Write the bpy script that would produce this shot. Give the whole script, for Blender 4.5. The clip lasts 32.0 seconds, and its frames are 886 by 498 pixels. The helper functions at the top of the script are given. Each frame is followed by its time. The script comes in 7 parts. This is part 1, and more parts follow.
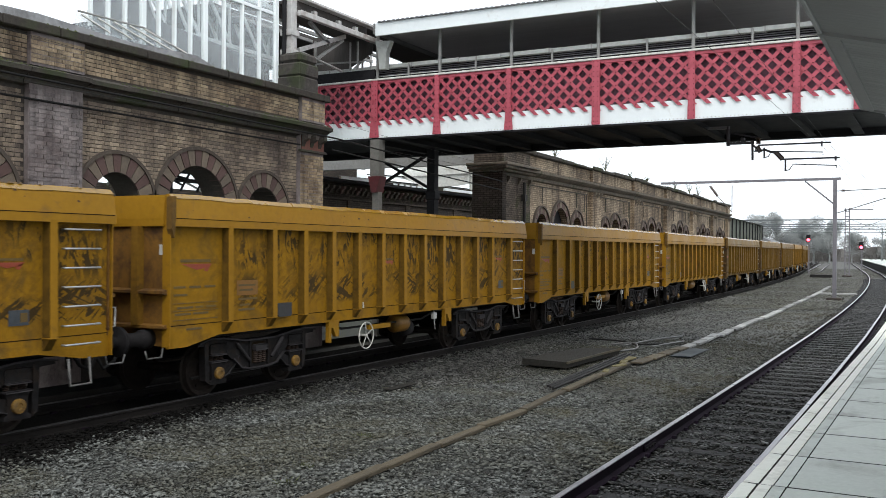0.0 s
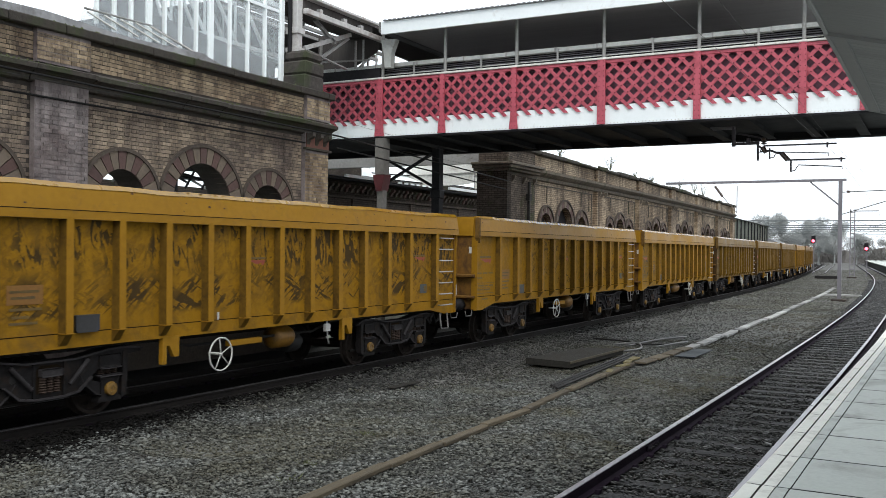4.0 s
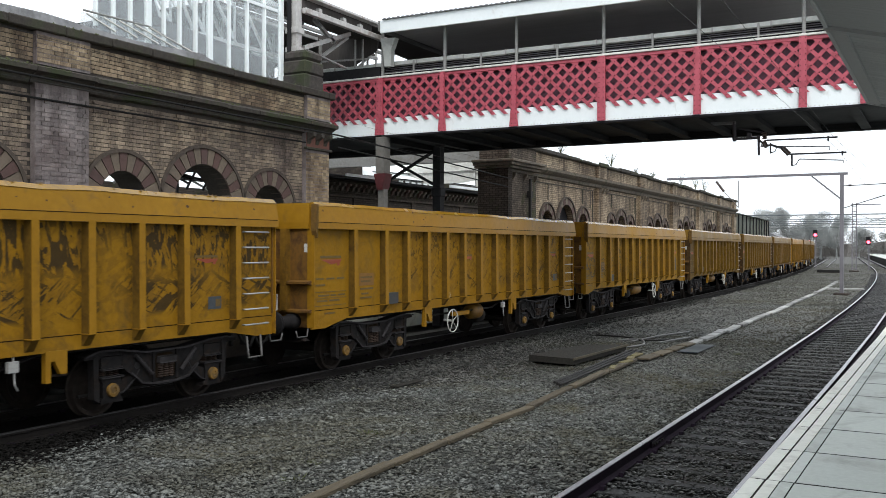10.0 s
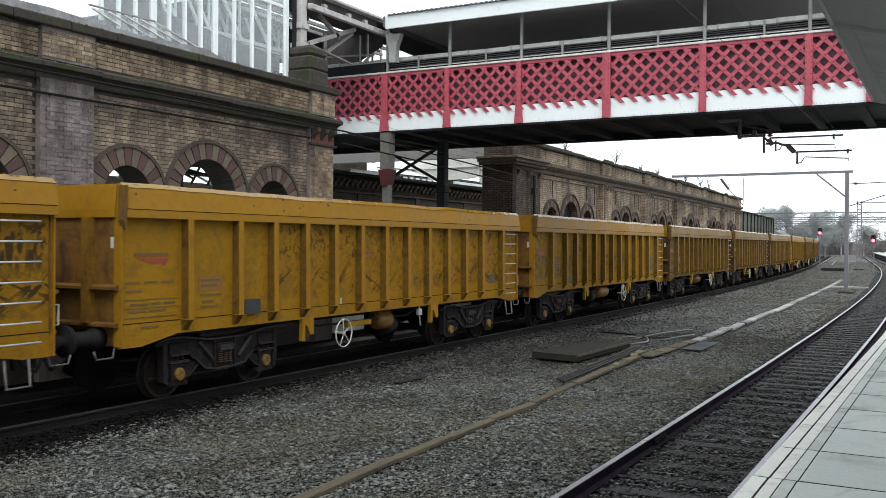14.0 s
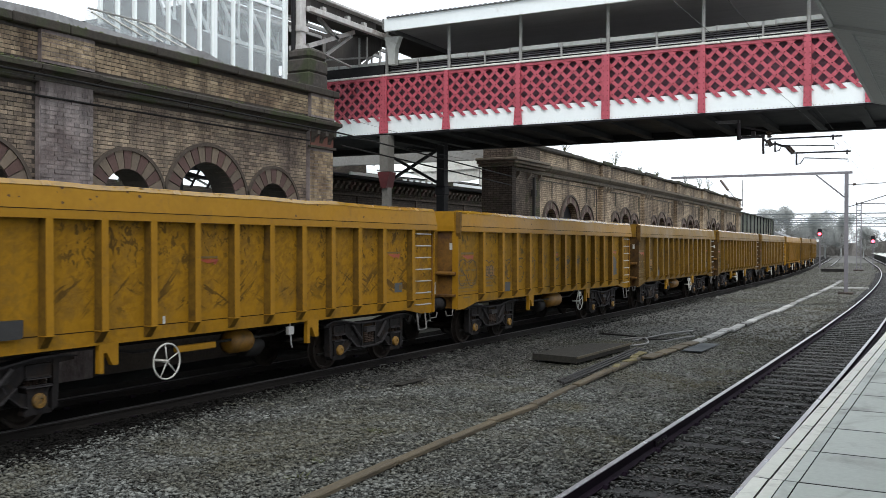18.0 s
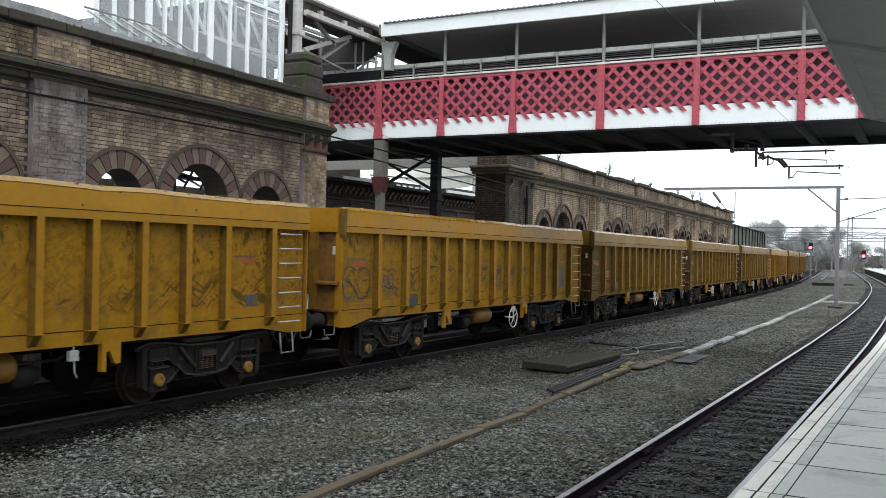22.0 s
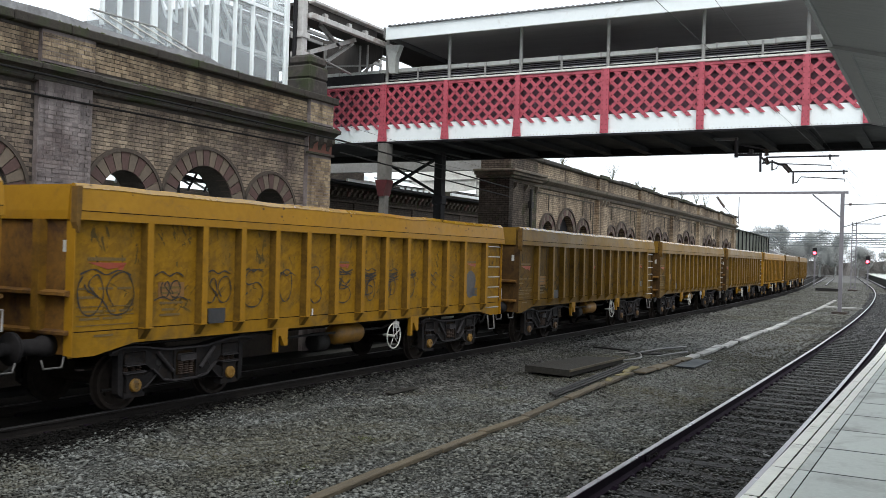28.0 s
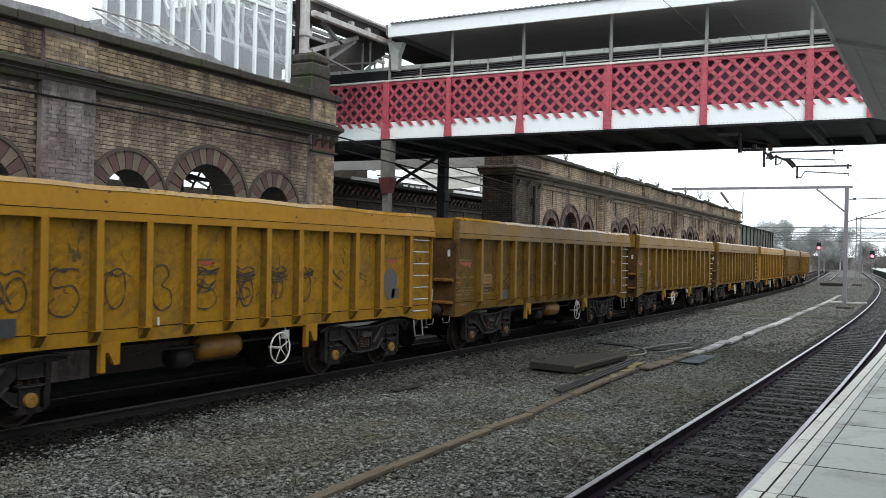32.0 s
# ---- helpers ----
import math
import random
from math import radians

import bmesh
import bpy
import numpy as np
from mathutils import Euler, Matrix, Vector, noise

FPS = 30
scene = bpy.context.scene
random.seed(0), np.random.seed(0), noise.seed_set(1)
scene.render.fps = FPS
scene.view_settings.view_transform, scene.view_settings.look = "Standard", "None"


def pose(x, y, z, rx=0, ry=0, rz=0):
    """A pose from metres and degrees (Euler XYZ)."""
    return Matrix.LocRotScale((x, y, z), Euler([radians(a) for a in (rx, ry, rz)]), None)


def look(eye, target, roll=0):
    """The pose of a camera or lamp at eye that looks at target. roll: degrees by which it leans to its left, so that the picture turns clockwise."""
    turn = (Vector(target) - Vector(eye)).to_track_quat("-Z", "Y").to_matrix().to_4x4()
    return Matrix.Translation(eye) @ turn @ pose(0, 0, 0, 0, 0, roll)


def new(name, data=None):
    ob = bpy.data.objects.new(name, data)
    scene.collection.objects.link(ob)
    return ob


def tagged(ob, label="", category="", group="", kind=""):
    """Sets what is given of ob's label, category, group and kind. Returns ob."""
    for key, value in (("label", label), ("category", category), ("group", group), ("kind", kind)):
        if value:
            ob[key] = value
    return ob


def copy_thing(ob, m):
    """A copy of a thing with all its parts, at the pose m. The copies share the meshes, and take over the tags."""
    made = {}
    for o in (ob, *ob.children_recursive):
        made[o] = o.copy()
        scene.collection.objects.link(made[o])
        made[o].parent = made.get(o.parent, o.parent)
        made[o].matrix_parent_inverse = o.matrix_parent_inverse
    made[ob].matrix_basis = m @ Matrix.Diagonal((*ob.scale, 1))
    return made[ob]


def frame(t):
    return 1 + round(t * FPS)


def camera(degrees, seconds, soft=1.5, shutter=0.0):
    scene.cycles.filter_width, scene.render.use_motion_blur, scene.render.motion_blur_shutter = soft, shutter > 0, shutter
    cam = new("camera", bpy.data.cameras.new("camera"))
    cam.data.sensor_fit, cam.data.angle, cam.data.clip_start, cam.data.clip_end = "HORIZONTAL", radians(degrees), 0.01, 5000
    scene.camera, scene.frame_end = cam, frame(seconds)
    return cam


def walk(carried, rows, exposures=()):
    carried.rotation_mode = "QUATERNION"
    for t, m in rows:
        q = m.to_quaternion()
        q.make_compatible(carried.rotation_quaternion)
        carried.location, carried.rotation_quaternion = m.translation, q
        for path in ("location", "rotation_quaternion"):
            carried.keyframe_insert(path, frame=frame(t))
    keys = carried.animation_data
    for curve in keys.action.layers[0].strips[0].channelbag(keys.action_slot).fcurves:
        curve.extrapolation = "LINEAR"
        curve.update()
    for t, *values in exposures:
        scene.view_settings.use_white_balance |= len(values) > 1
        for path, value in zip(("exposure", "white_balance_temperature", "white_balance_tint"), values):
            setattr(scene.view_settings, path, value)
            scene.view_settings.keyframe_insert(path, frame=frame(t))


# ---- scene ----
# World: x along the tracks away from the platform end, y towards the brick wall, z up; rail tops at z = 0.
EYE = Vector((0.0, 0.0, 2.47))
cam = camera(50.9, 32.0, soft=0.8, shutter=0.8)
# seconds, heading from the tracks' line, tilt and lean in degrees
PATH = [
    (0, 28.114, 0.045, 0.40), (0.5, 28.080, 0.071, 0.60), (1, 28.119, 0.103, 0.53), (1.5, 28.181, 0.139, 0.42),
    (2, 28.221, 0.080, 0.25), (2.5, 28.288, 0.059, 0.34), (3, 28.321, -0.008, 0.54), (3.5, 28.334, -0.032, 0.80),
    (5.5, 28.615, 0.016, 0.42), (6, 28.699, 0.092, 0.59), (6.5, 28.802, 0.115, 0.57), (7, 28.781, 0.010, 0.67),
    (7.5, 28.765, -0.088, 0.44), (8, 28.707, -0.170, 0.23), (8.5, 28.593, -0.172, 0.36), (9, 28.380, -0.138, 0.54),
    (9.5, 28.461, -0.104, 0.48), (10, 28.481, -0.145, 0.12), (10.5, 28.618, -0.237, 0.08), (11, 28.729, -0.325, 0.10),
    (11.5, 28.766, -0.367, 0.16), (12, 28.695, -0.400, 0.28), (12.5, 28.696, -0.456, 0.31), (13, 28.706, -0.512, 0.51),
    (13.5, 28.707, -0.474, 0.54), (14, 28.726, -0.379, 0.41), (14.5, 28.655, -0.325, 0.47), (16.5, 28.698, -0.303, 0.69),
    (17, 28.671, -0.281, 0.54), (17.5, 28.680, -0.268, 0.45), (18, 28.714, -0.243, 0.21), (18.5, 28.733, -0.266, 0.31),
    (19, 28.717, -0.286, 0.52), (19.5, 28.754, -0.289, 0.87), (20, 28.663, -0.305, 0.95), (20.5, 28.471, -0.197, 1.11),
    (21, 28.385, -0.093, 1.25), (21.5, 28.296, 0.061, 1.31), (22, 28.237, 0.152, 1.36), (22.5, 28.258, 0.243, 1.38),
    (23, 28.381, 0.361, 1.23), (23.5, 28.494, 0.379, 1.19), (24, 28.574, 0.349, 1.06), (24.5, 28.589, 0.302, 1.18),
    (25, 28.554, 0.300, 1.16), (25.5, 28.480, 0.358, 1.24), (27.5, 28.525, 0.378, 1.59), (28, 28.452, 0.346, 1.68),
    (28.5, 28.445, 0.354, 1.44), (29, 28.442, 0.381, 1.40), (29.5, 28.440, 0.337, 1.36), (30, 28.425, 0.266, 1.12),
    (30.5, 28.409, 0.227, 1.20), (31, 28.452, 0.187, 1.13), (31.5, 28.602, 0.197, 1.10), (32, 28.678, 0.163, 1.33)]


def aim(heading, tilt):
    h, e = radians(heading), radians(tilt)
    return EYE + Vector((math.cos(e) * math.cos(h), math.cos(e) * math.sin(h), math.sin(e)))


walk(cam, [(t, look(EYE, aim(h, e), lean)) for t, h, e, lean in PATH], exposures=[(0, 0.0), (32, 0.0)])

# ---- world and light: a bright overcast winter sky ----
world = bpy.data.worlds.new("overcast")
scene.world = world
world.use_nodes = True
wn, wl = world.node_tree.nodes, world.node_tree.links
wn.clear()
sky = wn.new("ShaderNodeTexSky")
sky.sky_type, sky.sun_disc = "NISHITA", False
sky.sun_elevation, sky.sun_rotation = radians(54), radians(235)
sky.air_density, sky.dust_density = 1.0, 4.0
sky_dim = wn.new("ShaderNodeMixRGB")
sky_dim.blend_type, sky_dim.inputs[0].default_value = "MULTIPLY", 1.0
sky_dim.inputs[2].default_value = (0.1, 0.1, 0.1, 1)
cloud = wn.new("ShaderNodeMixRGB")
cloud.inputs[0].default_value = 0.88
cloud.inputs[2].default_value = (1.33, 1.415, 1.50, 1)
bg = wn.new("ShaderNodeBackground")
bg.inputs[1].default_value = 1.0
wout = wn.new("ShaderNodeOutputWorld")
wl.new(sky.outputs[0], sky_dim.inputs[1])
wl.new(sky_dim.outputs[0], cloud.inputs[1])
wl.new(cloud.outputs[0], bg.inputs[0])
wl.new(bg.outputs[0], wout.inputs[0])
sun = new("sun", bpy.data.lights.new("sun", "SUN"))
sun.data.energy, sun.data.angle, sun.data.color = 1.8, radians(36), (1.0, 0.98, 0.94)
sun.matrix_world = look((-36, -25, 60), (0, 0, 0))


# ---- materials ----
def shade(name, low, high, rough=0.7, metal=0.0, fine=30.0, coarse=1.2, bump=0.15, bump_scale=None, random_part=0.0,
          island=False, courses=None, dirt=None, dirt_amount=0.0, dirt_scale=2.0, stretch=(1, 1, 1), spec=0.5, marks=None, world_wide=False, gamma=1.0,
          green=0.0, stain=None, stain_scale=0.45, streak=0.0):
    """A procedural surface: two colours mixed by fine grain and coarse stains, fine relief, optional dirt blotches
    and optional scratch marks; random_part varies the tone from piece to piece."""
    m = bpy.data.materials.new(name)
    m.use_nodes = True
    n, l = m.node_tree.nodes, m.node_tree.links
    bsdf = n["Principled BSDF"]
    co = n.new("ShaderNodeTexCoord")
    mp = n.new("ShaderNodeMapping")
    mp.inputs["Scale"].default_value = stretch
    l.new(co.outputs["Object"], mp.inputs[0])
    info = n.new("ShaderNodeObjectInfo")
    shift = n.new("ShaderNodeVectorMath")
    shift.operation = "MULTIPLY_ADD"
    shift.inputs[1].default_value = (37, 53, 71)
    l.new(info.outputs["Random"], shift.inputs[0])
    l.new(mp.outputs[0], shift.inputs[2])
    ground_co = n.new("ShaderNodeNewGeometry")

    def wide(scale, detail=5.0, distortion=0.4):
        """Stains that run on from piece to piece across the whole wall."""
        g = n.new("ShaderNodeTexNoise")
        g.inputs["Scale"].default_value, g.inputs["Detail"].default_value = scale, detail
        g.inputs["Roughness"].default_value, g.inputs["Distortion"].default_value = 0.62, distortion
        l.new(ground_co.outputs["Position"], g.inputs["Vector"])
        return g.outputs[0]

    def grain(scale, detail=6.0, distortion=0.0, rough_=0.6):
        g = n.new("ShaderNodeTexNoise")
        g.inputs["Scale"].default_value, g.inputs["Detail"].default_value = scale, detail
        g.inputs["Roughness"].default_value, g.inputs["Distortion"].default_value = rough_, distortion
        l.new(shift.outputs[0], g.inputs["Vector"])
        return g.outputs[0]

    def remap(sock, a, b, c=0.0, d=1.0):
        r = n.new("ShaderNodeMapRange")
        r.inputs[1].default_value, r.inputs[2].default_value = a, b
        r.inputs[3].default_value, r.inputs[4].default_value = c, d
        l.new(sock, r.inputs[0])
        return r.outputs[0]

    def calc(op, a, b):
        c = n.new("ShaderNodeMath")
        c.operation = op
        for i, v in enumerate((a, b)):
            if isinstance(v, (int, float)):
                c.inputs[i].default_value = v
            else:
                l.new(v, c.inputs[i])
        return c.outputs[0]

    def blend(f, a, b):
        x = n.new("ShaderNodeMixRGB")
        for i, v in enumerate((f, a, b)):
            if isinstance(v, (int, float)):
                x.inputs[i].default_value = v
            elif isinstance(v, tuple):
                x.inputs[i].default_value = (*v, 1)
            else:
                l.new(v, x.inputs[i])
        return x.outputs[0]

    g1, g2 = grain(fine), (wide(coarse) if world_wide else grain(coarse, 4.0))
    f = calc("ADD", calc("MULTIPLY", remap(g1, 0.3, 0.7), 0.5), calc("MULTIPLY", remap(g2, 0.3, 0.7), 0.5))
    if random_part:
        if island:
            geo = n.new("ShaderNodeNewGeometry")
            rnd = geo.outputs["Random Per Island"]
        else:
            rnd = info.outputs["Random"]
        f = calc("ADD", calc("MULTIPLY", f, 1 - random_part), calc("MULTIPLY", rnd, random_part))
    if gamma != 1.0:
        f = calc("POWER", f, gamma)
    col = blend(f, low, high)
    if courses:
        # brick courses on far walls, laid in the plane of the wall
        cs = n.new("ShaderNodeSeparateXYZ")
        cj = n.new("ShaderNodeCombineXYZ")
        l.new(co.outputs["Object"], cs.inputs[0])
        l.new(calc("ADD", cs.outputs["X"], cs.outputs["Y"]), cj.inputs[0])
        l.new(cs.outputs["Z"], cj.inputs[1])
        bt = n.new("ShaderNodeTexBrick")
        bt.inputs["Scale"].default_value = 1.0
        bt.inputs["Brick Width"].default_value, bt.inputs["Row Height"].default_value = 0.236, courses
        bt.inputs["Mortar Size"].default_value = 0.012
        bt.inputs["Color1"].default_value, bt.inputs["Color2"].default_value = (0.74, 0.73, 0.73, 1), (1.2, 1.17, 1.12, 1)
        bt.inputs["Mortar"].default_value = (0.45, 0.42, 0.40, 1)
        l.new(cj.outputs[0], bt.inputs["Vector"])
        mx = n.new("ShaderNodeMixRGB")
        mx.blend_type, mx.inputs[0].default_value = "MULTIPLY", 1.0
        l.new(col, mx.inputs[1])
        l.new(bt.outputs[0], mx.inputs[2])
        col = mx.outputs[0]
    def tint(fac, colour):
        nonlocal col
        mx = n.new("ShaderNodeMixRGB")
        mx.blend_type = "MULTIPLY"
        l.new(fac, mx.inputs[0])
        l.new(col, mx.inputs[1])
        mx.inputs[2].default_value = (*colour, 1)
        col = mx.outputs[0]

    if stain:
        # broad weathered areas that keep the tone of each piece under them
        tint(remap(wide(stain_scale, 7.0, 0.9), 0.44, 0.60), stain)
        tint(remap(wide(2.3, 6.0, 0.3), 0.56, 0.70), (0.5, 0.47, 0.46))
    if streak:
        # soot washed down the face by rain
        down = n.new("ShaderNodeMapping")
        down.inputs["Scale"].default_value = (1.0, 1.0, 0.10)
        l.new(ground_co.outputs["Position"], down.inputs[0])
        run_off = n.new("ShaderNodeTexNoise")
        run_off.inputs["Scale"].default_value, run_off.inputs["Detail"].default_value = 2.6, 7.0
        run_off.inputs["Roughness"].default_value = 0.65
        l.new(down.outputs[0], run_off.inputs["Vector"])
        tint(calc("MULTIPLY", remap(run_off.outputs[0], 0.50, 0.66), streak), (0.27, 0.235, 0.225))
    rgh = remap(g2, 0.3, 0.7, max(0.05, rough - 0.1), min(1.0, rough + 0.12))
    if dirt:
        d = remap(wide(dirt_scale, 8.0, 0.6) if world_wide else grain(dirt_scale, 8.0, 0.6, 0.7), 0.62 - 0.3 * dirt_amount, 0.78 - 0.25 * dirt_amount)
        col = blend(calc("MULTIPLY", d, min(0.95, 0.4 + dirt_amount)), col, dirt)
    if green:
        col = blend(calc("MULTIPLY", remap(wide(0.9, 9.0, 1.0), 0.56 - 0.2 * green, 0.68 - 0.15 * green), 0.8), col, (0.03, 0.042, 0.012))
    if marks:
        amount, mark_col, mark_from, tall = marks
        sep = n.new("ShaderNodeSeparateXYZ")
        l.new(co.outputs["Object"], sep.inputs[0])

        def streaks(turn, scale, size, a, b, distortion):
            m1, mm = n.new("ShaderNodeMapping"), n.new("ShaderNodeMapping")
            m1.inputs["Rotation"].default_value = (0, radians(turn), 0)
            mm.inputs["Scale"].default_value = scale
            l.new(shift.outputs[0], m1.inputs[0])
            l.new(m1.outputs[0], mm.inputs[0])
            s = n.new("ShaderNodeTexNoise")
            s.inputs["Scale"].default_value, s.inputs["Detail"].default_value = size, 6.0
            s.inputs["Roughness"].default_value, s.inputs["Distortion"].default_value = 0.6, distortion
            l.new(mm.outputs[0], s.inputs["Vector"])
            return remap(s.outputs[0], a, b)

        # upright worn streaks in the upper half, slanting scrapes lower down, clean below the sill line
        z = sep.outputs["Z"]
        upper = calc("MULTIPLY", remap(z, 1.95, 2.2), streaks(8, (1.0, 1, tall), 6.5, 0.625 - 0.10 * amount, 0.645 - 0.10 * amount, 1.6))
        low_band = calc("MULTIPLY", remap(z, 1.42, 1.52), remap(z, 2.15, 1.9))
        lower = calc("MULTIPLY", low_band, calc("MAXIMUM", streaks(40, (0.4, 1, 2.2), 3.6, 0.63 - 0.10 * amount, 0.65 - 0.10 * amount, 1.0),
                                                 streaks(-28, (0.4, 1, 2.4), 3.2, 0.665 - 0.10 * amount, 0.685 - 0.10 * amount, 1.0)))
        patch = remap(grain(1.1, 2.0), 0.34, 0.5)
        k = calc("MULTIPLY", calc("MULTIPLY", calc("MAXIMUM", upper, lower), patch), remap(sep.outputs["X"], mark_from, mark_from + 0.4))
        # shade of shallow dents and their brown grime, painted as a slanting mottle
        dent_shade = calc("MULTIPLY", streaks(32, (0.7, 1, 1.35), 7.5, 0.46, 0.60, 0.9), calc("MULTIPLY", remap(z, 1.42, 1.55), remap(sep.outputs["X"], mark_from - 1.0, mark_from)))
        col = blend(calc("MULTIPLY", dent_shade, 0.42), col, (0.115, 0.06, 0.012))
        col = blend(calc("MULTIPLY", k, 0.9), col, mark_col)
    l.new(col, bsdf.inputs["Base Color"])
    l.new(rgh, bsdf.inputs["Roughness"])
    bsdf.inputs["Metallic"].default_value = metal
    bsdf.inputs["Specular IOR Level"].default_value = spec
    if bump:
        b = n.new("ShaderNodeBump")
        b.inputs["Strength"].default_value, b.inputs["Distance"].default_value = bump, 0.02
        l.new(grain(bump_scale or fine * 1.5), b.inputs["Height"])
        l.new(b.outputs[0], bsdf.inputs["Normal"])
    return m


def glow(name, color, strength):
    m = bpy.data.materials.new(name)
    m.use_nodes = True
    b = m.node_tree.nodes["Principled BSDF"]
    b.inputs["Base Color"].default_value = (*color, 1)
    b.inputs["Emission Color"].default_value = (*color, 1)
    b.inputs["Emission Strength"].default_value = strength
    return m


def pane_glass(name, tint=(0.75, 0.82, 0.85), rough=0.05, alpha=0.35):
    m = bpy.data.materials.new(name)
    m.use_nodes = True
    n, l = m.node_tree.nodes, m.node_tree.links
    b = n["Principled BSDF"]
    b.inputs["Base Color"].default_value = (*tint, 1)
    b.inputs["Roughness"].default_value = rough
    b.inputs["Alpha"].default_value = alpha
    g = n.new("ShaderNodeTexNoise")
    g.inputs["Scale"].default_value = 1.6
    r = n.new("ShaderNodeMapRange")
    r.inputs[3].default_value, r.inputs[4].default_value = alpha - 0.12, alpha + 0.15
    l.new(g.outputs[0], r.inputs[0])
    l.new(r.outputs[0], b.inputs["Alpha"])
    return m


BALLAST = shade("ballast_stone", (0.0285, 0.030, 0.0277), (0.225, 0.237, 0.223), 0.8, spec=0.4, fine=14, random_part=0.85, island=True, bump=0.4, gamma=1.3,
                dirt=(0.085, 0.078, 0.045), dirt_amount=0.42, dirt_scale=0.3, world_wide=True, stain=(0.70, 0.68, 0.62), stain_scale=0.35)
# Paler ballast copy for the distance: light at the low angle painted in.
PALE_STONE = shade("far_stone_lightened", (0.035, 0.036, 0.032), (0.24, 0.24, 0.225), 0.75, spec=0.3, fine=14, random_part=0.8, island=True, bump=0.4,
                   dirt=(0.09, 0.09, 0.062), dirt_amount=0.4, dirt_scale=0.3, world_wide=True, stain=(0.7, 0.7, 0.62), stain_scale=0.2)
WET_STONE = shade("damp_track_stone", (0.003, 0.003, 0.003), (0.092, 0.096, 0.088), 0.4, fine=14, random_part=0.9, island=True, bump=0.4, gamma=2.4,
                  dirt=(0.02, 0.019, 0.013), dirt_amount=0.4, dirt_scale=0.5, world_wide=True)
OILY_STONE = shade("oily_stone", (0.003, 0.003, 0.0028), (0.100, 0.101, 0.09), 0.6, fine=14, random_part=0.85, island=True, bump=0.4, gamma=2.1,
                   dirt=(0.022, 0.024, 0.012), dirt_amount=0.4, dirt_scale=0.35, world_wide=True)
BED = shade("ballast_bed", (0.02, 0.0198, 0.0185), (0.175, 0.174, 0.162), 0.85, fine=26, coarse=0.7, bump=0.9, bump_scale=22,
            dirt=(0.04, 0.04, 0.028), dirt_amount=0.35, dirt_scale=0.5)
# Near-black: oil plus the shade under the wagons, put into the colour.
OILY_SHADED = shade("oily_ballast", (0.003, 0.0028, 0.0026), (0.014, 0.013, 0.012), 0.95, spec=0.1, fine=26, coarse=0.7, bump=0.9, bump_scale=22)
RAIL_SIDE = shade("rail_side", (0.006, 0.004, 0.008), (0.019, 0.011, 0.021), 0.8, spec=0.1, fine=40, bump=0.2)
RAIL_HEAD = shade("rail_head", (0.30, 0.30, 0.32), (0.54, 0.54, 0.57), 0.34, 1.0, fine=60, bump=0.03)
SLEEPER = shade("sleeper", (0.005, 0.005, 0.005), (0.036, 0.038, 0.038), 0.62, spec=0.25, fine=9, coarse=2.2, random_part=0.5, bump=0.25, stretch=(3, 0.8, 1),
                dirt=(0.012, 0.010, 0.009), dirt_amount=0.55, dirt_scale=1.3)
STEEL_DARK = shade("dark_steel", (0.008, 0.0075, 0.0075), (0.028, 0.026, 0.025), 0.65, 0.1, spec=0.3, fine=20, bump=0.1)
BOGIE = shade("bogie_steel", (0.0035, 0.0033, 0.0034), (0.024, 0.022, 0.0225), 0.75, 0.0, spec=0.12, fine=16, coarse=2.5, bump=0.2,
              dirt=(0.028, 0.018, 0.012), dirt_amount=0.4, dirt_scale=4)
# Paler copy of the bogie steel: light on lips and edges painted in.
FRAME_LIP = shade("pale_frame_edge", (0.010, 0.0094, 0.0098), (0.048, 0.044, 0.046), 0.65, spec=0.15, fine=16, coarse=2.5, bump=0.1)
BUFFER = shade("greasy_buffer", (0.006, 0.0055, 0.006), (0.026, 0.024, 0.025), 0.7, spec=0.15, fine=10, coarse=2.0, bump=0.2)
CAP_YELLOW = shade("axle_cover_yellow", (0.13, 0.068, 0.008), (0.24, 0.125, 0.011), 0.6, fine=20, bump=0.1, dirt=(0.05, 0.034, 0.016), dirt_amount=0.5, dirt_scale=6.0)
SPRING_STEEL = shade("rusty_spring_steel", (0.016, 0.011, 0.009), (0.06, 0.04, 0.03), 0.7, spec=0.2, fine=16, bump=0.1)
CAP_RUSTY = shade("rusty_axle_cover", (0.05, 0.027, 0.012), (0.13, 0.068, 0.018), 0.75, fine=20, bump=0.15)
UNDER = shade("underframe", (0.005, 0.0042, 0.0035), (0.018, 0.015, 0.011), 0.85, spec=0.1, fine=14, coarse=2, bump=0.15)
WHEEL = shade("wheel_steel", (0.011, 0.009, 0.008), (0.042, 0.033, 0.028), 0.8, 0.0, spec=0.15, fine=14, bump=0.1)
Y_LO, Y_HI = (0.220, 0.112, 0.008), (0.312, 0.160, 0.011)
GRIME = (0.10, 0.06, 0.02)
YELLOW = shade("yellow_paint", (0.228, 0.115, 0.008), (0.312, 0.160, 0.012), 0.55, spec=0.12, fine=12, coarse=0.9, bump=0.05, dirt=GRIME, dirt_amount=0.22, dirt_scale=3.0)
YELLOW_TOP = shade("yellow_paint_top_rail", (0.235, 0.119, 0.008), (0.318, 0.164, 0.012), 0.45, spec=0.16, fine=9, coarse=0.7, bump=0.05,
                   dirt=(0.13, 0.075, 0.03), dirt_amount=0.2, dirt_scale=4.0)
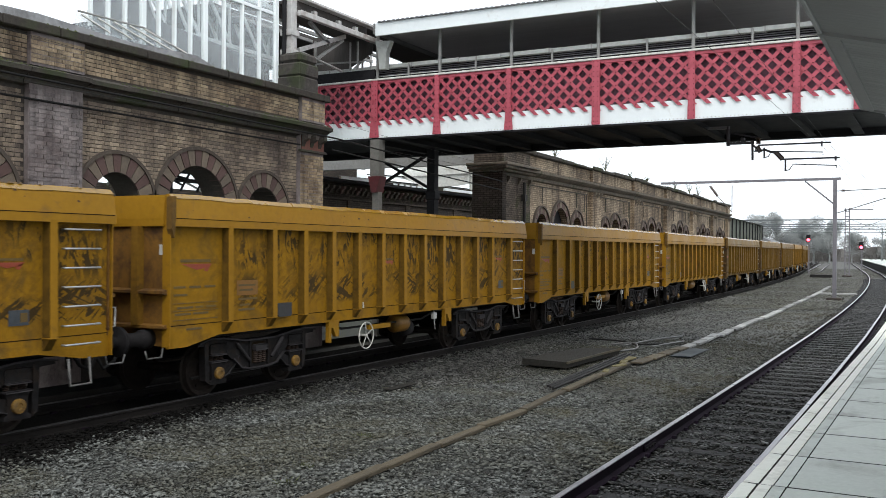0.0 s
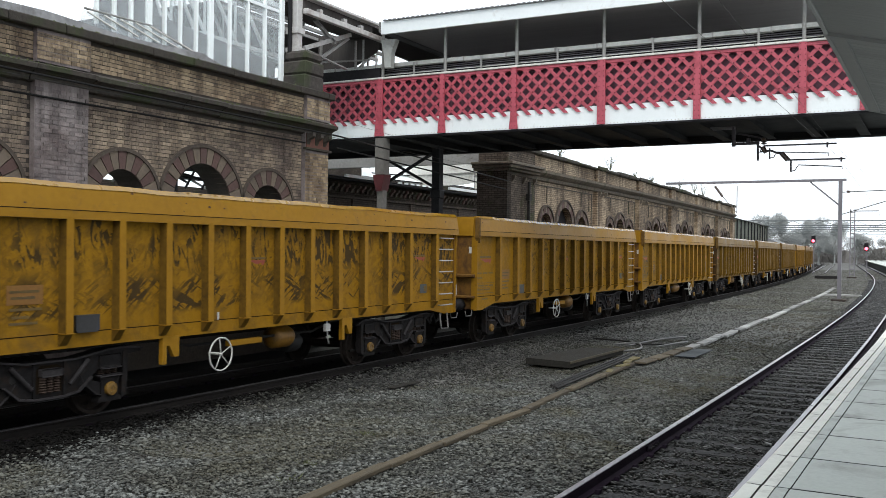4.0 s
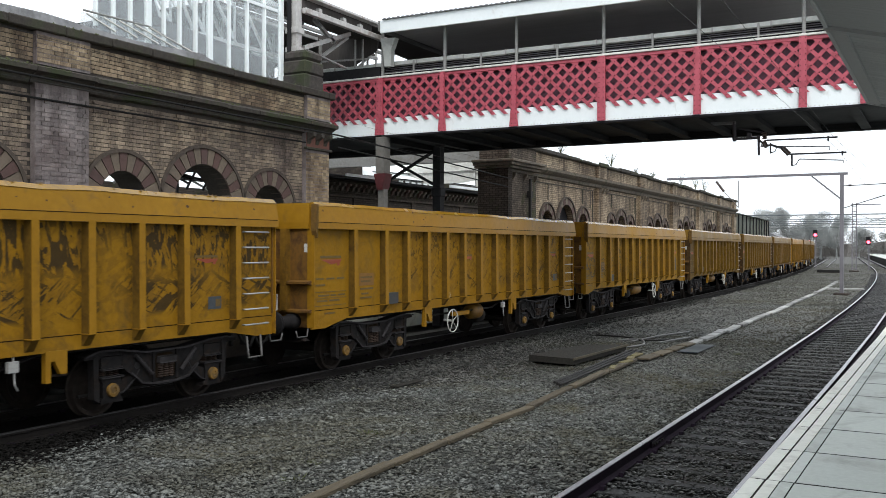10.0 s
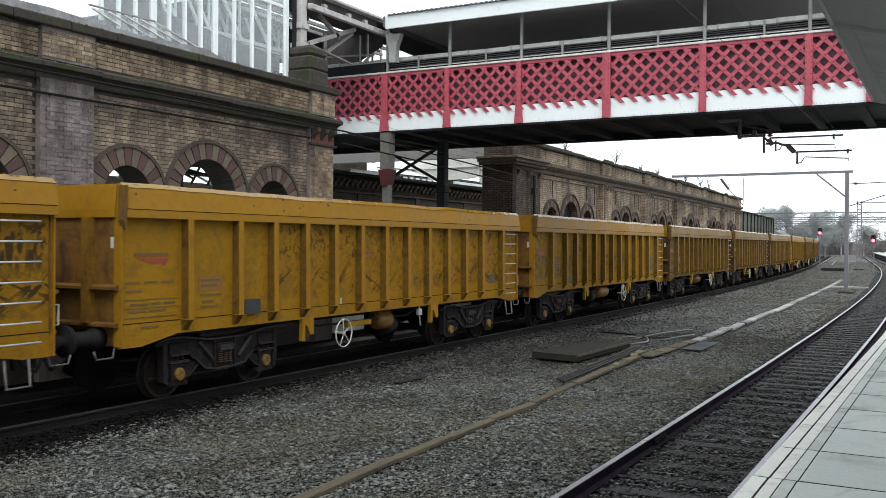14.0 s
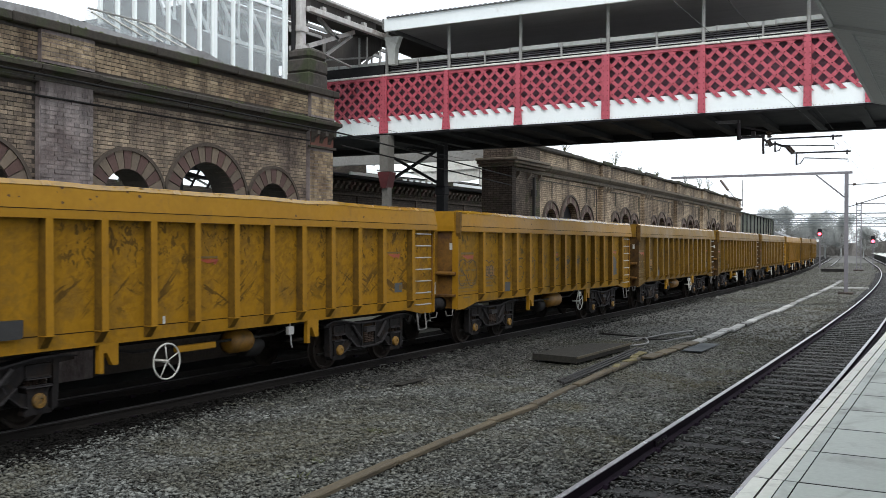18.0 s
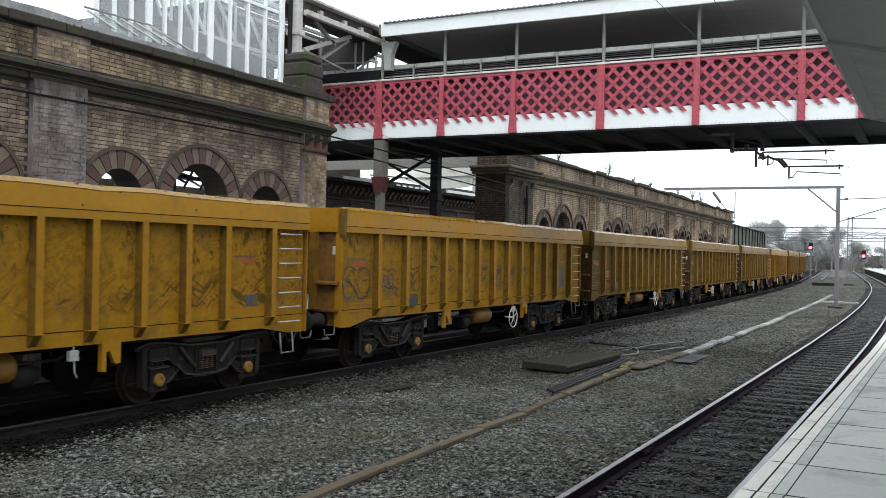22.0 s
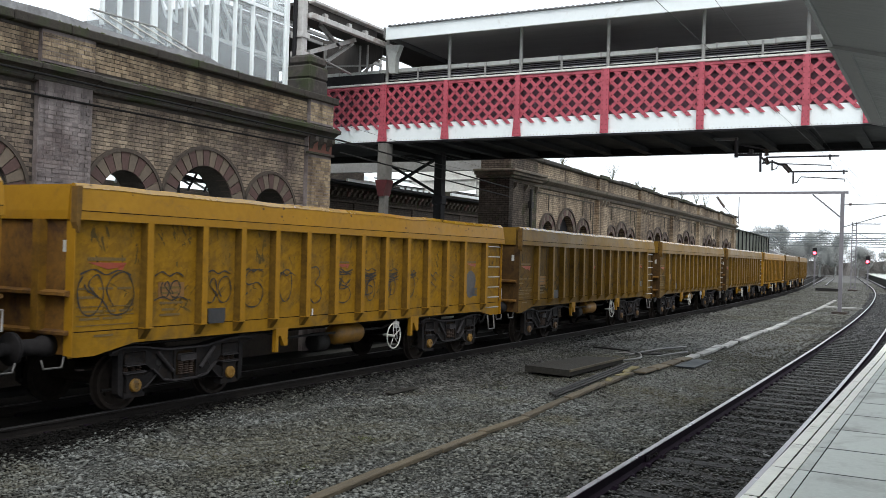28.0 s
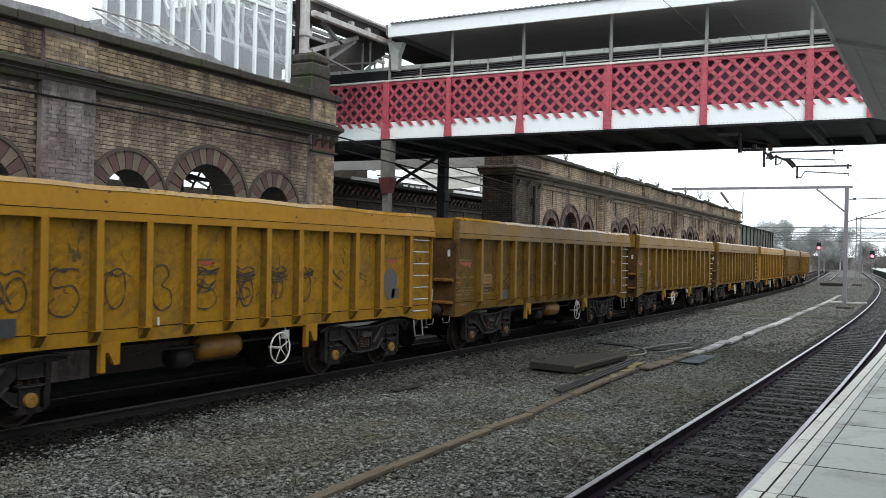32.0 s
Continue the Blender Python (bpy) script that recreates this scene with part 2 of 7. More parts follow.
SCRATCHED = shade("yellow_sheet_scratched", Y_LO, Y_HI, 0.6, spec=0.08, fine=12, coarse=0.9, bump=0.7, bump_scale=6, dirt=GRIME, dirt_amount=0.38,
                  dirt_scale=1.6, marks=(1.1, (0.034, 0.024, 0.012), 1.4, 0.33))
SCUFFED = shade("yellow_sheet_scuffed", Y_LO, Y_HI, 0.6, spec=0.08, fine=12, coarse=0.9, bump=1.0, bump_scale=6.5, dirt=(0.16, 0.09, 0.02), dirt_amount=0.42,
                dirt_scale=2.2, marks=(0.7, (0.075, 0.042, 0.010), 3.2, 0.6))
GRUBBY = shade("yellow_sheet_grubby", (0.200, 0.106, 0.009), (0.30, 0.158, 0.012), 0.6, spec=0.08, fine=12, coarse=0.9, bump=0.7, bump_scale=5, dirt=(0.125, 0.078, 0.025), dirt_amount=0.45,
               dirt_scale=1.7, marks=(0.25, (0.07, 0.05, 0.02), -1.0, 0.35))
YELLOW_DIRTY = shade("yellow_paint_dirty", (0.13, 0.072, 0.009), (0.205, 0.114, 0.013), 0.48, spec=0.2, fine=12, coarse=0.9, bump=0.05, dirt=(0.085, 0.052, 0.02), dirt_amount=0.35, dirt_scale=2.0)
DULL = shade("yellow_sheet_dull", (0.062, 0.034, 0.007), (0.165, 0.090, 0.010), 0.6, spec=0.08, fine=12, coarse=0.9, bump=0.6, bump_scale=5, dirt=(0.075, 0.05, 0.02),
             dirt_amount=0.5, dirt_scale=1.6, marks=(1.1, (0.04, 0.028, 0.013), -1.0, 0.16))
END_SHEET = shade("rusty_end_sheet", (0.10, 0.05, 0.014), (0.225, 0.112, 0.02), 0.75, spec=0.2, fine=10, coarse=1.1, bump=0.1, dirt=(0.05, 0.026, 0.015),
                  dirt_amount=0.5, dirt_scale=2.0)
# Rib webs: brown dust plus the shade on the ribs' sides, painted darker.
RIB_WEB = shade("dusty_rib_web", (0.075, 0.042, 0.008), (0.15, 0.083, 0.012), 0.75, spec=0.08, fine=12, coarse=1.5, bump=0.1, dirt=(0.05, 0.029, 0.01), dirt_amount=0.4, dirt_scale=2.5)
TOP_LIP = shade("wet_yellow_lip", (0.21, 0.115, 0.010), (0.29, 0.162, 0.016), 0.22, spec=0.6, fine=9, coarse=0.9, bump=0.08, dirt=(0.10, 0.06, 0.02), dirt_amount=0.3, dirt_scale=3.0)
END_POST = shade("dirty_orange_post", (0.13, 0.068, 0.011), (0.235, 0.125, 0.015), 0.65, spec=0.15, fine=12, coarse=1.5, bump=0.1, dirt=(0.07, 0.036, 0.014), dirt_amount=0.4, dirt_scale=2.5)
GRIMY_END = shade("soot_brown_wagon_end", (0.035, 0.02, 0.01), (0.10, 0.055, 0.016), 0.8, spec=0.12, fine=10, coarse=1.2, bump=0.15, dirt=(0.02, 0.013, 0.009), dirt_amount=0.4, dirt_scale=2.0)
GUSSET = shade("rusty_gusset", (0.075, 0.042, 0.014), (0.18, 0.098, 0.02), 0.75, spec=0.2, fine=12, coarse=1.5, bump=0.2)
AXLE_YELLOW = shade("axle_cap_yellow", (0.11, 0.05, 0.005), (0.25, 0.12, 0.008), 0.5, fine=20, bump=0.1, dirt=(0.04, 0.03, 0.016), dirt_amount=0.4)
CABLE_GREY = shade("cable_grey", (0.05, 0.05, 0.05), (0.15, 0.15, 0.145), 0.4, fine=20, bump=0)
BARE = shade("galvanised", (0.28, 0.28, 0.275), (0.50, 0.50, 0.48), 0.45, 0.3, fine=30, bump=0.05)
GRIMY_BARE = shade("grimy_steel", (0.06, 0.058, 0.056), (0.17, 0.167, 0.16), 0.55, 0.2, fine=30, coarse=4, bump=0.05)
DECAL_RED = shade("decal_red", (0.19, 0.030, 0.011), (0.31, 0.050, 0.014), 0.5, fine=30, bump=0)
DECAL_DARK = shade("decal_dark", (0.05, 0.032, 0.012), (0.17, 0.10, 0.012), 0.6, fine=40, bump=0)
PLATE_GREY = shade("plate_grey", (0.014, 0.014, 0.0145), (0.036, 0.036, 0.037), 0.5, fine=14, bump=0.1)
RUST = shade("dark_rust", (0.035, 0.018, 0.009), (0.10, 0.045, 0.018), 0.8, fine=20, bump=0.2)
GABLE = shade("grimy_gable_boards", (0.035, 0.031, 0.029), (0.095, 0.085, 0.08), 0.85, fine=8, coarse=0.8, bump=0.2, stretch=(1, 6, 0.4))
# Near-black strips and plates: shade in creases and openings, put into the colour.
GROOVE = shade("groove_shade", (0.010, 0.007, 0.004), (0.028, 0.018, 0.009), 0.95, spec=0.05, fine=30, bump=0)
CRUMB = shade("dried_mud", (0.05, 0.032, 0.015), (0.17, 0.10, 0.03), 0.9, fine=20, bump=0.2, island=True, random_part=0.6)
DECAL_BROWN = shade("decal_brown", (0.14, 0.065, 0.012), (0.24, 0.11, 0.015), 0.6, fine=20, bump=0)
DECAL_WHITE = shade("decal_white", (0.35, 0.35, 0.32), (0.6, 0.6, 0.56), 0.6, fine=30, bump=0)
DECAL_GREY = shade("overpaint_grey", (0.035, 0.033, 0.034), (0.095, 0.088, 0.085), 0.6, fine=20, bump=0)
SPRAY = shade("spray_paint_black", (0.010, 0.008, 0.006), (0.042, 0.029, 0.011), 0.6, fine=30, bump=0)
BRICK = shade("buff_brick", (0.085, 0.066, 0.050), (0.54, 0.42, 0.27), 0.85, fine=18, coarse=0.7, random_part=0.5, island=True, bump=1.0, world_wide=True,
              stain=(0.50, 0.45, 0.44), stain_scale=0.6, streak=0.75)
BRICK_LOW = shade("sooty_buff_brick", (0.080, 0.064, 0.054), (0.46, 0.365, 0.26), 0.85, fine=18, coarse=0.5, random_part=0.5, island=True, bump=1.0, world_wide=True,
                  stain=(0.48, 0.465, 0.52), stain_scale=0.42, streak=0.6)
BRICK_ONE = shade("sooty_buff_brick_single", (0.080, 0.064, 0.054), (0.46, 0.365, 0.26), 0.85, fine=18, coarse=0.5, random_part=0.5, bump=1.0, world_wide=True,
                  stain=(0.48, 0.465, 0.52), stain_scale=0.42, streak=0.6)
BRICK_GREY = shade("sooty_brick", (0.085, 0.076, 0.078), (0.33, 0.285, 0.275), 0.85, fine=18, coarse=0.7, random_part=0.45, island=True, bump=0.6, world_wide=True,
                   stain=(0.62, 0.58, 0.58), stain_scale=0.8, streak=0.7)
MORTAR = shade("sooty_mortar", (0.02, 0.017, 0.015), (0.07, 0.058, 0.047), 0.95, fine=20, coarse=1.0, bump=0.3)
FAR_BRICK = shade("weathered_far_brick", (0.12, 0.095, 0.070), (0.60, 0.485, 0.345), 0.9, fine=9, coarse=0.5, bump=0.3, courses=0.0785,
                  world_wide=True, stain=(0.52, 0.48, 0.45), stain_scale=0.3, streak=0.9)
SOOT_BRICK = shade("soot_grey_pier", (0.036, 0.030, 0.026), (0.18, 0.152, 0.126), 0.92, spec=0.2, fine=10, coarse=0.8, bump=0.5, courses=0.0785, world_wide=True, green=0.1, streak=0.6)
FAR_STONE = shade("weathered_far_cornice", (0.045, 0.037, 0.03), (0.20, 0.165, 0.125), 0.9, fine=9, coarse=0.7, bump=0.5, world_wide=True, green=0.12)
BROWN_WALL = shade("grimy_brown_brick", (0.026, 0.021, 0.018), (0.088, 0.069, 0.057), 0.9, fine=10, coarse=0.8, bump=0.5, courses=0.0785, world_wide=True, streak=0.6)
DARK_BRICK = shade("soot_black_brick", (0.016, 0.014, 0.013), (0.08, 0.067, 0.058), 0.95, spec=0.15, fine=10, coarse=0.8, bump=0.5, courses=0.0785, world_wide=True, green=0.12)
COPING = shade("mossy_coping", (0.014, 0.012, 0.010), (0.06, 0.05, 0.04), 0.9, fine=12, coarse=0.9, bump=0.6, world_wide=True, green=0.36)
PIER_STONE = shade("sooty_pier_stone", (0.016, 0.014, 0.013), (0.085, 0.074, 0.066), 0.9, fine=10, coarse=1.6, bump=1.0, bump_scale=6, world_wide=True, green=0.16)
CORNICE = shade("sooty_stone", (0.016, 0.014, 0.012), (0.085, 0.072, 0.06), 0.88, fine=14, coarse=1.0, bump=0.5, world_wide=True, green=0.3)
HOOD = shade("dark_hood_brick", (0.035, 0.026, 0.021), (0.10, 0.08, 0.064), 0.88, fine=14, coarse=1.5, bump=0.4)
VOUSS_RED = shade("red_voussoir", (0.055, 0.033, 0.03), (0.122, 0.071, 0.062), 0.85, fine=14, random_part=0.3, bump=0.35)
VOUSS_BUFF = shade("buff_voussoir", (0.075, 0.060, 0.048), (0.19, 0.150, 0.112), 0.85, fine=14, random_part=0.3, bump=0.35)
TERRACOTTA = shade("terracotta", (0.10, 0.04, 0.03), (0.20, 0.085, 0.06), 0.8, fine=14, bump=0.25)
RED_PAINT = shade("red_paint", (0.37, 0.058, 0.086), (0.53, 0.100, 0.136), 0.5, fine=14, coarse=1.0, bump=0.08, dirt=(0.24, 0.03, 0.042),
                  dirt_amount=0.35, dirt_scale=2.0)
TRUNKING = shade("grey_trunking", (0.33, 0.345, 0.33), (0.52, 0.535, 0.515), 0.6, fine=10, coarse=1.0, bump=0.15, dirt=(0.2, 0.19, 0.16), dirt_amount=0.3, dirt_scale=1.8)
WHITE_PAINT = shade("white_paint", (0.82, 0.875, 0.885), (0.90, 0.955, 0.965), 0.5, fine=12, coarse=0.8, bump=0.05, dirt=(0.45, 0.43, 0.38),
                    dirt_amount=0.12, dirt_scale=1.5)
GREY_PAINT = shade("grey_paint", (0.20, 0.20, 0.195), (0.34, 0.34, 0.325), 0.55, fine=12, coarse=0.8, bump=0.06, dirt=(0.16, 0.14, 0.11),
                   dirt_amount=0.3, dirt_scale=1.5)
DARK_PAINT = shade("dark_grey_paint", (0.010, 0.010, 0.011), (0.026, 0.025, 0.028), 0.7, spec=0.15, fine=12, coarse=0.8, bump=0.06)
LINING = shade("dull_purple_lining", (0.10, 0.045, 0.065), (0.18, 0.085, 0.115), 0.7, fine=8, coarse=0.6, bump=0.1)
CEILING_BOARD = shade("grey_ceiling_boards", (0.44, 0.42, 0.43), (0.62, 0.60, 0.61), 0.7, fine=8, coarse=0.5, bump=0.1, stretch=(6, 0.3, 1))
PALE_RAIL = shade("pale_weathered_rail", (0.52, 0.52, 0.48), (0.80, 0.80, 0.76), 0.6, fine=10, coarse=1.0, bump=0.15, dirt=(0.24, 0.2, 0.16), dirt_amount=0.3, dirt_scale=1.8)
RUSTY_WHITE = shade("rusty_white_paint", (0.36, 0.35, 0.34), (0.62, 0.61, 0.60), 0.6, fine=10, coarse=1.2, bump=0.2, dirt=(0.16, 0.085, 0.05), dirt_amount=0.38, dirt_scale=1.6)
RIVET_RED = shade("shadowed_rivet_red", (0.10, 0.012, 0.018), (0.18, 0.02, 0.03), 0.5, fine=20, bump=0)
CANOPY_GREY = shade("grey_canopy_boards", (0.19, 0.19, 0.193), (0.33, 0.33, 0.332), 0.6, fine=8, coarse=0.6, random_part=0.3, bump=0.12, stretch=(4, 0.4, 1))
SOFFIT = shade("soffit_boards", (0.12, 0.12, 0.118), (0.19, 0.19, 0.185), 0.7, fine=10, coarse=0.6, bump=0.08)
ROOF = shade("roof_sheet", (0.10, 0.105, 0.11), (0.2, 0.205, 0.21), 0.6, fine=8, coarse=0.5, bump=0.1)
FLAG = shade("paving_flag", (0.40, 0.44, 0.405), (0.62, 0.665, 0.615), 0.5, fine=24, coarse=0.8, random_part=0.35, bump=0.12,
             dirt=(0.21, 0.22, 0.195), dirt_amount=0.38, dirt_scale=1.2)
EDGE_WHITE = shade("edge_white", (0.66, 0.67, 0.60), (0.88, 0.885, 0.81), 0.5, fine=20, coarse=1.2, random_part=0.25, bump=0.15, dirt=(0.34, 0.33, 0.28),
                   dirt_amount=0.3, dirt_scale=3.0)
JOINT = shade("joint_dark", (0.006, 0.006, 0.0055), (0.025, 0.025, 0.022), 0.95, spec=0.1, fine=20, bump=0.2)
CONCRETE = shade("weathered_concrete", (0.09, 0.09, 0.085), (0.42, 0.425, 0.41), 0.6, fine=16, coarse=1.2, random_part=0.75, bump=0.3, dirt=(0.07, 0.067, 0.052), dirt_amount=0.3, dirt_scale=2.0)
TIMBER = shade("weathered_board", (0.03, 0.024, 0.015), (0.125, 0.10, 0.062), 0.8, fine=9, coarse=1.6, random_part=0.35, bump=0.6, stretch=(0.35, 3, 3),
               dirt=(0.03, 0.026, 0.02), dirt_amount=0.35, dirt_scale=1.5)
OCHRE_WOOD = shade("ochre_timber", (0.07, 0.058, 0.025), (0.17, 0.145, 0.065), 0.8, fine=9, coarse=1.6, bump=0.5, stretch=(0.4, 3, 3))
SLAB = shade("dark_slab", (0.010, 0.0095, 0.0085), (0.036, 0.034, 0.029), 0.9, spec=0.2, fine=16, coarse=1.2, bump=0.4)
COLUMN = shade("column_grey", (0.10, 0.095, 0.085), (0.19, 0.18, 0.165), 0.7, fine=10, coarse=0.9, bump=0.08, dirt=(0.06, 0.055, 0.05), dirt_amount=0.2)
# Red of the column's flare, darkened so the colour holds its shade.
MAROON = shade("shaded_red_paint", (0.05, 0.008, 0.010), (0.11, 0.015, 0.018), 0.6, fine=12, bump=0.06)
# Darker rail copies: the wagons' shade on this track is painted in.
RAIL_SHADED = shade("shaded_rail", (0.006, 0.005, 0.005), (0.02, 0.017, 0.015), 0.8, spec=0.15, fine=40, bump=0.1)
RAIL_SHADED_HEAD = shade("shaded_rail_head", (0.06, 0.058, 0.06), (0.14, 0.135, 0.138), 0.45, 0.8, fine=40, bump=0.05)
MAST = shade("mast_steel", (0.13, 0.125, 0.14), (0.22, 0.21, 0.23), 0.55, 0.1, fine=14, bump=0.05)
CABLE_BLACK = shade("black_cable", (0.006, 0.006, 0.006), (0.018, 0.018, 0.018), 0.7, spec=0.2, fine=14, bump=0)
DROP_STEEL = shade("dark_violet_grey_steel", (0.035, 0.03, 0.038), (0.085, 0.075, 0.09), 0.6, 0.1, fine=14, bump=0.05)
INSUL = shade("insulator", (0.05, 0.035, 0.03), (0.09, 0.06, 0.05), 0.3, fine=14, bump=0)
WIRE = shade("wire", (0.02, 0.02, 0.02), (0.05, 0.05, 0.05), 0.6, 0.3, fine=14, bump=0)
# Twig grey is paled so that the colour carries the distance haze.
BARK = shade("haze_pale_twigs", (0.26, 0.275, 0.27), (0.45, 0.47, 0.465), 0.9, fine=5, coarse=0.4, bump=0, island=True, random_part=0.5)
SCRUB = shade("winter_scrub", (0.06, 0.056, 0.052), (0.18, 0.17, 0.16), 0.9, fine=5, coarse=0.4, bump=0, island=True, random_part=0.5)
FAR_MAST = shade("far_gantry_steel", (0.10, 0.12, 0.125), (0.18, 0.20, 0.205), 0.6, 0.1, fine=14, bump=0)
GREEN_SHED = shade("green_cladding", (0.06, 0.075, 0.05), (0.105, 0.12, 0.085), 0.6, fine=6, coarse=0.4, bump=0.05)
SIGNAL_RED = glow("signal_red", (1.0, 0.085, 0.13), 6.5)
SLATE = shade("grey_slope_boards", (0.055, 0.051, 0.055), (0.12, 0.112, 0.12), 0.6, fine=8, coarse=0.8, bump=0.15)
LEAD = shade("weathered_lead", (0.15, 0.15, 0.158), (0.38, 0.38, 0.39), 0.5, fine=8, coarse=1.6, bump=0.25, dirt=(0.10, 0.095, 0.09), dirt_amount=0.4, dirt_scale=1.8)
GLASS = pane_glass("dusty_glass", alpha=0.2)
GRASS = shade("moss", (0.04, 0.05, 0.02), (0.09, 0.10, 0.04), 0.9, fine=12, bump=0.3)


# ---- mesh helpers ----
class Solid:
    """Collects vertices and faces of one mesh."""

    def __init__(self):
        self.v, self.f = [], []

    def add(self, verts, faces):
        n = len(self.v)
        self.v += [tuple(p) for p in verts]
        self.f += [tuple(i + n for i in q) for q in faces]
        return self

    def box(self, x0, y0, z0, x1, y1, z1):
        p = [(x, y, z) for z in (z0, z1) for x, y in ((x0, y0), (x1, y0), (x1, y1), (x0, y1))]
        return self.add(p, [(3, 2, 1, 0), (4, 5, 6, 7), (0, 1, 5, 4), (1, 2, 6, 5), (2, 3, 7, 6), (3, 0, 4, 7)])

    def block(self, x0, y0, z0, x1, y1, z1, c=0.01):
        """A box with chamfered edges all round, seen as worn."""
        xs, ys, zs = (x0, x1), (y0, y1), (z0, z1)
        p, idx = [], {}
        for i in (0, 1):
            for j in (0, 1):
                for k in (0, 1):
                    dx, dy, dz = (c if i == 0 else -c), (c if j == 0 else -c), (c if k == 0 else -c)
                    for a in range(3):
                        idx[i, j, k, a] = len(p)
                        p.append((xs[i] + (0 if a == 0 else dx), ys[j] + (0 if a == 1 else dy), zs[k] + (0 if a == 2 else dz)))
        f = []
        for a in range(3):
            for s in (0, 1):
                q = []
                for u, w in ((0, 0), (1, 0), (1, 1), (0, 1)):
                    key = [0, 0, 0]
                    key[a], key[(a + 1) % 3], key[(a + 2) % 3] = s, u, w
                    q.append(idx[(*key, a)])
                f.append(tuple(q) if s else tuple(reversed(q)))
        for a in range(3):
            b, d = (a + 1) % 3, (a + 2) % 3
            for s in (0, 1):
                for u in (0, 1):
                    k0, k1 = [0, 0, 0], [0, 0, 0]
                    k0[b] = k1[b] = s
                    k0[d] = k1[d] = u
                    k1[a] = 1
                    f.append((idx[(*k0, b)], idx[(*k1, b)], idx[(*k1, d)], idx[(*k0, d)]))
        for i in (0, 1):
            for j in (0, 1):
                for k in (0, 1):
                    f.append(tuple(idx[i, j, k, a] for a in range(3)))
        return self.add(p, f)

    def prism(self, poly, axis, a, b):
        """A flat outline pushed along an axis: poly in (x, z) for axis y, (y, z) for axis x, (x, y) for axis z."""
        def place(u, w, d):
            return {"y": (u, d, w), "x": (d, u, w), "z": (u, w, d)}[axis]
        n = len(poly)
        p = [place(u, w, a) for u, w in poly] + [place(u, w, b) for u, w in poly]
        f = [tuple(range(n)), tuple(range(2 * n - 1, n - 1, -1))]
        f += [(i, i + n, (i + 1) % n + n, (i + 1) % n) for i in range(n)]
        return self.add(p, f)

    def rod(self, a, b, r, n=8, r2=None):
        a, b = Vector(a), Vector(b)
        d = (b - a).normalized()
        u = d.orthogonal().normalized()
        w = d.cross(u)
        r2 = r if r2 is None else r2
        p = []
        for c, q in ((a, r), (b, r2)):
            p += [c + (u * math.cos(2 * math.pi * i / n) + w * math.sin(2 * math.pi * i / n)) * q for i in range(n)]
        f = [(i, (i + 1) % n, (i + 1) % n + n, i + n) for i in range(n)]
        return self.add(p, f + [tuple(range(n - 1, -1, -1)), tuple(range(n, 2 * n))])

    def line(self, pts, r, n=6):
        """One bent tube through pts."""
        pts = [Vector(p) for p in pts]
        rings, u = [], None
        for i, p in enumerate(pts):
            d = (pts[min(i + 1, len(pts) - 1)] - pts[max(i - 1, 0)]).normalized()
            u = d.orthogonal().normalized() if u is None else (u - d * u.dot(d)).normalized()
            w = d.cross(u)
            rings.append([p + (u * math.cos(2 * math.pi * k / n) + w * math.sin(2 * math.pi * k / n)) * r for k in range(n)])
        f = [(i * n + k, i * n + (k + 1) % n, (i + 1) * n + (k + 1) % n, (i + 1) * n + k) for i in range(len(pts) - 1) for k in range(n)]
        m = (len(pts) - 1) * n
        return self.add([q for g in rings for q in g], f + [tuple(range(n - 1, -1, -1)), tuple(range(m, m + n))])

    def bar(self, a, b, w, h, up=(0, 0, 1)):
        """A rectangular bar from a to b, w wide and h deep along up."""
        a, b, up = Vector(a), Vector(b), Vector(up)
        d = (b - a).normalized()
        s = d.cross(up).normalized() * (w / 2)
        t = s.cross(d).normalized() * (h / 2)
        p = [c + i * s + j * t for c in (a, b) for i, j in ((-1, -1), (1, -1), (1, 1), (-1, 1))]
        return self.add(p, [(3, 2, 1, 0), (4, 5, 6, 7), (0, 1, 5, 4), (1, 2, 6, 5), (2, 3, 7, 6), (3, 0, 4, 7)])

    def lathe(self, prof, n=24, axis="y", at=(0, 0, 0)):
        """prof: (radius, along) pairs turned about an axis."""
        p = []
        for r, h in prof:
            for i in range(n):
                c, s = r * math.cos(2 * math.pi * i / n), r * math.sin(2 * math.pi * i / n)
                q = {"y": (c, h, s), "x": (h, c, s), "z": (c, s, h)}[axis]
                p.append((q[0] + at[0], q[1] + at[1], q[2] + at[2]))
        f = []
        for k in range(len(prof) - 1):
            for i in range(n):
                j = (i + 1) % n
                f.append((k * n + i, k * n + j, (k + 1) * n + j, (k + 1) * n + i))
        f += [tuple(range(n - 1, -1, -1)), tuple(range((len(prof) - 1) * n, len(prof) * n))]
        return self.add(p, f)

    def ring(self, centre, r, thick, n=28, axis="y", m=6):
        p, f = [], []
        for i in range(n):
            a = 2 * math.pi * i / n
            for j in range(m):
                b = 2 * math.pi * j / m
                rr = r + thick * math.cos(b)
                h = thick * math.sin(b)
                q = {"y": (rr * math.cos(a), h, rr * math.sin(a)), "x": (h, rr * math.cos(a), rr * math.sin(a))}[axis]
                p.append((q[0] + centre[0], q[1] + centre[1], q[2] + centre[2]))
        for i in range(n):
            for j in range(m):
                f.append((i * m + j, ((i + 1) % n) * m + j, ((i + 1) % n) * m + (j + 1) % m, i * m + (j + 1) % m))
        return self.add(p, f)

    def mesh(self, name, material, smooth=False):
        me = bpy.data.meshes.new(name)
        me.from_pydata(self.v, [], self.f)
        bm = bmesh.new()
        bm.from_mesh(me)
        bmesh.ops.recalc_face_normals(bm, faces=bm.faces)
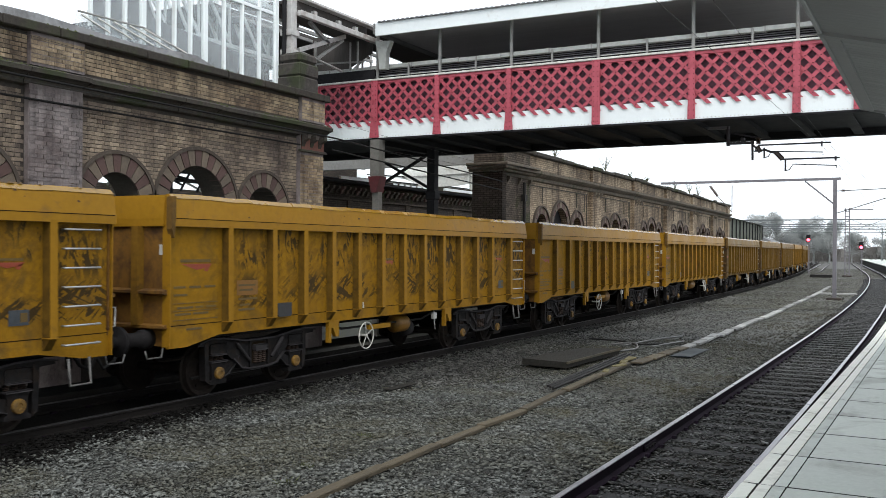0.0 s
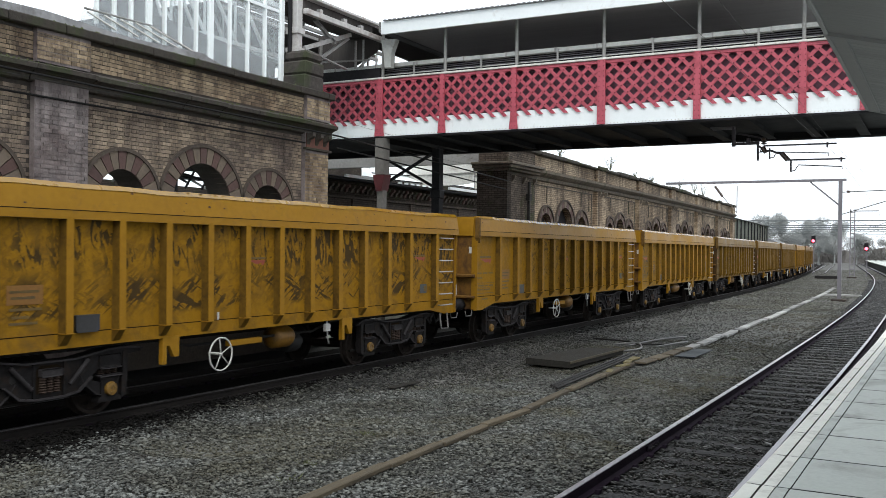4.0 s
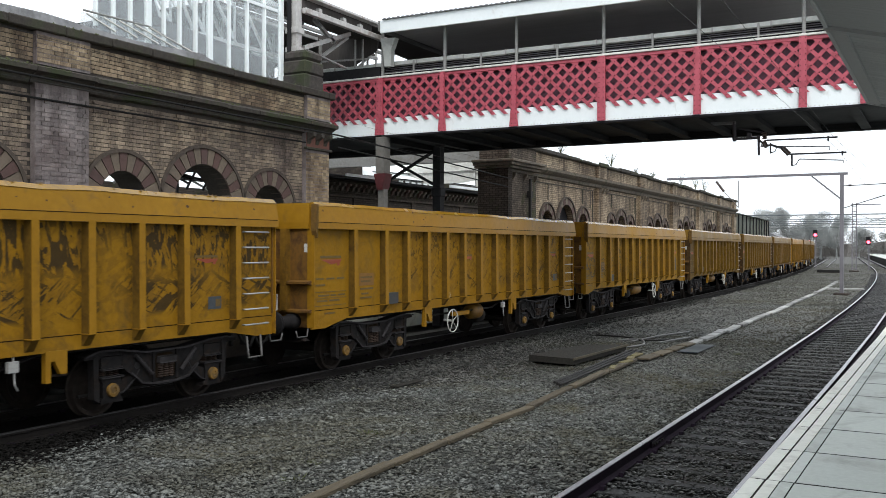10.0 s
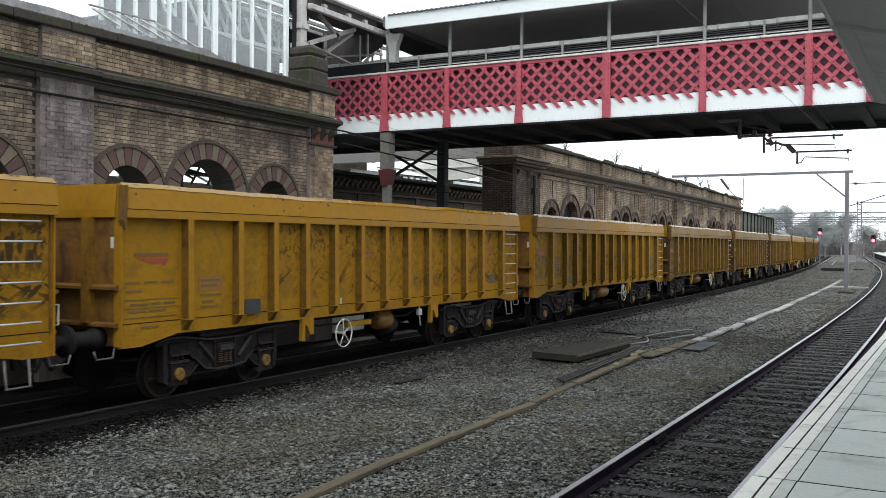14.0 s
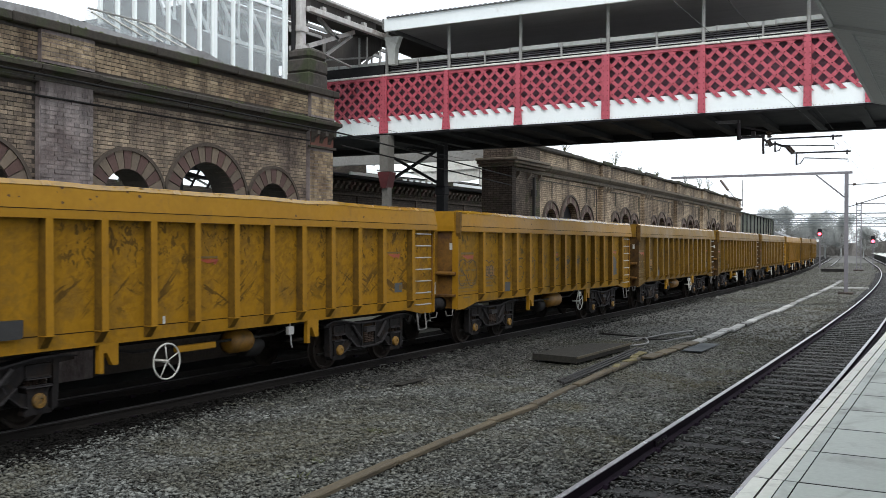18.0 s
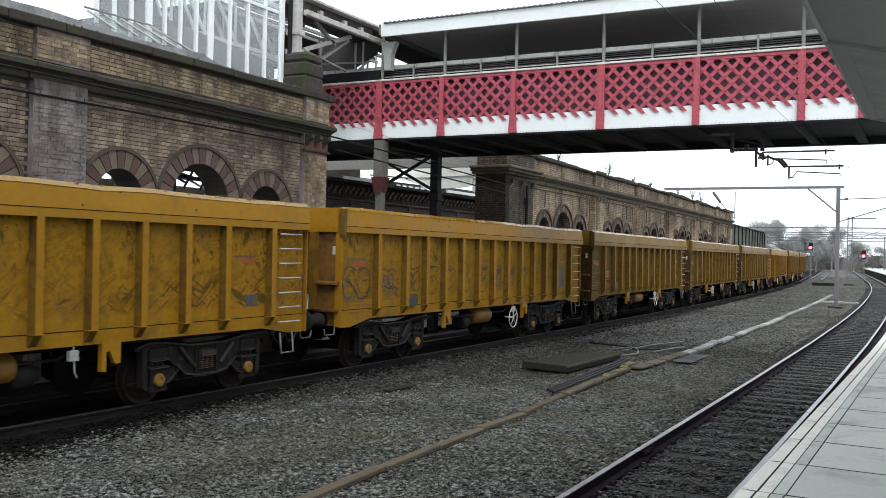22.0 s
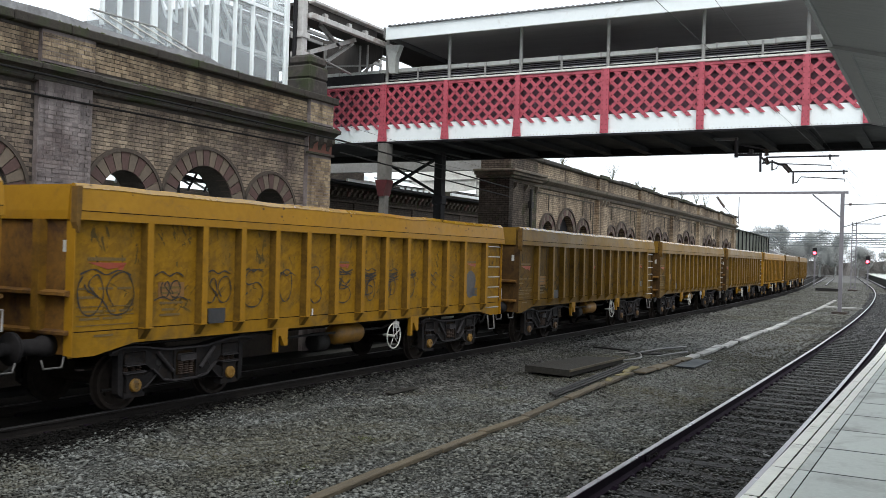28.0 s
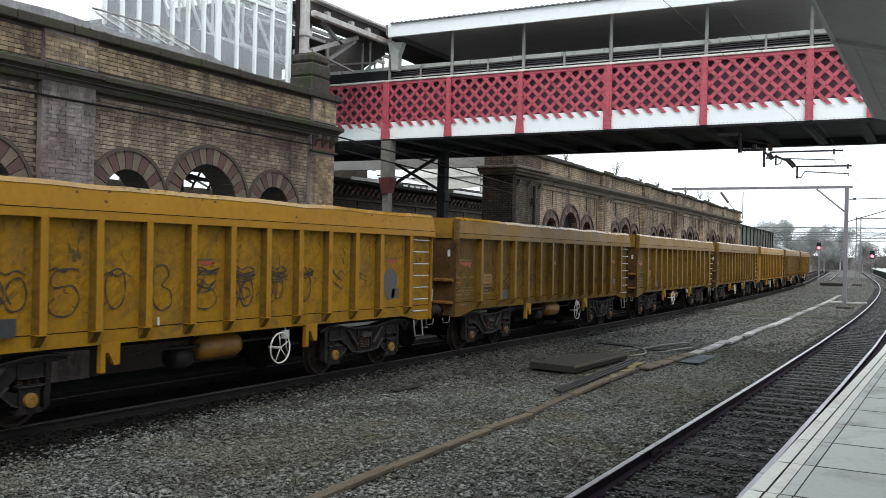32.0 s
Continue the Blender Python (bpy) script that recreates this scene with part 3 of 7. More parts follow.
        bm.to_mesh(me)
        bm.free()
        me.materials.append(material)
        if smooth:
            me.polygons.foreach_set("use_smooth", [True] * len(me.polygons))
        return me


def part(name, shape, material, parent, label="", at=None, smooth=False):
    """One mesh object under a thing or part."""
    me = shape if isinstance(shape, bpy.types.Mesh) else shape.mesh(name, material, smooth)
    ob = new(name, me)
    ob.parent = parent
    if at is not None:
        ob.location = at
    return tagged(ob, label)


def thing(name, label, category, at=(0, 0, 0), group="", kind=""):
    ob = new(name)
    ob.location = at
    ob.empty_display_size = 0.2
    return tagged(ob, label, category, group, kind)


def solo(name, shape, material, label, category, group="", kind="", smooth=False, at=(0, 0, 0)):
    ob = new(name, shape.mesh(name, material, smooth))
    ob.location = at
    return tagged(ob, label, category, group, kind)


# ---- the lines of the tracks: straight, then a bend towards the wall's side ----
BEND, TURN, STRAIGHT = 19.0, 0.000415, 130.0


def sway(x):
    """How far the lines have moved sideways at x."""
    if x <= BEND:
        return 0.0
    if x <= STRAIGHT:
        return TURN * (x - BEND) ** 2
    e = STRAIGHT - BEND
    return TURN * e * e + 2 * TURN * e * (x - STRAIGHT)


def heading_at(x):
    return math.atan(2 * TURN * (min(max(x, BEND), STRAIGHT) - BEND))


def stations(x0, x1, step):
    n = max(1, round((x1 - x0) / step))
    return [x0 + (x1 - x0) * i / n for i in range(n + 1)]


def swept(profile, y, xs, closed=True):
    """A profile of (sideways, up) pairs drawn along a line that keeps its distance from the tracks."""
    s, n = Solid(), len(profile)
    for x in xs:
        h = heading_at(x)
        for u, z in profile:
            s.v.append((x - u * math.sin(h), (y(x) if callable(y) else y) + sway(x) + u * math.cos(h), z))
    for i in range(len(xs) - 1):
        for j in range(n if closed else n - 1):
            k = (j + 1) % n
            s.f.append((i * n + j, i * n + k, (i + 1) * n + k, (i + 1) * n + j))
    if closed:
        s.f += [tuple(range(n)), tuple(range(len(s.v) - 1, len(s.v) - n - 1, -1))]
    return s


# ---- ground, tracks, platform ----
NEAR, FAR = 2.635, 11.68          # middle lines of the platform track and of the train's track
tagged(solo("ground", Solid().add([(-80, -300, -0.24), (900, -300, -0.24), (900, 500, -0.24), (-80, 500, -0.24)], [(0, 1, 2, 3)]), BED,
            "grey stone ballast spread between the tracks", "ground"), kind="structure")


def gravel(name, spots, size, material, label):
    """Loose stones at spots (n, 3): squashed, turned eight-sided lumps in one mesh."""
    rng = np.random.default_rng(5)
    n = len(spots)
    base = np.array([(1, 0, 0), (-1, 0, 0), (0, 1, 0), (0, -1, 0), (0, 0, 1), (0, 0, -1)], float)
    tris = np.array([(0, 2, 4), (2, 1, 4), (1, 3, 4), (3, 0, 4), (2, 0, 5), (1, 2, 5), (3, 1, 5), (0, 3, 5)])
    v = base[None] * rng.uniform(0.5, 1.4, (n, 6, 1))
    v = v * (size * np.clip(rng.lognormal(-0.12, 0.38, (n, 1, 1)), 0.4, 2.1) * np.stack([rng.uniform(0.85, 1.45, n), rng.uniform(0.6, 1.05, n), rng.uniform(0.22, 0.46, n)], -1)[:, None])
    a, b = rng.uniform(0, 2 * np.pi, n), rng.uniform(-0.5, 0.5, n)
    ca, sa, cb, sb = np.cos(a), np.sin(a), np.cos(b), np.sin(b)
    x, y, z = v[..., 0], v[..., 1], v[..., 2]
    y, z = y * cb[:, None] - z * sb[:, None], y * sb[:, None] + z * cb[:, None]
    x, y = x * ca[:, None] - y * sa[:, None], x * sa[:, None] + y * ca[:, None]
    v = np.stack([x, y, z], -1) + spots[:, None]
    f = (tris[None] + 6 * np.arange(n)[:, None, None]).reshape(-1, 3)
    me = bpy.data.meshes.new(name)
    me.vertices.add(6 * n)
    me.vertices.foreach_set("co", v.ravel())
    me.loops.add(3 * len(f))
    me.loops.foreach_set("vertex_index", f.ravel())
    me.polygons.add(len(f))
    me.polygons.foreach_set("loop_start", np.arange(0, 3 * len(f), 3))
    me.update(calc_edges=True)
    me.materials.append(material)
    return tagged(new(name, me), label, "ballast", kind="stuff")


def scatter():
    rng = np.random.default_rng(3)
    out = []
    for x0, x1, per in ((3.5, 9, 1150), (9, 16, 850), (16, 28, 400), (28, 48, 140)):
        n = int((x1 - x0) * 9.3 * per)
        x, y = rng.uniform(x0, x1, n), rng.uniform(1.2, 10.75, n)
        z = -0.225 + rng.uniform(0, 0.03, n) + 0.025 * np.sin(x * 0.7 + 2 * y) * np.sin(y * 0.9)
        z = z + 0.09 * np.clip((y - 9.7) / 0.9, 0, 1)
        z = np.where(np.abs(y - NEAR) < 1.5, -0.15 + rng.uniform(-0.02, 0.02, n), z)
        on_sleeper = np.abs((x - 3.6 + 0.34) % 0.68 - 0.34) < 0.14
        z = np.where(np.abs(y - NEAR) < 0.72, np.where(on_sleeper & (rng.random(n) < 0.5 + 0.3 * np.sin(2.1 * x)), -0.235, -0.168) + rng.uniform(-0.02, 0.012, n), z)
        z = np.where(np.abs(np.abs(y - NEAR) - 0.7525) < 0.075, -0.3, z)
        out.append(np.stack([x, y + np.vectorize(sway)(x), z], -1))
    return np.concatenate(out)


def scatter_far():
    rng = np.random.default_rng(9)
    n = 46000
    x = 46 + 120 * rng.random(n) ** 1.4
    y = rng.uniform(1.3, 10.9, n)
    z = np.where(np.abs(y - NEAR) < 0.72, -0.2, -0.22)
    return np.stack([x, y + np.vectorize(sway)(x), z], -1)


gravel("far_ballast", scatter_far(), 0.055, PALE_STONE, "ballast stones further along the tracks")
spots = scatter()
across = spots[:, 1] - np.vectorize(sway)(spots[:, 0])
in_track = (across - NEAR < 0.86) & (across - NEAR > -1.42)
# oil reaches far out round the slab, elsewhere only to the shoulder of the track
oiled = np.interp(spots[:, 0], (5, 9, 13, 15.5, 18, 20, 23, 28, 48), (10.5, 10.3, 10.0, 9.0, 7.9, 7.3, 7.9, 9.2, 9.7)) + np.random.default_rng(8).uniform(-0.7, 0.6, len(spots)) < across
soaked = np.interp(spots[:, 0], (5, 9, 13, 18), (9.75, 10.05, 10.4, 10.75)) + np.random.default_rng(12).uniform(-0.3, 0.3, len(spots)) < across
gravel("soaked_ballast", spots[soaked], 0.029, OILY_SHADED, "stones black with oil along the train track")
gravel("oily_ballast", spots[oiled & ~soaked], 0.029, OILY_STONE, "oil-darkened brown stones beside the train")
gravel("ballast", spots[~in_track & ~oiled & ~soaked], 0.028, BALLAST, "loose grey and brown ballast stones lying between the tracks")
gravel("track_ballast", spots[in_track], 0.027, WET_STONE, "dark damp stones between the sleepers of the platform track")
tagged(solo("oily_track_bed", swept([(-1.15, -0.232), (2.25, -0.232), (2.25, -0.17), (1.2, -0.165), (-0.95, -0.165)], FAR, stations(-30, 40, 10) + stations(45, 260, 5)), OILY_SHADED,
            "ballast under the train, blackened by oil and painted-in shade", "track bed"), kind="structure")

RAIL_FOOT = [(-0.07, -0.159), (0.07, -0.159), (0.07, -0.148), (0.012, -0.125), (0.012, -0.045), (0.034, -0.036), (0.034, -0.012), (-0.034, -0.012), (-0.034, -0.036),
             (-0.012, -0.045), (-0.012, -0.125), (-0.07, -0.148)]
RAIL_TOP = [(-0.0345, -0.012), (0.0345, -0.012), (0.034, -0.004), (0.026, 0.0), (-0.026, 0.0), (-0.034, -0.004)]


def track(name, y, x0, x1, sleepers, label, side_mat=RAIL_SIDE, head_mat=RAIL_HEAD):
    t = thing(name, label, "railway track", kind="structure")
    xs = stations(x0, 40, 10) + stations(44, x1, 4)
    for side in (-0.7525, 0.7525):
        r = part("rail", swept(RAIL_FOOT, y + side, xs), side_mat, t, "brown rusty running rail with a bright worn head")
        part("rail_head", swept(RAIL_TOP, y + side, xs), head_mat, r, "bright steel running surface")
    if sleepers:
        me = Solid().block(-0.13, -1.28, -0.30, 0.13, 1.28, -0.168, 0.015).mesh("sleeper", SLEEPER)
        clip = Solid()
        for s in (-0.7525, 0.7525):
            for e in (-1, 1):
                clip.prism([(-0.06, -0.168), (0.06, -0.168), (0.04, -0.125), (-0.04, -0.125)], "y", s + e * 0.075, s + e * 0.125)
        cm = clip.mesh("rail_chair", RAIL_SIDE)
        x = sleepers[0]
        while x < sleepers[1]:
            ob = part("sleeper", me, SLEEPER, t, at=(x, y + sway(x), 0))
            ob.rotation_euler = (0, 0, heading_at(x) + random.uniform(-0.01, 0.01))
            if x < 26:
                part("rail_chair", cm, RAIL_SIDE, ob)
            x += 0.68
    return t


track("platform_track", NEAR, -30, 330, (3.6, 104), "platform track with dark sleepers and bright-topped rails")
track("train_track", FAR, -40, 330, (6, 44), "through track under the wagons, its sleepers black with oil", RAIL_SHADED, RAIL_SHADED_HEAD)

for x, y in ((12.1, NEAR + 0.7525), (12.1, NEAR - 0.7525), (30.4, NEAR + 0.7525)):
    joint = thing("rail_joint", "dark steel fishplates bolted across a rail joint", "rail joint", (x, y + sway(x), 0), "rail joints")
    for e in (-1, 1):
        part("fishplate", Solid().block(-0.26, e * 0.014 if e > 0 else -0.04, -0.125, 0.26, 0.04 if e > 0 else -0.014, -0.05, 0.006), RAIL_SIDE, joint)
    for k in (-0.19, -0.07, 0.07, 0.19):
        part("bolt", Solid().rod((k, -0.062, -0.088), (k, 0.062, -0.088), 0.017, 6), STEEL_DARK, joint)

siding = thing("crossover_track", "distant crossover track branching between the two lines", "railway track", kind="structure")
for off in (0.0, 1.5):
    part("rail", Solid().bar((128, 13.6 + off, -0.06), (215, 21.0 + off, -0.06), 0.07, 0.12), RAIL_SIDE, siding)
    part("rail_head", Solid().bar((128, 13.6 + off, 0.004), (215, 21.0 + off, 0.004), 0.07, 0.01), RAIL_HEAD, siding)

# platform: the coping, two dark tactile grooves, paving flags
EDGE, TOP = 1.195, 0.90


def edge(x):
    """The platform edge, which draws slowly away from the rails."""
    return EDGE - 0.009 * (min(max(x, 6.0), 18.0) - 6.0)


PX = stations(-14, 40, 3) + stations(44, 260, 4)
tagged(solo("platform_wall", swept([(0.0, -0.3), (0.0, TOP - 0.14), (-0.5, TOP - 0.14), (-0.5, -0.3)], lambda x: edge(x) - 0.06, PX), DARK_BRICK,
            "soot-dark brick wall of the platform edge", "platform wall"), kind="structure")
platform = thing("pavement", "pale grey flagged station platform with a white edge line", "platform", kind="structure")
part("platform_body", swept([(-0.03, -0.3), (-0.03, TOP - 0.0032), (-9.0, TOP - 0.0032), (-9.0, -0.3)], lambda x: edge(x) - 0.01, PX), JOINT, platform, "dark joints between the flags")
COPE = Solid().block(0.008, -0.115, -0.12, 1.042, 0.0, 0.0, 0.012).mesh("coping_stone", EDGE_WHITE)
STRIP = Solid().block(0.008, -0.204, -0.05, 1.042, -0.1205, -0.001, 0.003).mesh("edge_strip", EDGE_WHITE)
STRIP2 = Solid().block(0.012, -0.292, -0.05, 1.038, -0.2105, -0.0015, 0.003).mesh("tactile_strip", FLAG)
FLAGS = [Solid().block(0.016, y1 + 0.006, -0.05, 1.034, y0 - 0.006, -0.0018, 0.004).mesh("paving_flag", FLAG)
         for i, (y0, y1) in enumerate(((-0.293, -1.12), (-1.12, -1.94), (-1.94, -2.76)))]
x = 2.38
while x < 75:
    ang = heading_at(x + 0.5) - (0.009 if 6 < x < 18 else 0.0)
    for me, nm in ((COPE, "coping_stone"), (STRIP, "edge_strip"), (STRIP2, "tactile_strip"), (FLAGS[0], "paving_flag"), (FLAGS[1], "paving_flag"), (FLAGS[2], "paving_flag")):
        if nm == "paving_flag" and x > 34:
            continue
        o = part(nm, me, None, platform, at=(x, edge(x) + sway(x), TOP + random.uniform(0.0, 0.0012)))
        o.rotation_euler = (0, 0, ang)
    x += 1.05
part("far_coping", swept([(0, TOP - 0.12), (0, TOP), (-0.3, TOP), (-0.3, TOP - 0.12)], edge, stations(76, 260, 4)), EDGE_WHITE, platform, "white painted platform edge")
part("far_paving", swept([(-0.31, TOP - 0.1), (-0.31, TOP - 0.001), (-8.9, TOP - 0.001), (-8.9, TOP - 0.1)], edge, stations(34.95, 260, 5)), FLAG, platform)
part("rear_paving", swept([(-2.772, TOP - 0.1), (-2.772, TOP - 0.001), (-8.9, TOP - 0.001), (-8.9, TOP - 0.1)], edge, stations(2.38, 34.9, 3)), FLAG, platform)
part("near_paving", Solid().box(-14, EDGE - 9, TOP - 0.1, 2.36, EDGE - 0.02, TOP - 0.001), FLAG, platform)

# station building and canopy over the platform
canopy = thing("platform_canopy", "dark grey boarded canopy over the platform, sloping inwards", "canopy", kind="structure")
SOF, LIP = 4.88, 1.17


def fall(y):
    return SOF - 0.25 * (LIP - y)


part("roof_deck", Solid().prism([(LIP - 0.02, SOF + 0.05), (LIP - 0.02, SOF + 0.2), (-2.6, fall(-2.6) + 0.2), (-2.6, fall(-2.6) + 0.05)], "x", -6, 16.9), CANOPY_GREY, canopy)
for i in range(38):
    x = 11.06 + i * 0.155
    part("soffit_board", Solid().prism([(LIP - 0.02, SOF), (LIP - 0.02, SOF + 0.04), (-2.6, fall(-2.6) + 0.04), (-2.6, fall(-2.6))], "x", x, x + 0.146), CANOPY_GREY, canopy)
part("near_soffit", Solid().prism([(LIP - 0.02, SOF), (LIP - 0.02, SOF + 0.04), (-2.6, fall(-2.6) + 0.04), (-2.6, fall(-2.6))], "x", -6, 10.9), CANOPY_GREY, canopy)
part("edge_board", Solid().block(-6, LIP - 0.015, SOF - 0.02, 16.95, LIP + 0.03, SOF + 0.26, 0.006), CANOPY_GREY, canopy, "plain grey edge board")
part("lip_board", Solid().prism([(LIP - 0.02, SOF - 0.025), (LIP - 0.02, SOF - 0.004), (LIP - 0.19, fall(LIP - 0.19) - 0.004), (LIP - 0.19, fall(LIP - 0.19) - 0.025)], "x", 11.06, 16.9), CANOPY_GREY, canopy)
part("cross_panel", Solid().prism([(LIP + 0.04, SOF - 0.02), (LIP + 0.04, 6.3), (-2.6, 6.3), (-2.6, fall(-2.6) - 0.06)], "x", 10.92, 11.04), CANOPY_GREY, canopy, "plain grey panel across the canopy")
part("end_board", Solid().prism([(LIP + 0.03, SOF - 0.02), (LIP + 0.03, SOF + 0.26), (-2.6, fall(-2.6) + 0.26), (-2.6, fall(-2.6) - 0.04)], "x", 16.96, 17.0), CANOPY_GREY, canopy)
for x in (-5, -1.5):
    part("column", Solid().rod((x, -1.6, 0.9), (x, -1.6, fall(-1.6) + 0.01), 0.1, 14), DARK_PAINT, canopy)


# ---- brick screen walls along the through track ----
WALL = 14.0
BASE, PAR, TOPW = 0.0, 5.62, 6.20      # foot, foot of the parapet, underside of the coping


def arched(x0, x1, z0, z1, y0, y1, holes, step=0.09):
    """A wall pierced by round-headed openings: holes are (centre, radius, springing, sill)."""
    s = Solid()
    cuts = {x0, x1}
    for c, r, _, _ in holes:
        n = max(8, int(2 * r / step))
        cuts |= {c - r * math.cos(math.pi * i / n) for i in range(n + 1)}
    xs = sorted(c for c in cuts if x0 <= c <= x1)

    def head(x):
        for c, r, sp, sill in holes:
            if abs(x - c) <= r + 1e-6:
                return sp + math.sqrt(max(0, r * r - (x - c) ** 2)), sill
        return None

    for a, b in zip(xs, xs[1:]):
        m = head((a + b) / 2)
        if not m:
            s.box(a, y0, z0, b, y1, z1)
            continue
        ha, hb, sill = head(a)[0] if head(a) else 0, head(b)[0] if head(b) else 0, m[1]
        p = [(a, y, z) for y in (y0, y1) for z in (ha, z1)] + [(b, y, z) for y in (y0, y1) for z in (hb, z1)]
        s.add(p, [(0, 4, 5, 1), (2, 3, 7, 6), (0, 2, 6, 4), (1, 5, 7, 3)])
        s.box(a, y0, z0, b, y1, sill)
    return s


def voussoirs(parent, c, r_in, r_out, spring, y, count, first=0):
    """Wedge stones round an arch, red and buff by turns, and the hood mould over them."""
    for i in range(count):
        a0, a1 = math.pi * i / count + 0.012, math.pi * (i + 1) / count - 0.012
        q = [(r_in * math.cos(a), r_in * math.sin(a)) for a in (a0, (a0 + a1) / 2, a1)] + [(r_out * math.cos(a), r_out * math.sin(a)) for a in (a1, (a0 + a1) / 2, a0)]
        red = (i + first) % 2 == 0
        part("voussoir", Solid().prism([(c + u, spring + w) for u, w in q], "y", y - 0.03 - random.uniform(0, 0.008), y + 0.25), VOUSS_RED if red else VOUSS_BUFF, parent)
    n = 24
    hood = Solid()
    for i in range(n):
        a0, a1 = math.pi * i / n, math.pi * (i + 1) / n
        q = [(rr * math.cos(a), rr * math.sin(a)) for rr, a in ((r_out, a0), (r_out, a1), (r_out + 0.07, a1), (r_out + 0.07, a0))]
        hood.prism([(c + u, spring + w) for u, w in q], "y", y - 0.06, y + 0.1)
    part("hood_mould", hood, HOOD, parent, "dark moulded brick hood over the arch")


def brickwork(x0, x1, z0, z1, y, skip, single, parent, material=None, course=0.0785, length=0.236):
    """Bricks laid in courses, proud of the mortar: those for which single(x, z) holds are parts, the rest one mesh."""
    s = Solid()
    stretcher, header = (Solid().block(0, -0.008, 0, w - 0.004, 0.06, course - 0.012, 0.004).mesh("brick", BRICK_ONE) for w in (length, length / 2))
    n = 0
    for j in range(int((z1 - z0) / course)):
        z, x, k = z0 + j * course, x0 - (length / 4 if j % 2 else 0), 0
        while x < x1:
            w = length if (k + j) % 2 else length / 2
            a, b = max(x, x0), min(x + w, x1) - 0.004
            k += 1
            x += w
            if b - a < 0.03 or skip((a + b) / 2, z + course / 2):
                continue
            if n < 300 and single(a, z) and abs(b - a - (w - 0.004)) < 1e-4:
                part("brick", stretcher if w == length else header, None, parent, at=(a, y + random.uniform(-0.006, 0.004), z))
                n += 1
            else:
                s.box(a + random.uniform(0, 0.003), y - 0.008 + random.uniform(-0.009, 0.006), z + random.uniform(-0.001, 0.003), b, y + 0.05, z + course - 0.013 + random.uniform(-0.004, 0.003))
    if s.v:
        me = bpy.data.meshes.new("brickwork")
        me.from_pydata(s.v, [], s.f)
        me.materials.append(material or BRICK_LOW)
        tagged(part("brickwork", me, None, parent, "buff and sooty bricks in courses"), kind="stuff")


def ring_skip(arches):
    def skip(x, z):
        return any(z < sp + math.sqrt(max(0, ro * ro - (x - c) ** 2)) and abs(x - c) < ro if z >= sp else abs(x - c) < ro for c, ro, sp in arches)
    return skip


SPRING = 3.32
wall_1 = thing("wall_screen", "weathered buff brick screen wall with arched openings, sooty and damp", "wall", kind="structure")
SETS = [(7.55, 0), (15.05, 1)]
holes, rings = [], []
for c, _ in SETS:
    for dx, r_in, r_out in ((-2.22, 0.60, 0.95), (0.0, 0.90, 1.24), (2.18, 0.58, 0.92)):
        holes.append((c + dx, r_in, SPRING, 1.4))
        rings.append((c + dx, r_in, r_out))
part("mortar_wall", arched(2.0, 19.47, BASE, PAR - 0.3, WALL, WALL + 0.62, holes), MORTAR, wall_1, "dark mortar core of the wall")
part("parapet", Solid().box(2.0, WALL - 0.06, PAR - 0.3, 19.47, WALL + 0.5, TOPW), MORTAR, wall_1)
for x0, x1 in ((3.2, 4.35), (10.78, 11.93), (18.5, 19.47)):
    part("pilaster", Solid().box(x0, WALL - 0.12, BASE, x1, WALL - 0.002, PAR - 0.32), BRICK_GREY, wall_1)
    part("parapet_pier", Solid().box(x0, WALL - 0.16, PAR, x1, WALL - 0.062, TOPW), BRICK_GREY, wall_1)
x = 2.0
while x < 19.5:
    w = min(random.uniform(0.9, 1.5), 19.6 - x)
    dy, dz = random.uniform(-0.012, 0.012), random.uniform(-0.01, 0.01)
    part("cornice_stone", Solid().prism([(WALL - 0.02, 5.25 + dz), (WALL - 0.10 + dy, 5.28 + dz), (WALL - 0.13 + dy, 5.37 + dz), (WALL - 0.22 + dy, 5.43 + dz), (WALL - 0.32 + dy, 5.46 + dz), (WALL - 0.33 + dy, 5.535 + dz),
                                         (WALL - 0.02, 5.64)], "x", x, x + w - 0.004), CORNICE, wall_1, "dark moulded stone cornice")
    x += w
moss = Solid()
for i in range(420):
    x, k = random.uniform(9, 19.5), random.random()
    if noise.noise((x * 0.8, k > 0.45, 0.3)) < -0.12:
        continue
    y, z = (WALL - random.uniform(0.03, 0.31), 5.55) if k > 0.45 else (WALL - random.uniform(0.1, 0.24), 6.36)
    z += (WALL - y < 0.3) * (0.33 + y - WALL) * 0.33 if k > 0.45 else 0.0
    r = random.uniform(0.012, 0.04)
    moss.add([(x - r, y, z - 0.01), (x, y - r, z - 0.01), (x + r, y, z - 0.01), (x, y + r, z - 0.01), (x, y, z + r * 0.8)], [(0, 1, 4), (1, 2, 4), (2, 3, 4), (3, 0, 4), (3, 2, 1, 0)])
tagged(part("moss", moss, GRASS, wall_1, "green moss along the ledges"), kind="stuff")
x = 2.0
while x < 19.5:
    w = min(random.uniform(1.0, 1.35), 19.62 - x)
    part("coping_stone", Solid().block(x, WALL - 0.24, TOPW - random.uniform(0, 0.01), x + w - 0.008, WALL + 0.6, 6.36 + random.uniform(-0.012, 0.012), 0.02), COPING, wall_1)
    x += w
for c, r_in, r_out in rings:
    voussoirs(wall_1, c, r_in, r_out, SPRING, WALL, 17 if r_in > 0.8 else 13)
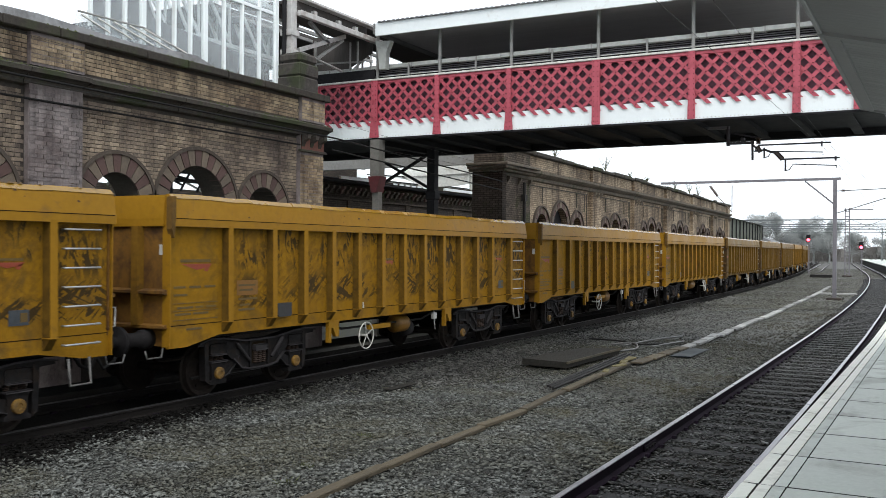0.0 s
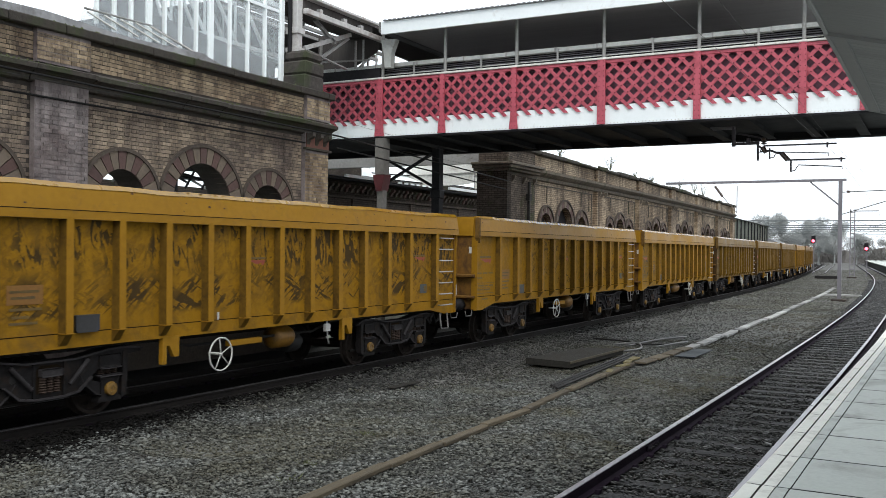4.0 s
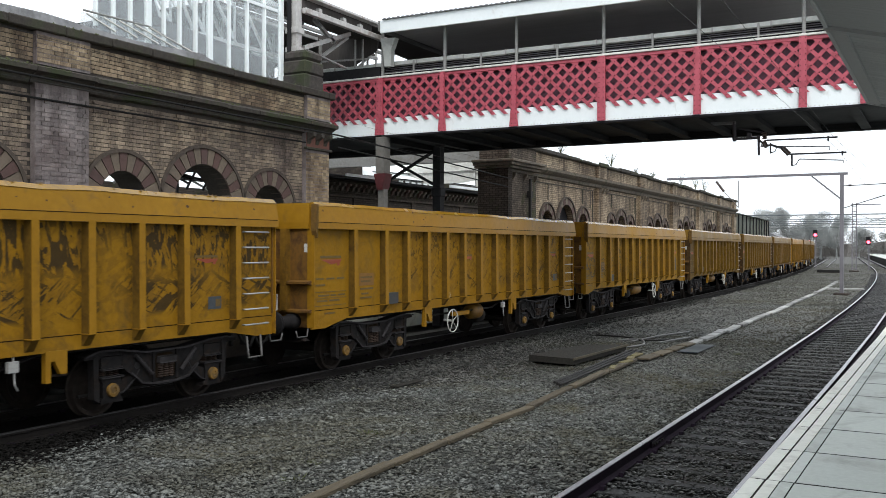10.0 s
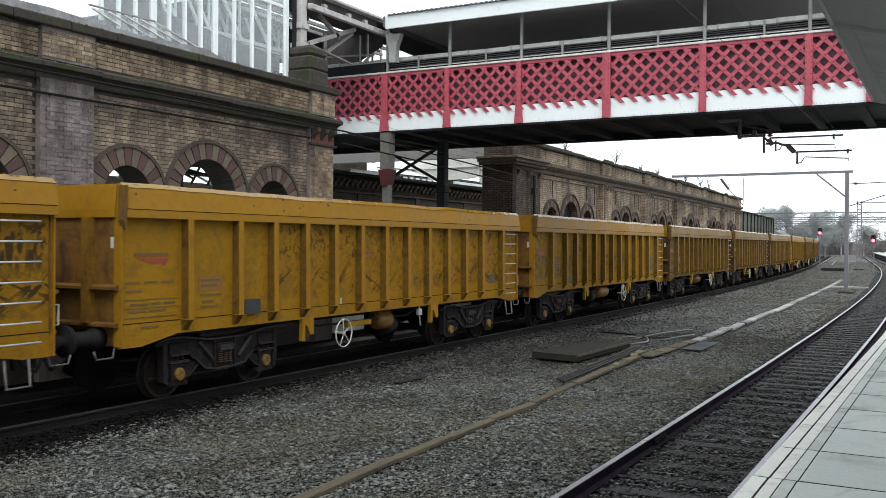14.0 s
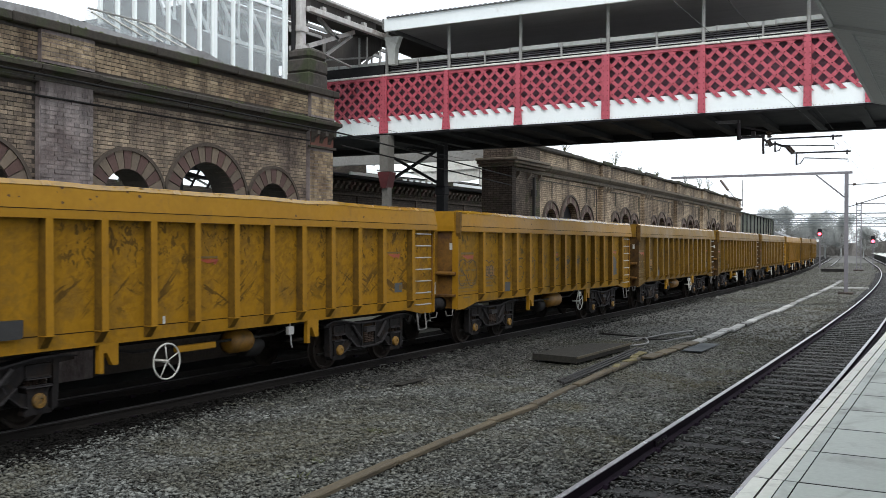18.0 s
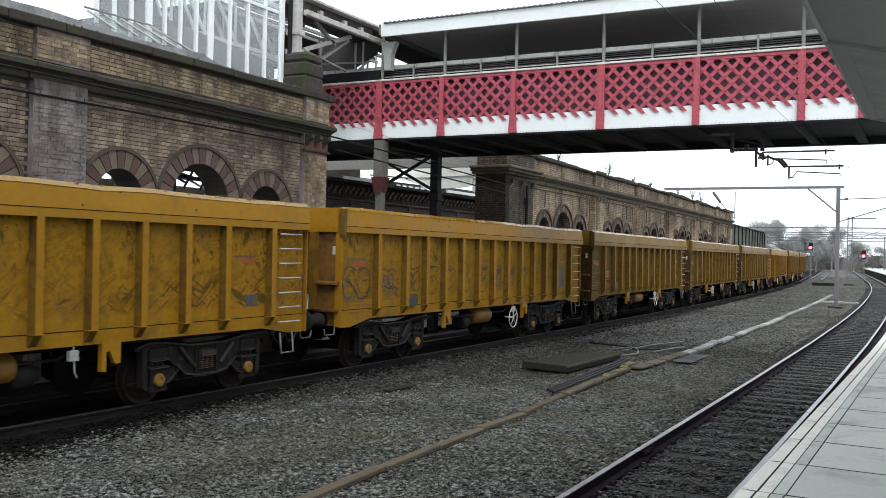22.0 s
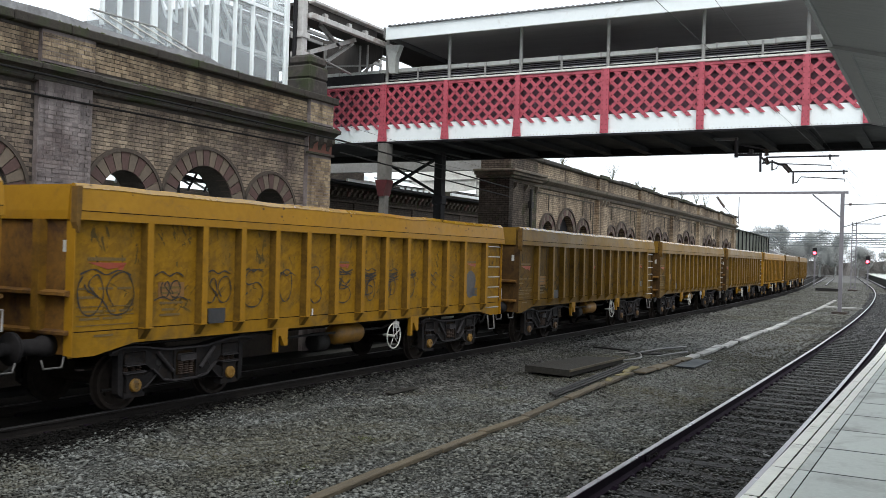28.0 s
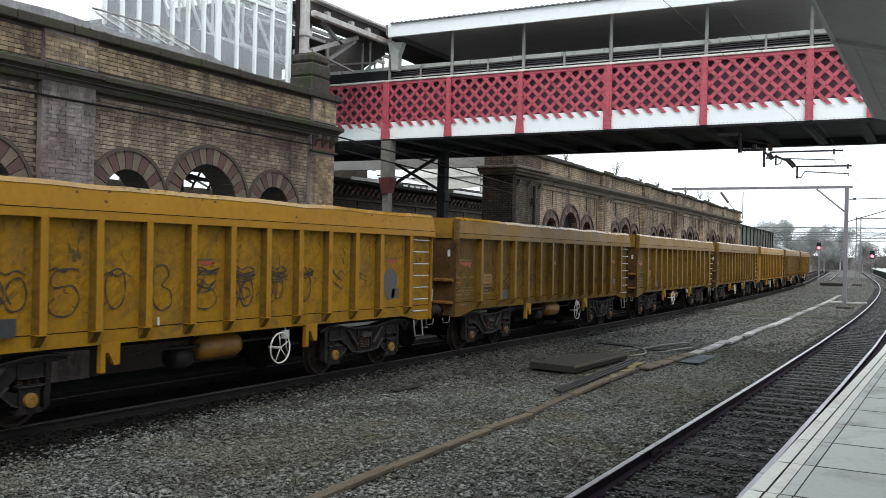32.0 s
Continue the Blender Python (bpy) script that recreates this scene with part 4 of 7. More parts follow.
# brackets under the end pier's cornice
for x0 in (18.52, 18.86, 19.2):
    part("bracket", Solid().prism([(WALL - 0.13, 4.95), (WALL - 0.13, 5.28), (WALL - 0.34, 5.28), (WALL - 0.34, 5.18), (WALL - 0.2, 5.1)], "x", x0, x0 + 0.12), CORNICE, wall_1)
part("terracotta_panel", Solid().box(18.52, WALL - 0.15, 4.92, 19.45, WALL - 0.121, 5.27), TERRACOTTA, wall_1, "red terracotta panel under the cornice")
part("string_course", Solid().block(18.44, WALL - 0.2, 4.86, 19.52, WALL - 0.1, 4.92, 0.01), CORNICE, wall_1)
skip_arch = ring_skip([(c, ro - 0.08, SPRING) for c, _, ro in rings])


def on_pier(x):
    return any(a - 0.01 <= x <= b + 0.01 for a, b in ((3.2, 4.35), (10.78, 11.93), (18.5, 19.47)))


# ---- footbridge across the tracks ----
BX, BX2 = 22.5, 27.0               # near and far side
DECK, GIRD, LATT = 5.62, 6.12, 7.26  # underside of the girder, top of its white plate, top of the lattice
bridge = thing("footbridge", "covered station footbridge, red lattice sides over white plate girders", "footbridge", kind="structure")
for bx, face in ((BX, -1), (BX2, 1)):
    # Far girder is dark: the shade under the deck is painted on it.
    g = part("girder", Solid().box(bx - 0.02, 1.2, DECK + 0.02, bx + 0.02, 24, GIRD), WHITE_PAINT if face < 0 else DARK_PAINT, bridge, "white painted plate girder" if face < 0 else "plate girder, its dark paint carrying the shade under the deck")
    part("flange", Solid().block(bx - 0.06, 1.2, DECK - 0.04, bx + 0.16, 24, DECK + 0.015, 0.006), DARK_PAINT, g)
    part("top_rail", Solid().block(bx - 0.10, 1.2, LATT, bx + 0.10, 24, LATT + 0.055, 0.01), PALE_RAIL, bridge, "pale weathered top rail")
    part("red_cap", Solid().block(bx - 0.06, 1.2, LATT - 0.09, bx + 0.06, 24, LATT - 0.004, 0.01), RED_PAINT, bridge)
part("deck", Solid().box(BX + 0.03, 1.2, DECK + 0.16, BX2 - 0.03, 24, DECK + 0.3), DARK_PAINT, bridge, "dark underside of the bridge deck")
for i in range(12):
    y = 1.9 + i * 1.185
    part("cross_beam", Solid().box(BX + 0.022, y - 0.05, DECK + 0.0, BX2 - 0.022, y + 0.05, DECK + 0.158).box(BX + 0.03, y - 0.12, DECK - 0.012, BX2 - 0.03, y + 0.12, DECK + 0.008),
         DARK_PAINT, bridge)
POSTS = [1.62, 2.9, 5.27, 7.65, 10.05, 12.2, 14.22]
FEET = {14.22: (0.10, 0.15), 12.2: (0.07, 0.12), 10.05: (0.07, 0.12), 7.65: (0.10, 0.105)}   # half widths of a post above and at its foot
PITCH, LH = 0.34, LATT - 0.09 - (GIRD - 0.13)
bar_a = Solid().add([(-0.014, -0.060, 0), (0.0, -0.060, 0), (0.0, 0.060, 0), (-0.014, 0.060, 0)] + [(u, w + LH, LH) for u, w in ((-0.014, -0.060), (0.0, -0.060), (0.0, 0.060), (-0.014, 0.060))],
                    [(3, 2, 1, 0), (4, 5, 6, 7), (0, 1, 5, 4), (1, 2, 6, 5), (2, 3, 7, 6), (3, 0, 4, 7)]).mesh("lattice_bar", RED_PAINT)
bar_b = Solid().add([(u, w - 0.14, 0.14) for u, w in ((0.004, -0.060), (0.018, -0.060), (0.018, 0.060), (0.004, 0.060))] + [(u, w - LH, LH) for u, w in ((0.004, -0.060), (0.018, -0.060), (0.018, 0.060), (0.004, 0.060))],
                    [(3, 2, 1, 0), (4, 5, 6, 7), (0, 1, 5, 4), (1, 2, 6, 5), (2, 3, 7, 6), (3, 0, 4, 7)]).mesh("lattice_bar", RED_PAINT)
for bx, off in ((BX, -0.045), (BX2, 0.06)):
    y = 0.6
    while y < (18.6 if bx == BX else 20):
        part("lattice_bar", bar_a, None, bridge, at=(bx + off, y - LH, GIRD - 0.13))
        part("lattice_bar", bar_b, None, bridge, at=(bx + off, y + 0.05, GIRD - 0.13))
        y += PITCH
    for y in POSTS + [16.4, 18.6]:
        u, w = FEET.get(y, (0.08, 0.09))
        out = bx - 0.09 if bx == BX else bx + 0.09
        part("lattice_post", Solid().prism([(y - w, DECK + 0.02), (y + w, DECK + 0.02), (y + u, GIRD + 0.12), (y + u, LATT - 0.005), (y - u, LATT - 0.005), (y - u, GIRD + 0.12)],
                                               "x", out - 0.02, out + 0.02), RED_PAINT, bridge, "red riveted post")
rivets = Solid()
for i in range(54):
    y = 0.6 + i * PITCH
    for k in range(8):
        z = GIRD - 0.05 + k * PITCH / 2 if k else GIRD - 0.05
        yy = y - LH + (z - GIRD + 0.13)
        if 1.25 < yy < 17.5 and z < LATT - 0.1:
            rivets.rod((BX - 0.058, yy, z), (BX - 0.066, yy, z), 0.017, 6)
for y in POSTS:
    for k in range(13):
        z = DECK + 0.1 + k * 0.125
        for e in (-0.055, 0.055):
            rivets.rod((BX - 0.108, y + e, z), (BX - 0.116, y + e, z), 0.014, 6)
tagged(part("rivets", rivets, RIVET_RED, bridge, "rows of small rivet heads"), kind="stuff")
girder_rivets = Solid()
for i in range(190):
    girder_rivets.rod((BX - 0.02, 1.3 + 0.09 * i, DECK + 0.05), (BX - 0.03, 1.3 + 0.09 * i, DECK + 0.05), 0.012, 6)
tagged(part("flange_rivets", girder_rivets, PALE_RAIL, bridge), kind="stuff")
# rails, roof posts, roof and its pale fascia
for z, r, m in ((7.42, 0.013, PALE_RAIL),):
    part("handrail", Solid().rod((BX + 0.18, 2.4, z), (BX + 0.18, 24, z), r, 12), m, bridge, "pale pipe along the parapet", smooth=False)
y = 2.42
while y < 16:
    w = random.uniform(1.1, 1.5)
    d = random.uniform(-0.008, 0.008)
    part("trunking", Solid().block(BX + 0.1, y, 7.61 + d, BX + 0.26, y + w - 0.012, 7.725 + d, 0.012), TRUNKING, bridge, "pale squared cable trunking")
    part("trunking_strap", Solid().box(BX + 0.09, y + w - 0.03, 7.60, BX + 0.27, y + w + 0.01, 7.735), GREY_PAINT, bridge)
    y += w
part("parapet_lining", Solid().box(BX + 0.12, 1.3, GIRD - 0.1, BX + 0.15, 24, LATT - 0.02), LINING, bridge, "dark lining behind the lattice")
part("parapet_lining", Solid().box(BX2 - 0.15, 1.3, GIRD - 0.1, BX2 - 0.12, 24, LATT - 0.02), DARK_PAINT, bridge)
part("dark_screen", Solid().box(BX + 0.30, 2.3, LATT + 0.0, BX + 0.33, 24, 7.655), DARK_PAINT, bridge, "dark board behind the pipes")
for z in (7.47, 7.53, 7.58):
    part("conduit", Solid().rod((BX + 0.27, 2.4, z), (BX + 0.27, 24, z - 0.006), 0.013, 6), MAST, bridge)
for y in POSTS[1:] + [16.4]:
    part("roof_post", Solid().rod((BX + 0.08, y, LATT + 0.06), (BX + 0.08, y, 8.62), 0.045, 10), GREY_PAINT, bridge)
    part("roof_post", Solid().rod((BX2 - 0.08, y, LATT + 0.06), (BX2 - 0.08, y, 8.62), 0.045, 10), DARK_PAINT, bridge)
for y in (3.9, 6.4, 8.9, 11.1, 13.2):
    part("pipe_bracket", Solid().box(BX + 0.07, y - 0.025, 7.3, BX + 0.098, y + 0.025, 7.7), GREY_PAINT, bridge)
part("roof_soffit", Solid().box(BX - 0.35, 1.3, 8.62, BX2 + 0.4, 14.0, 8.72), CEILING_BOARD, bridge, "grey boarded soffit")
part("fascia", Solid().block(BX - 0.42, 1.3, 8.44, BX - 0.36, 14.0, 8.80, 0.008), WHITE_PAINT, bridge, "pale blue-white fascia")
part("fascia", Solid().block(BX2 + 0.41, 1.3, 8.44, BX2 + 0.47, 14.0, 8.80, 0.008), WHITE_PAINT, bridge)
part("gable_fascia", Solid().block(BX - 0.42, 14.01, 8.5, BX2 + 0.47, 14.07, 8.8, 0.008), SOFFIT, bridge)
corr = Solid()
for i in range(84):
    y = 1.3 + i * 0.15
    corr.prism([(y, 8.81), (y + 0.05, 8.835), (y + 0.1, 8.835), (y + 0.15, 8.81), (y + 0.15, 8.80), (y, 8.80)], "x", BX - 0.48, BX2 + 0.5)
part("roof_sheet", corr, ROOF, bridge, "corrugated roof sheeting")
part("far_screen", Solid().box(BX2 - 0.06, 1.3, LATT + 0.08, BX2 - 0.03, 14.3, 8.6), CEILING_BOARD, bridge, "grey boarded far side of the bridge")
# Unseen pale floor, added to bounce light up to the ceiling.
part("walkway", Solid().box(BX + 0.16, 1.25, DECK + 0.31, BX2 - 0.16, 24, DECK + 0.36), CONCRETE, bridge, "unseen pale walkway, added to bounce light onto the ceiling")
part("end_panel", Solid().box(BX - 0.05, -3, DECK, BX + 0.05, 1.19, 8.9).box(BX - 0.3, -3, LATT + 0.1, BX - 0.25, 2.38, 8.9), CANOPY_GREY, bridge, "plain dark grey stair enclosure")
# columns under the bridge beside the train
col = thing("bridge_column", "pale grey steel column with a red flared foot under the footbridge", "column", (BX, 14.16, 0))
part("shaft", Solid().box(-0.16, -0.145, 4.55, 0.16, 0.145, 5.58), COLUMN, col)
part("flare", Solid().prism([(-0.2, 4.54), (0.2, 4.54), (0.09, 4.08), (-0.09, 4.08)], "x", -0.18, 0.18), MAROON, col, "red flared bracket, darkened by painted-in shade")
part("lower_shaft", Solid().box(-0.11, -0.095, 0, 0.11, 0.095, 4.12), COLUMN, col)
col2 = thing("braced_column", "black steel column with crossed braces under the footbridge", "column", (25.4, 13.95, 0))
part("shaft", Solid().box(-0.13, -0.13, 0, 0.13, 0.13, 5.6).block(-0.17, -0.17, 4.02, 0.17, 0.17, 4.3, 0.03), DARK_PAINT, col2)
part("brace", Solid().bar((-0.1, 0.1, 4.4), (-0.1, 2.2, 5.5), 0.12, 0.07), DARK_PAINT, col2)
part("brace", Solid().bar((0.05, 0.1, 5.5), (0.05, 2.2, 4.4), 0.12, 0.07), DARK_PAINT, col2)


# ---- second screen wall beyond the bridge ----
wall_2 = thing("wall_screen_far", "long buff brick screen wall with triple arches, weeds on its coping", "wall", kind="structure")


def bent(shape):
    """Moves a straight length of wall onto the bend of the lines."""
    shape.v = [(x - (y - WALL) * math.sin(heading_at(x)), y + sway(x), z) for x, y, z in shape.v]
    return shape


BAYS = [(33.1, 40.65), (41.9, 47.7), (49.0, 55.0), (56.2, 62.7), (64.0, 70.5), (71.6, 77.5)]
holes2 = []
for a, b in BAYS:
    c, w = (a + b) / 2, (b - a)
    k = w / 7.2
    holes2 += [(c - 2.1 * k, 0.56 * k, 3.35, 1.4), (c, 0.86 * k, 3.35, 1.4), (c + 2.0 * k, 0.56 * k, 3.35, 1.4)]
part("wall_face", bent(arched(30.65, 78.7, 0, 5.4, WALL, WALL + 0.6, holes2, 0.16)), FAR_BRICK, wall_2)
for i in range(32):
    a, b = 30.65 + i * 48.05 / 32, 30.65 + (i + 1) * 48.05 / 32
    if i % 2 == 0:
        part("parapet", bent(Solid().box(a, WALL - 0.05, 5.4, b + 48.05 / 32, WALL + 0.5, 6.14)), FAR_BRICK, wall_2)
        part("cornice", bent(Solid().prism([(WALL - 0.01, 5.16), (WALL - 0.10, 5.2), (WALL - 0.13, 5.32), (WALL - 0.26, 5.38), (WALL - 0.36, 5.46), (WALL - 0.37, 5.56), (WALL - 0.01, 5.62)], "x", a, b + 48.05 / 32)), FAR_STONE, wall_2)
    lift = random.uniform(-0.05, 0.04)
    part("coping_stone", bent(Solid().block(a + 0.01, WALL - 0.22 + random.uniform(-0.03, 0.03), 6.145, b - 0.01, WALL + 0.6, 6.30 + lift, 0.04)), COPING, wall_2)
for a, b in [(30.66, 33.05)] + [(BAYS[i][1], BAYS[i + 1][0]) for i in range(5)] + [(77.5, 78.68)]:
    first = a < 31
    part("pilaster", bent(Solid().box(a, WALL - 0.2, 0, b, WALL - 0.003, 5.15)), FAR_BRICK if not first else SOOT_BRICK, wall_2)
    part("parapet_pier", bent(Solid().box(a, WALL - 0.2, 5.62, b, WALL - 0.052, 6.143)), SOOT_BRICK if first else FAR_BRICK, wall_2)
    part("pier_cap", bent(Solid().block(a - 0.04, WALL - 0.30, 6.148, b + 0.04, WALL - 0.2, 6.32, 0.03)), COPING, wall_2)
    for x in (a + 0.12, (a + b) / 2 - 0.06, b - 0.24):
        part("bracket", bent(Solid().prism([(WALL - 0.21, 4.9), (WALL - 0.21, 5.155), (WALL - 0.34, 5.155), (WALL - 0.33, 5.06)], "x", x, x + 0.12)), FAR_STONE, wall_2)
for c, r, sp, _ in holes2:
    n = 24
    for r0, r1, proud, m, nm in ((r, r + 0.26, 0.045, None, "voussoir"), (r + 0.262, r + 0.335, 0.085, HOOD, "hood_mould")):
        if m:
            s = Solid()
            for i in range(n):
                q = [(rr * math.cos(t), rr * math.sin(t)) for rr, t in ((r0, math.pi * i / n), (r0, math.pi * (i + 1) / n), (r1, math.pi * (i + 1) / n), (r1, math.pi * i / n))]
                s.prism([(c + u, sp + w) for u, w in q], "y", WALL - proud, WALL + 0.2)
            part(nm, bent(s), m, wall_2)
        else:
            for i in range(11):
                t0, t1 = math.pi * i / 11 + 0.015, math.pi * (i + 1) / 11 - 0.015
                q = [(rr * math.cos(t), rr * math.sin(t)) for rr, t in ((r0, t0), (r0, t1), (r1, t1), (r1, t0))]
                part(nm, bent(Solid().prism([(c + u, sp + w) for u, w in q], "y", WALL - proud, WALL + 0.2)), VOUSS_RED if i % 2 == 0 else VOUSS_BUFF, wall_2)
    # Added dark sheet: stands in for the shade inside the arch.
    part("arch_boarding", bent(Solid().box(c - r - 0.05, WALL + 0.24, 1.4, c + r + 0.05, WALL + 0.28, sp + r + 0.05)), DARK_PAINT, wall_2, "dark sheet standing in for the dim interior behind the arch")
for a, b in BAYS:
    k = (b - a) / 7.2
    # Raised dark strips stand in for the shaded grooves of each arch panel.
    for x, z0 in ((a + 0.32 * k, 3.0), (a + 1.62 * k, 4.35), (b - 1.62 * k, 4.35), (b - 0.6 * k, 4.2), (b - 0.28 * k, 3.0)):
        part("panel_moulding", bent(Solid().box(x - 0.028, WALL - 0.022, z0, x + 0.028, WALL + 0.01, 4.98)), CORNICE, wall_2, "raised dark strip standing in for a groove of the arch panel")
    part("panel_moulding", bent(Solid().box(a + 0.28 * k, WALL - 0.022, 4.985, b - 0.24 * k, WALL + 0.01, 5.025)), CORNICE, wall_2)
part("rainwater_pipe", Solid().rod((32.1, WALL - 0.28, 0), (32.1, WALL - 0.28, 5.0), 0.06, 10).box(31.98, WALL - 0.36, 4.3, 32.22, WALL - 0.21, 4.55), STEEL_DARK, wall_2, "black rainwater pipe with a hopper")
part("return_wall", Solid().box(30.3, WALL - 0.2, 0, 30.645, WALL + 1.0, 5.3), DARK_BRICK, wall_2, "soot-black end of the wall")
for z0, z1, out in ((5.30, 5.39, 0.14), (5.392, 5.50, 0.26), (5.502, 5.60, 0.36)):
    part("return_cornice", Solid().block(30.3 - out, WALL - 0.2 - out, z0, 33.05, WALL + 1.1, z1, 0.02), FAR_STONE, wall_2, "moulded soot-black cornice")
part("return_parapet", Solid().box(30.3, WALL - 0.24, 5.603, 30.645, WALL + 0.95, 6.3), SOOT_BRICK, wall_2)


def weed(x, z, h):
    s = Solid()
    for i in range(9):
        a, b = random.uniform(0, 6.3), random.uniform(0.1, 0.5)
        top = (h * b * math.cos(a), h * b * math.sin(a), h * random.uniform(0.5, 1.0))
        s.rod((0, 0, 0), top, 0.012, 4, 0.004)
        for j in range(4):
            u = random.uniform(0.4, 1.0)
            c = [top[k] * u for k in range(3)]
            d = [c[k] + random.uniform(-0.12, 0.12) for k in range(3)]
            s.rod(c, d, 0.008, 3, 0.003)
    solo("weed", s, GRASS, "leggy dry weed growing out of the wall coping", "weed", "weeds on the wall", kind="stuff", at=(x, WALL + 0.1 + sway(x), z))


for x, h in ((36.5, 0.8), (43.5, 0.75), (58.5, 0.7), (63.0, 0.8), (66.0, 0.9), (48.0, 0.3), (51.5, 0.35)):
    weed(x, 6.35, h)

# green clad shed beyond the wall
shed = thing("green_shed", "dull green clad industrial shed beyond the brick wall", "shed", (0, 0, 0))
part("wall", bent(Solid().box(79.0, WALL + 0.2, 0, 108, WALL + 9, 5.35)), GREEN_SHED, shed)
part("roof", bent(Solid().prism([(WALL - 0.1, 5.35), (WALL + 9.2, 5.35), (WALL + 4.6, 5.9)], "x", 78.9, 108.2)), ROOF, shed)
for i in range(12):
    x = 80 + i * 2.5
    part("steel_post", bent(Solid().box(x - 0.06, WALL + 0.1, 0, x + 0.06, WALL + 0.198, 5.3)), DARK_PAINT, shed)

# ---- train shed behind the first wall: glazed screen, trusses, glazed roof ----
screen = thing("glazed_screen", "tall glazed train shed screen with white glazing bars", "window", kind="structure")
GY = WALL + 0.75
BARS = (18.62, 17.97, 17.33, 16.70, 16.06, 15.60, 15.11, 14.65, 14.20, 13.72, 13.28, 12.84)
for i, x in enumerate(BARS):
    foot = max(6.37, 6.37 + (15.0 - x) * 0.2)
    half = 0.065 if i in (0, 4, 8) else 0.028
    part("glazing_bar", Solid().block(x - half, GY - 0.05, foot, x + half, GY + 0.05, 12.5, 0.008), WHITE_PAINT, screen)
    if i:
        part("pane", Solid().box(x + 0.07, GY - 0.005, foot, BARS[i - 1] - 0.07, GY + 0.005, 12.5), GLASS, screen).visible_shadow = False
part("transom", Solid().box(12.8, GY - 0.04, 8.3, 18.45, GY + 0.04, 8.38), WHITE_PAINT, screen)
part("downpipe", Solid().rod((18.78, GY - 0.14, 6.3), (18.78, GY - 0.14, 12), 0.055, 12), DARK_PAINT, screen, "black rainwater pipe")
# low lean-to glazing in front of the screen, running down to the coping
lean = thing("lean_to_glazing", "sloping glazed lean-to roof with white bars behind the coping", "skylight", kind="structure")
LY = WALL + 0.6
for i in range(5):
    k = i / 4
    part("sloping_bar", Solid().bar((12.5 + 1.6 * k, LY, 6.95 + 0.06 * k), (13.2 + 2.3 * k, LY, 6.74 - 0.04 * k), 0.035, 0.025), PALE_RAIL, lean)
part("pane", Solid().prism([(12.35, 6.6), (15.6, 6.55), (15.6, 6.68), (14.1, 7.0), (12.4, 6.97)], "y", LY + 0.03, LY + 0.035), GLASS, lean).visible_shadow = False
part("hip_bar", Solid().line([(12.42, LY, 7.0), (14.1, LY, 7.03), (15.7, LY, 6.62)], 0.02, 6), GREY_PAINT, lean)
part("lead_flashing", Solid().prism([(2.0, 6.36), (16.6, 6.36), (15.3, 6.66), (13.5, 6.58), (12.6, 6.60), (11.3, 6.66), (10.3, 6.63), (8, 6.7), (2.0, 6.8)], "y", WALL + 0.3, WALL + 0.42), LEAD, lean, "grey lead flashing along the coping")


def truss(name, x, y0, y1, z, rise, material):
    t = thing(name, "white painted steel roof truss of the train shed", "roof truss", group="train shed trusses")
    m, n = (y0 + y1) / 2, 6
    top = [(x, y0 + (y1 - y0) * i / (2 * n), z + rise * (1 - abs(i - n) / n)) for i in range(2 * n + 1)]
    part("rafter", Solid().bar(top[0], top[n], 0.14, 0.2), material, t)
    part("rafter", Solid().bar(top[n], top[-1], 0.14, 0.2), material, t)
    part("tie", Solid().bar(top[0], top[-1], 0.1, 0.12), material, t)
    for i in range(1, 2 * n):
        part("strut", Solid().bar(top[i], (x, top[i][1], z), 0.07, 0.07, (1, 0, 0)), material, t)
        j = i + 1 if i < n else i - 1
        if 0 < j < 2 * n:
            part("diagonal", Solid().bar((x, top[i][1], z), top[j], 0.06, 0.06, (1, 0, 0)), material, t)
    return t


for x in (4.5, 8.0):
    truss("roof_truss", x, 15.2, 33.0, 8.4, 3.6, WHITE_PAINT)
for x in (6.0, 12.0):
    for y in (21.0, 33.0):
        solo("shed_column", Solid().rod((x, y, 0.8), (x, y, 8.4), 0.12, 12), WHITE_PAINT, "white cast iron column of the train shed", "column", "train shed columns")
for y, z, h in ((16.4, 7.7, 1.5), (18.2, 8.2, 1.9), (20.4, 8.8, 2.3)):
    xa, xb = y / 1.17 + 0.25, y * 1.255
    g = thing("lattice_girder", "white painted lattice girder along the train shed roof", "girder", group="train shed girders")
    part("chord", Solid().box(xa, y - 0.05, z, xb, y + 0.05, z + 0.1), WHITE_PAINT, g)
    part("chord", Solid().box(xa, y - 0.05, z + h, xb, y + 0.05, z + h + 0.1), WHITE_PAINT, g)
    for i in range(int((xb - xa) / 1.15)):
        a, b = xa + 1.15 * i, xa + 1.15 * (i + 1)
        part("lacing", Solid().bar((a, y, z + h), (b, y, z + 0.05), 0.05, 0.085), WHITE_PAINT, g)
        part("lacing", Solid().bar((b, y + 0.07, z + h), (b, y + 0.07, z + 0.05), 0.04, 0.06, (1, 0, 0)), WHITE_PAINT, g)
glz = thing("shed_roof", "glazed train shed roof with dark boarding along its foot", "roof", kind="structure")
for i in range(9):
    y = 15.3 + i * 1.0
    part("purlin", Solid().box(2, y - 0.05, 8.6 + 0.39 * (y - 15.2), 19.2, y + 0.05, 8.72 + 0.39 * (y - 15.2)), WHITE_PAINT, glz)
part("roof_boarding", Solid().prism([(27.5, 11.3), (33.0, 8.8), (33.0, 8.9), (27.5, 11.4)], "x", 2, 19.2), SOFFIT, glz)
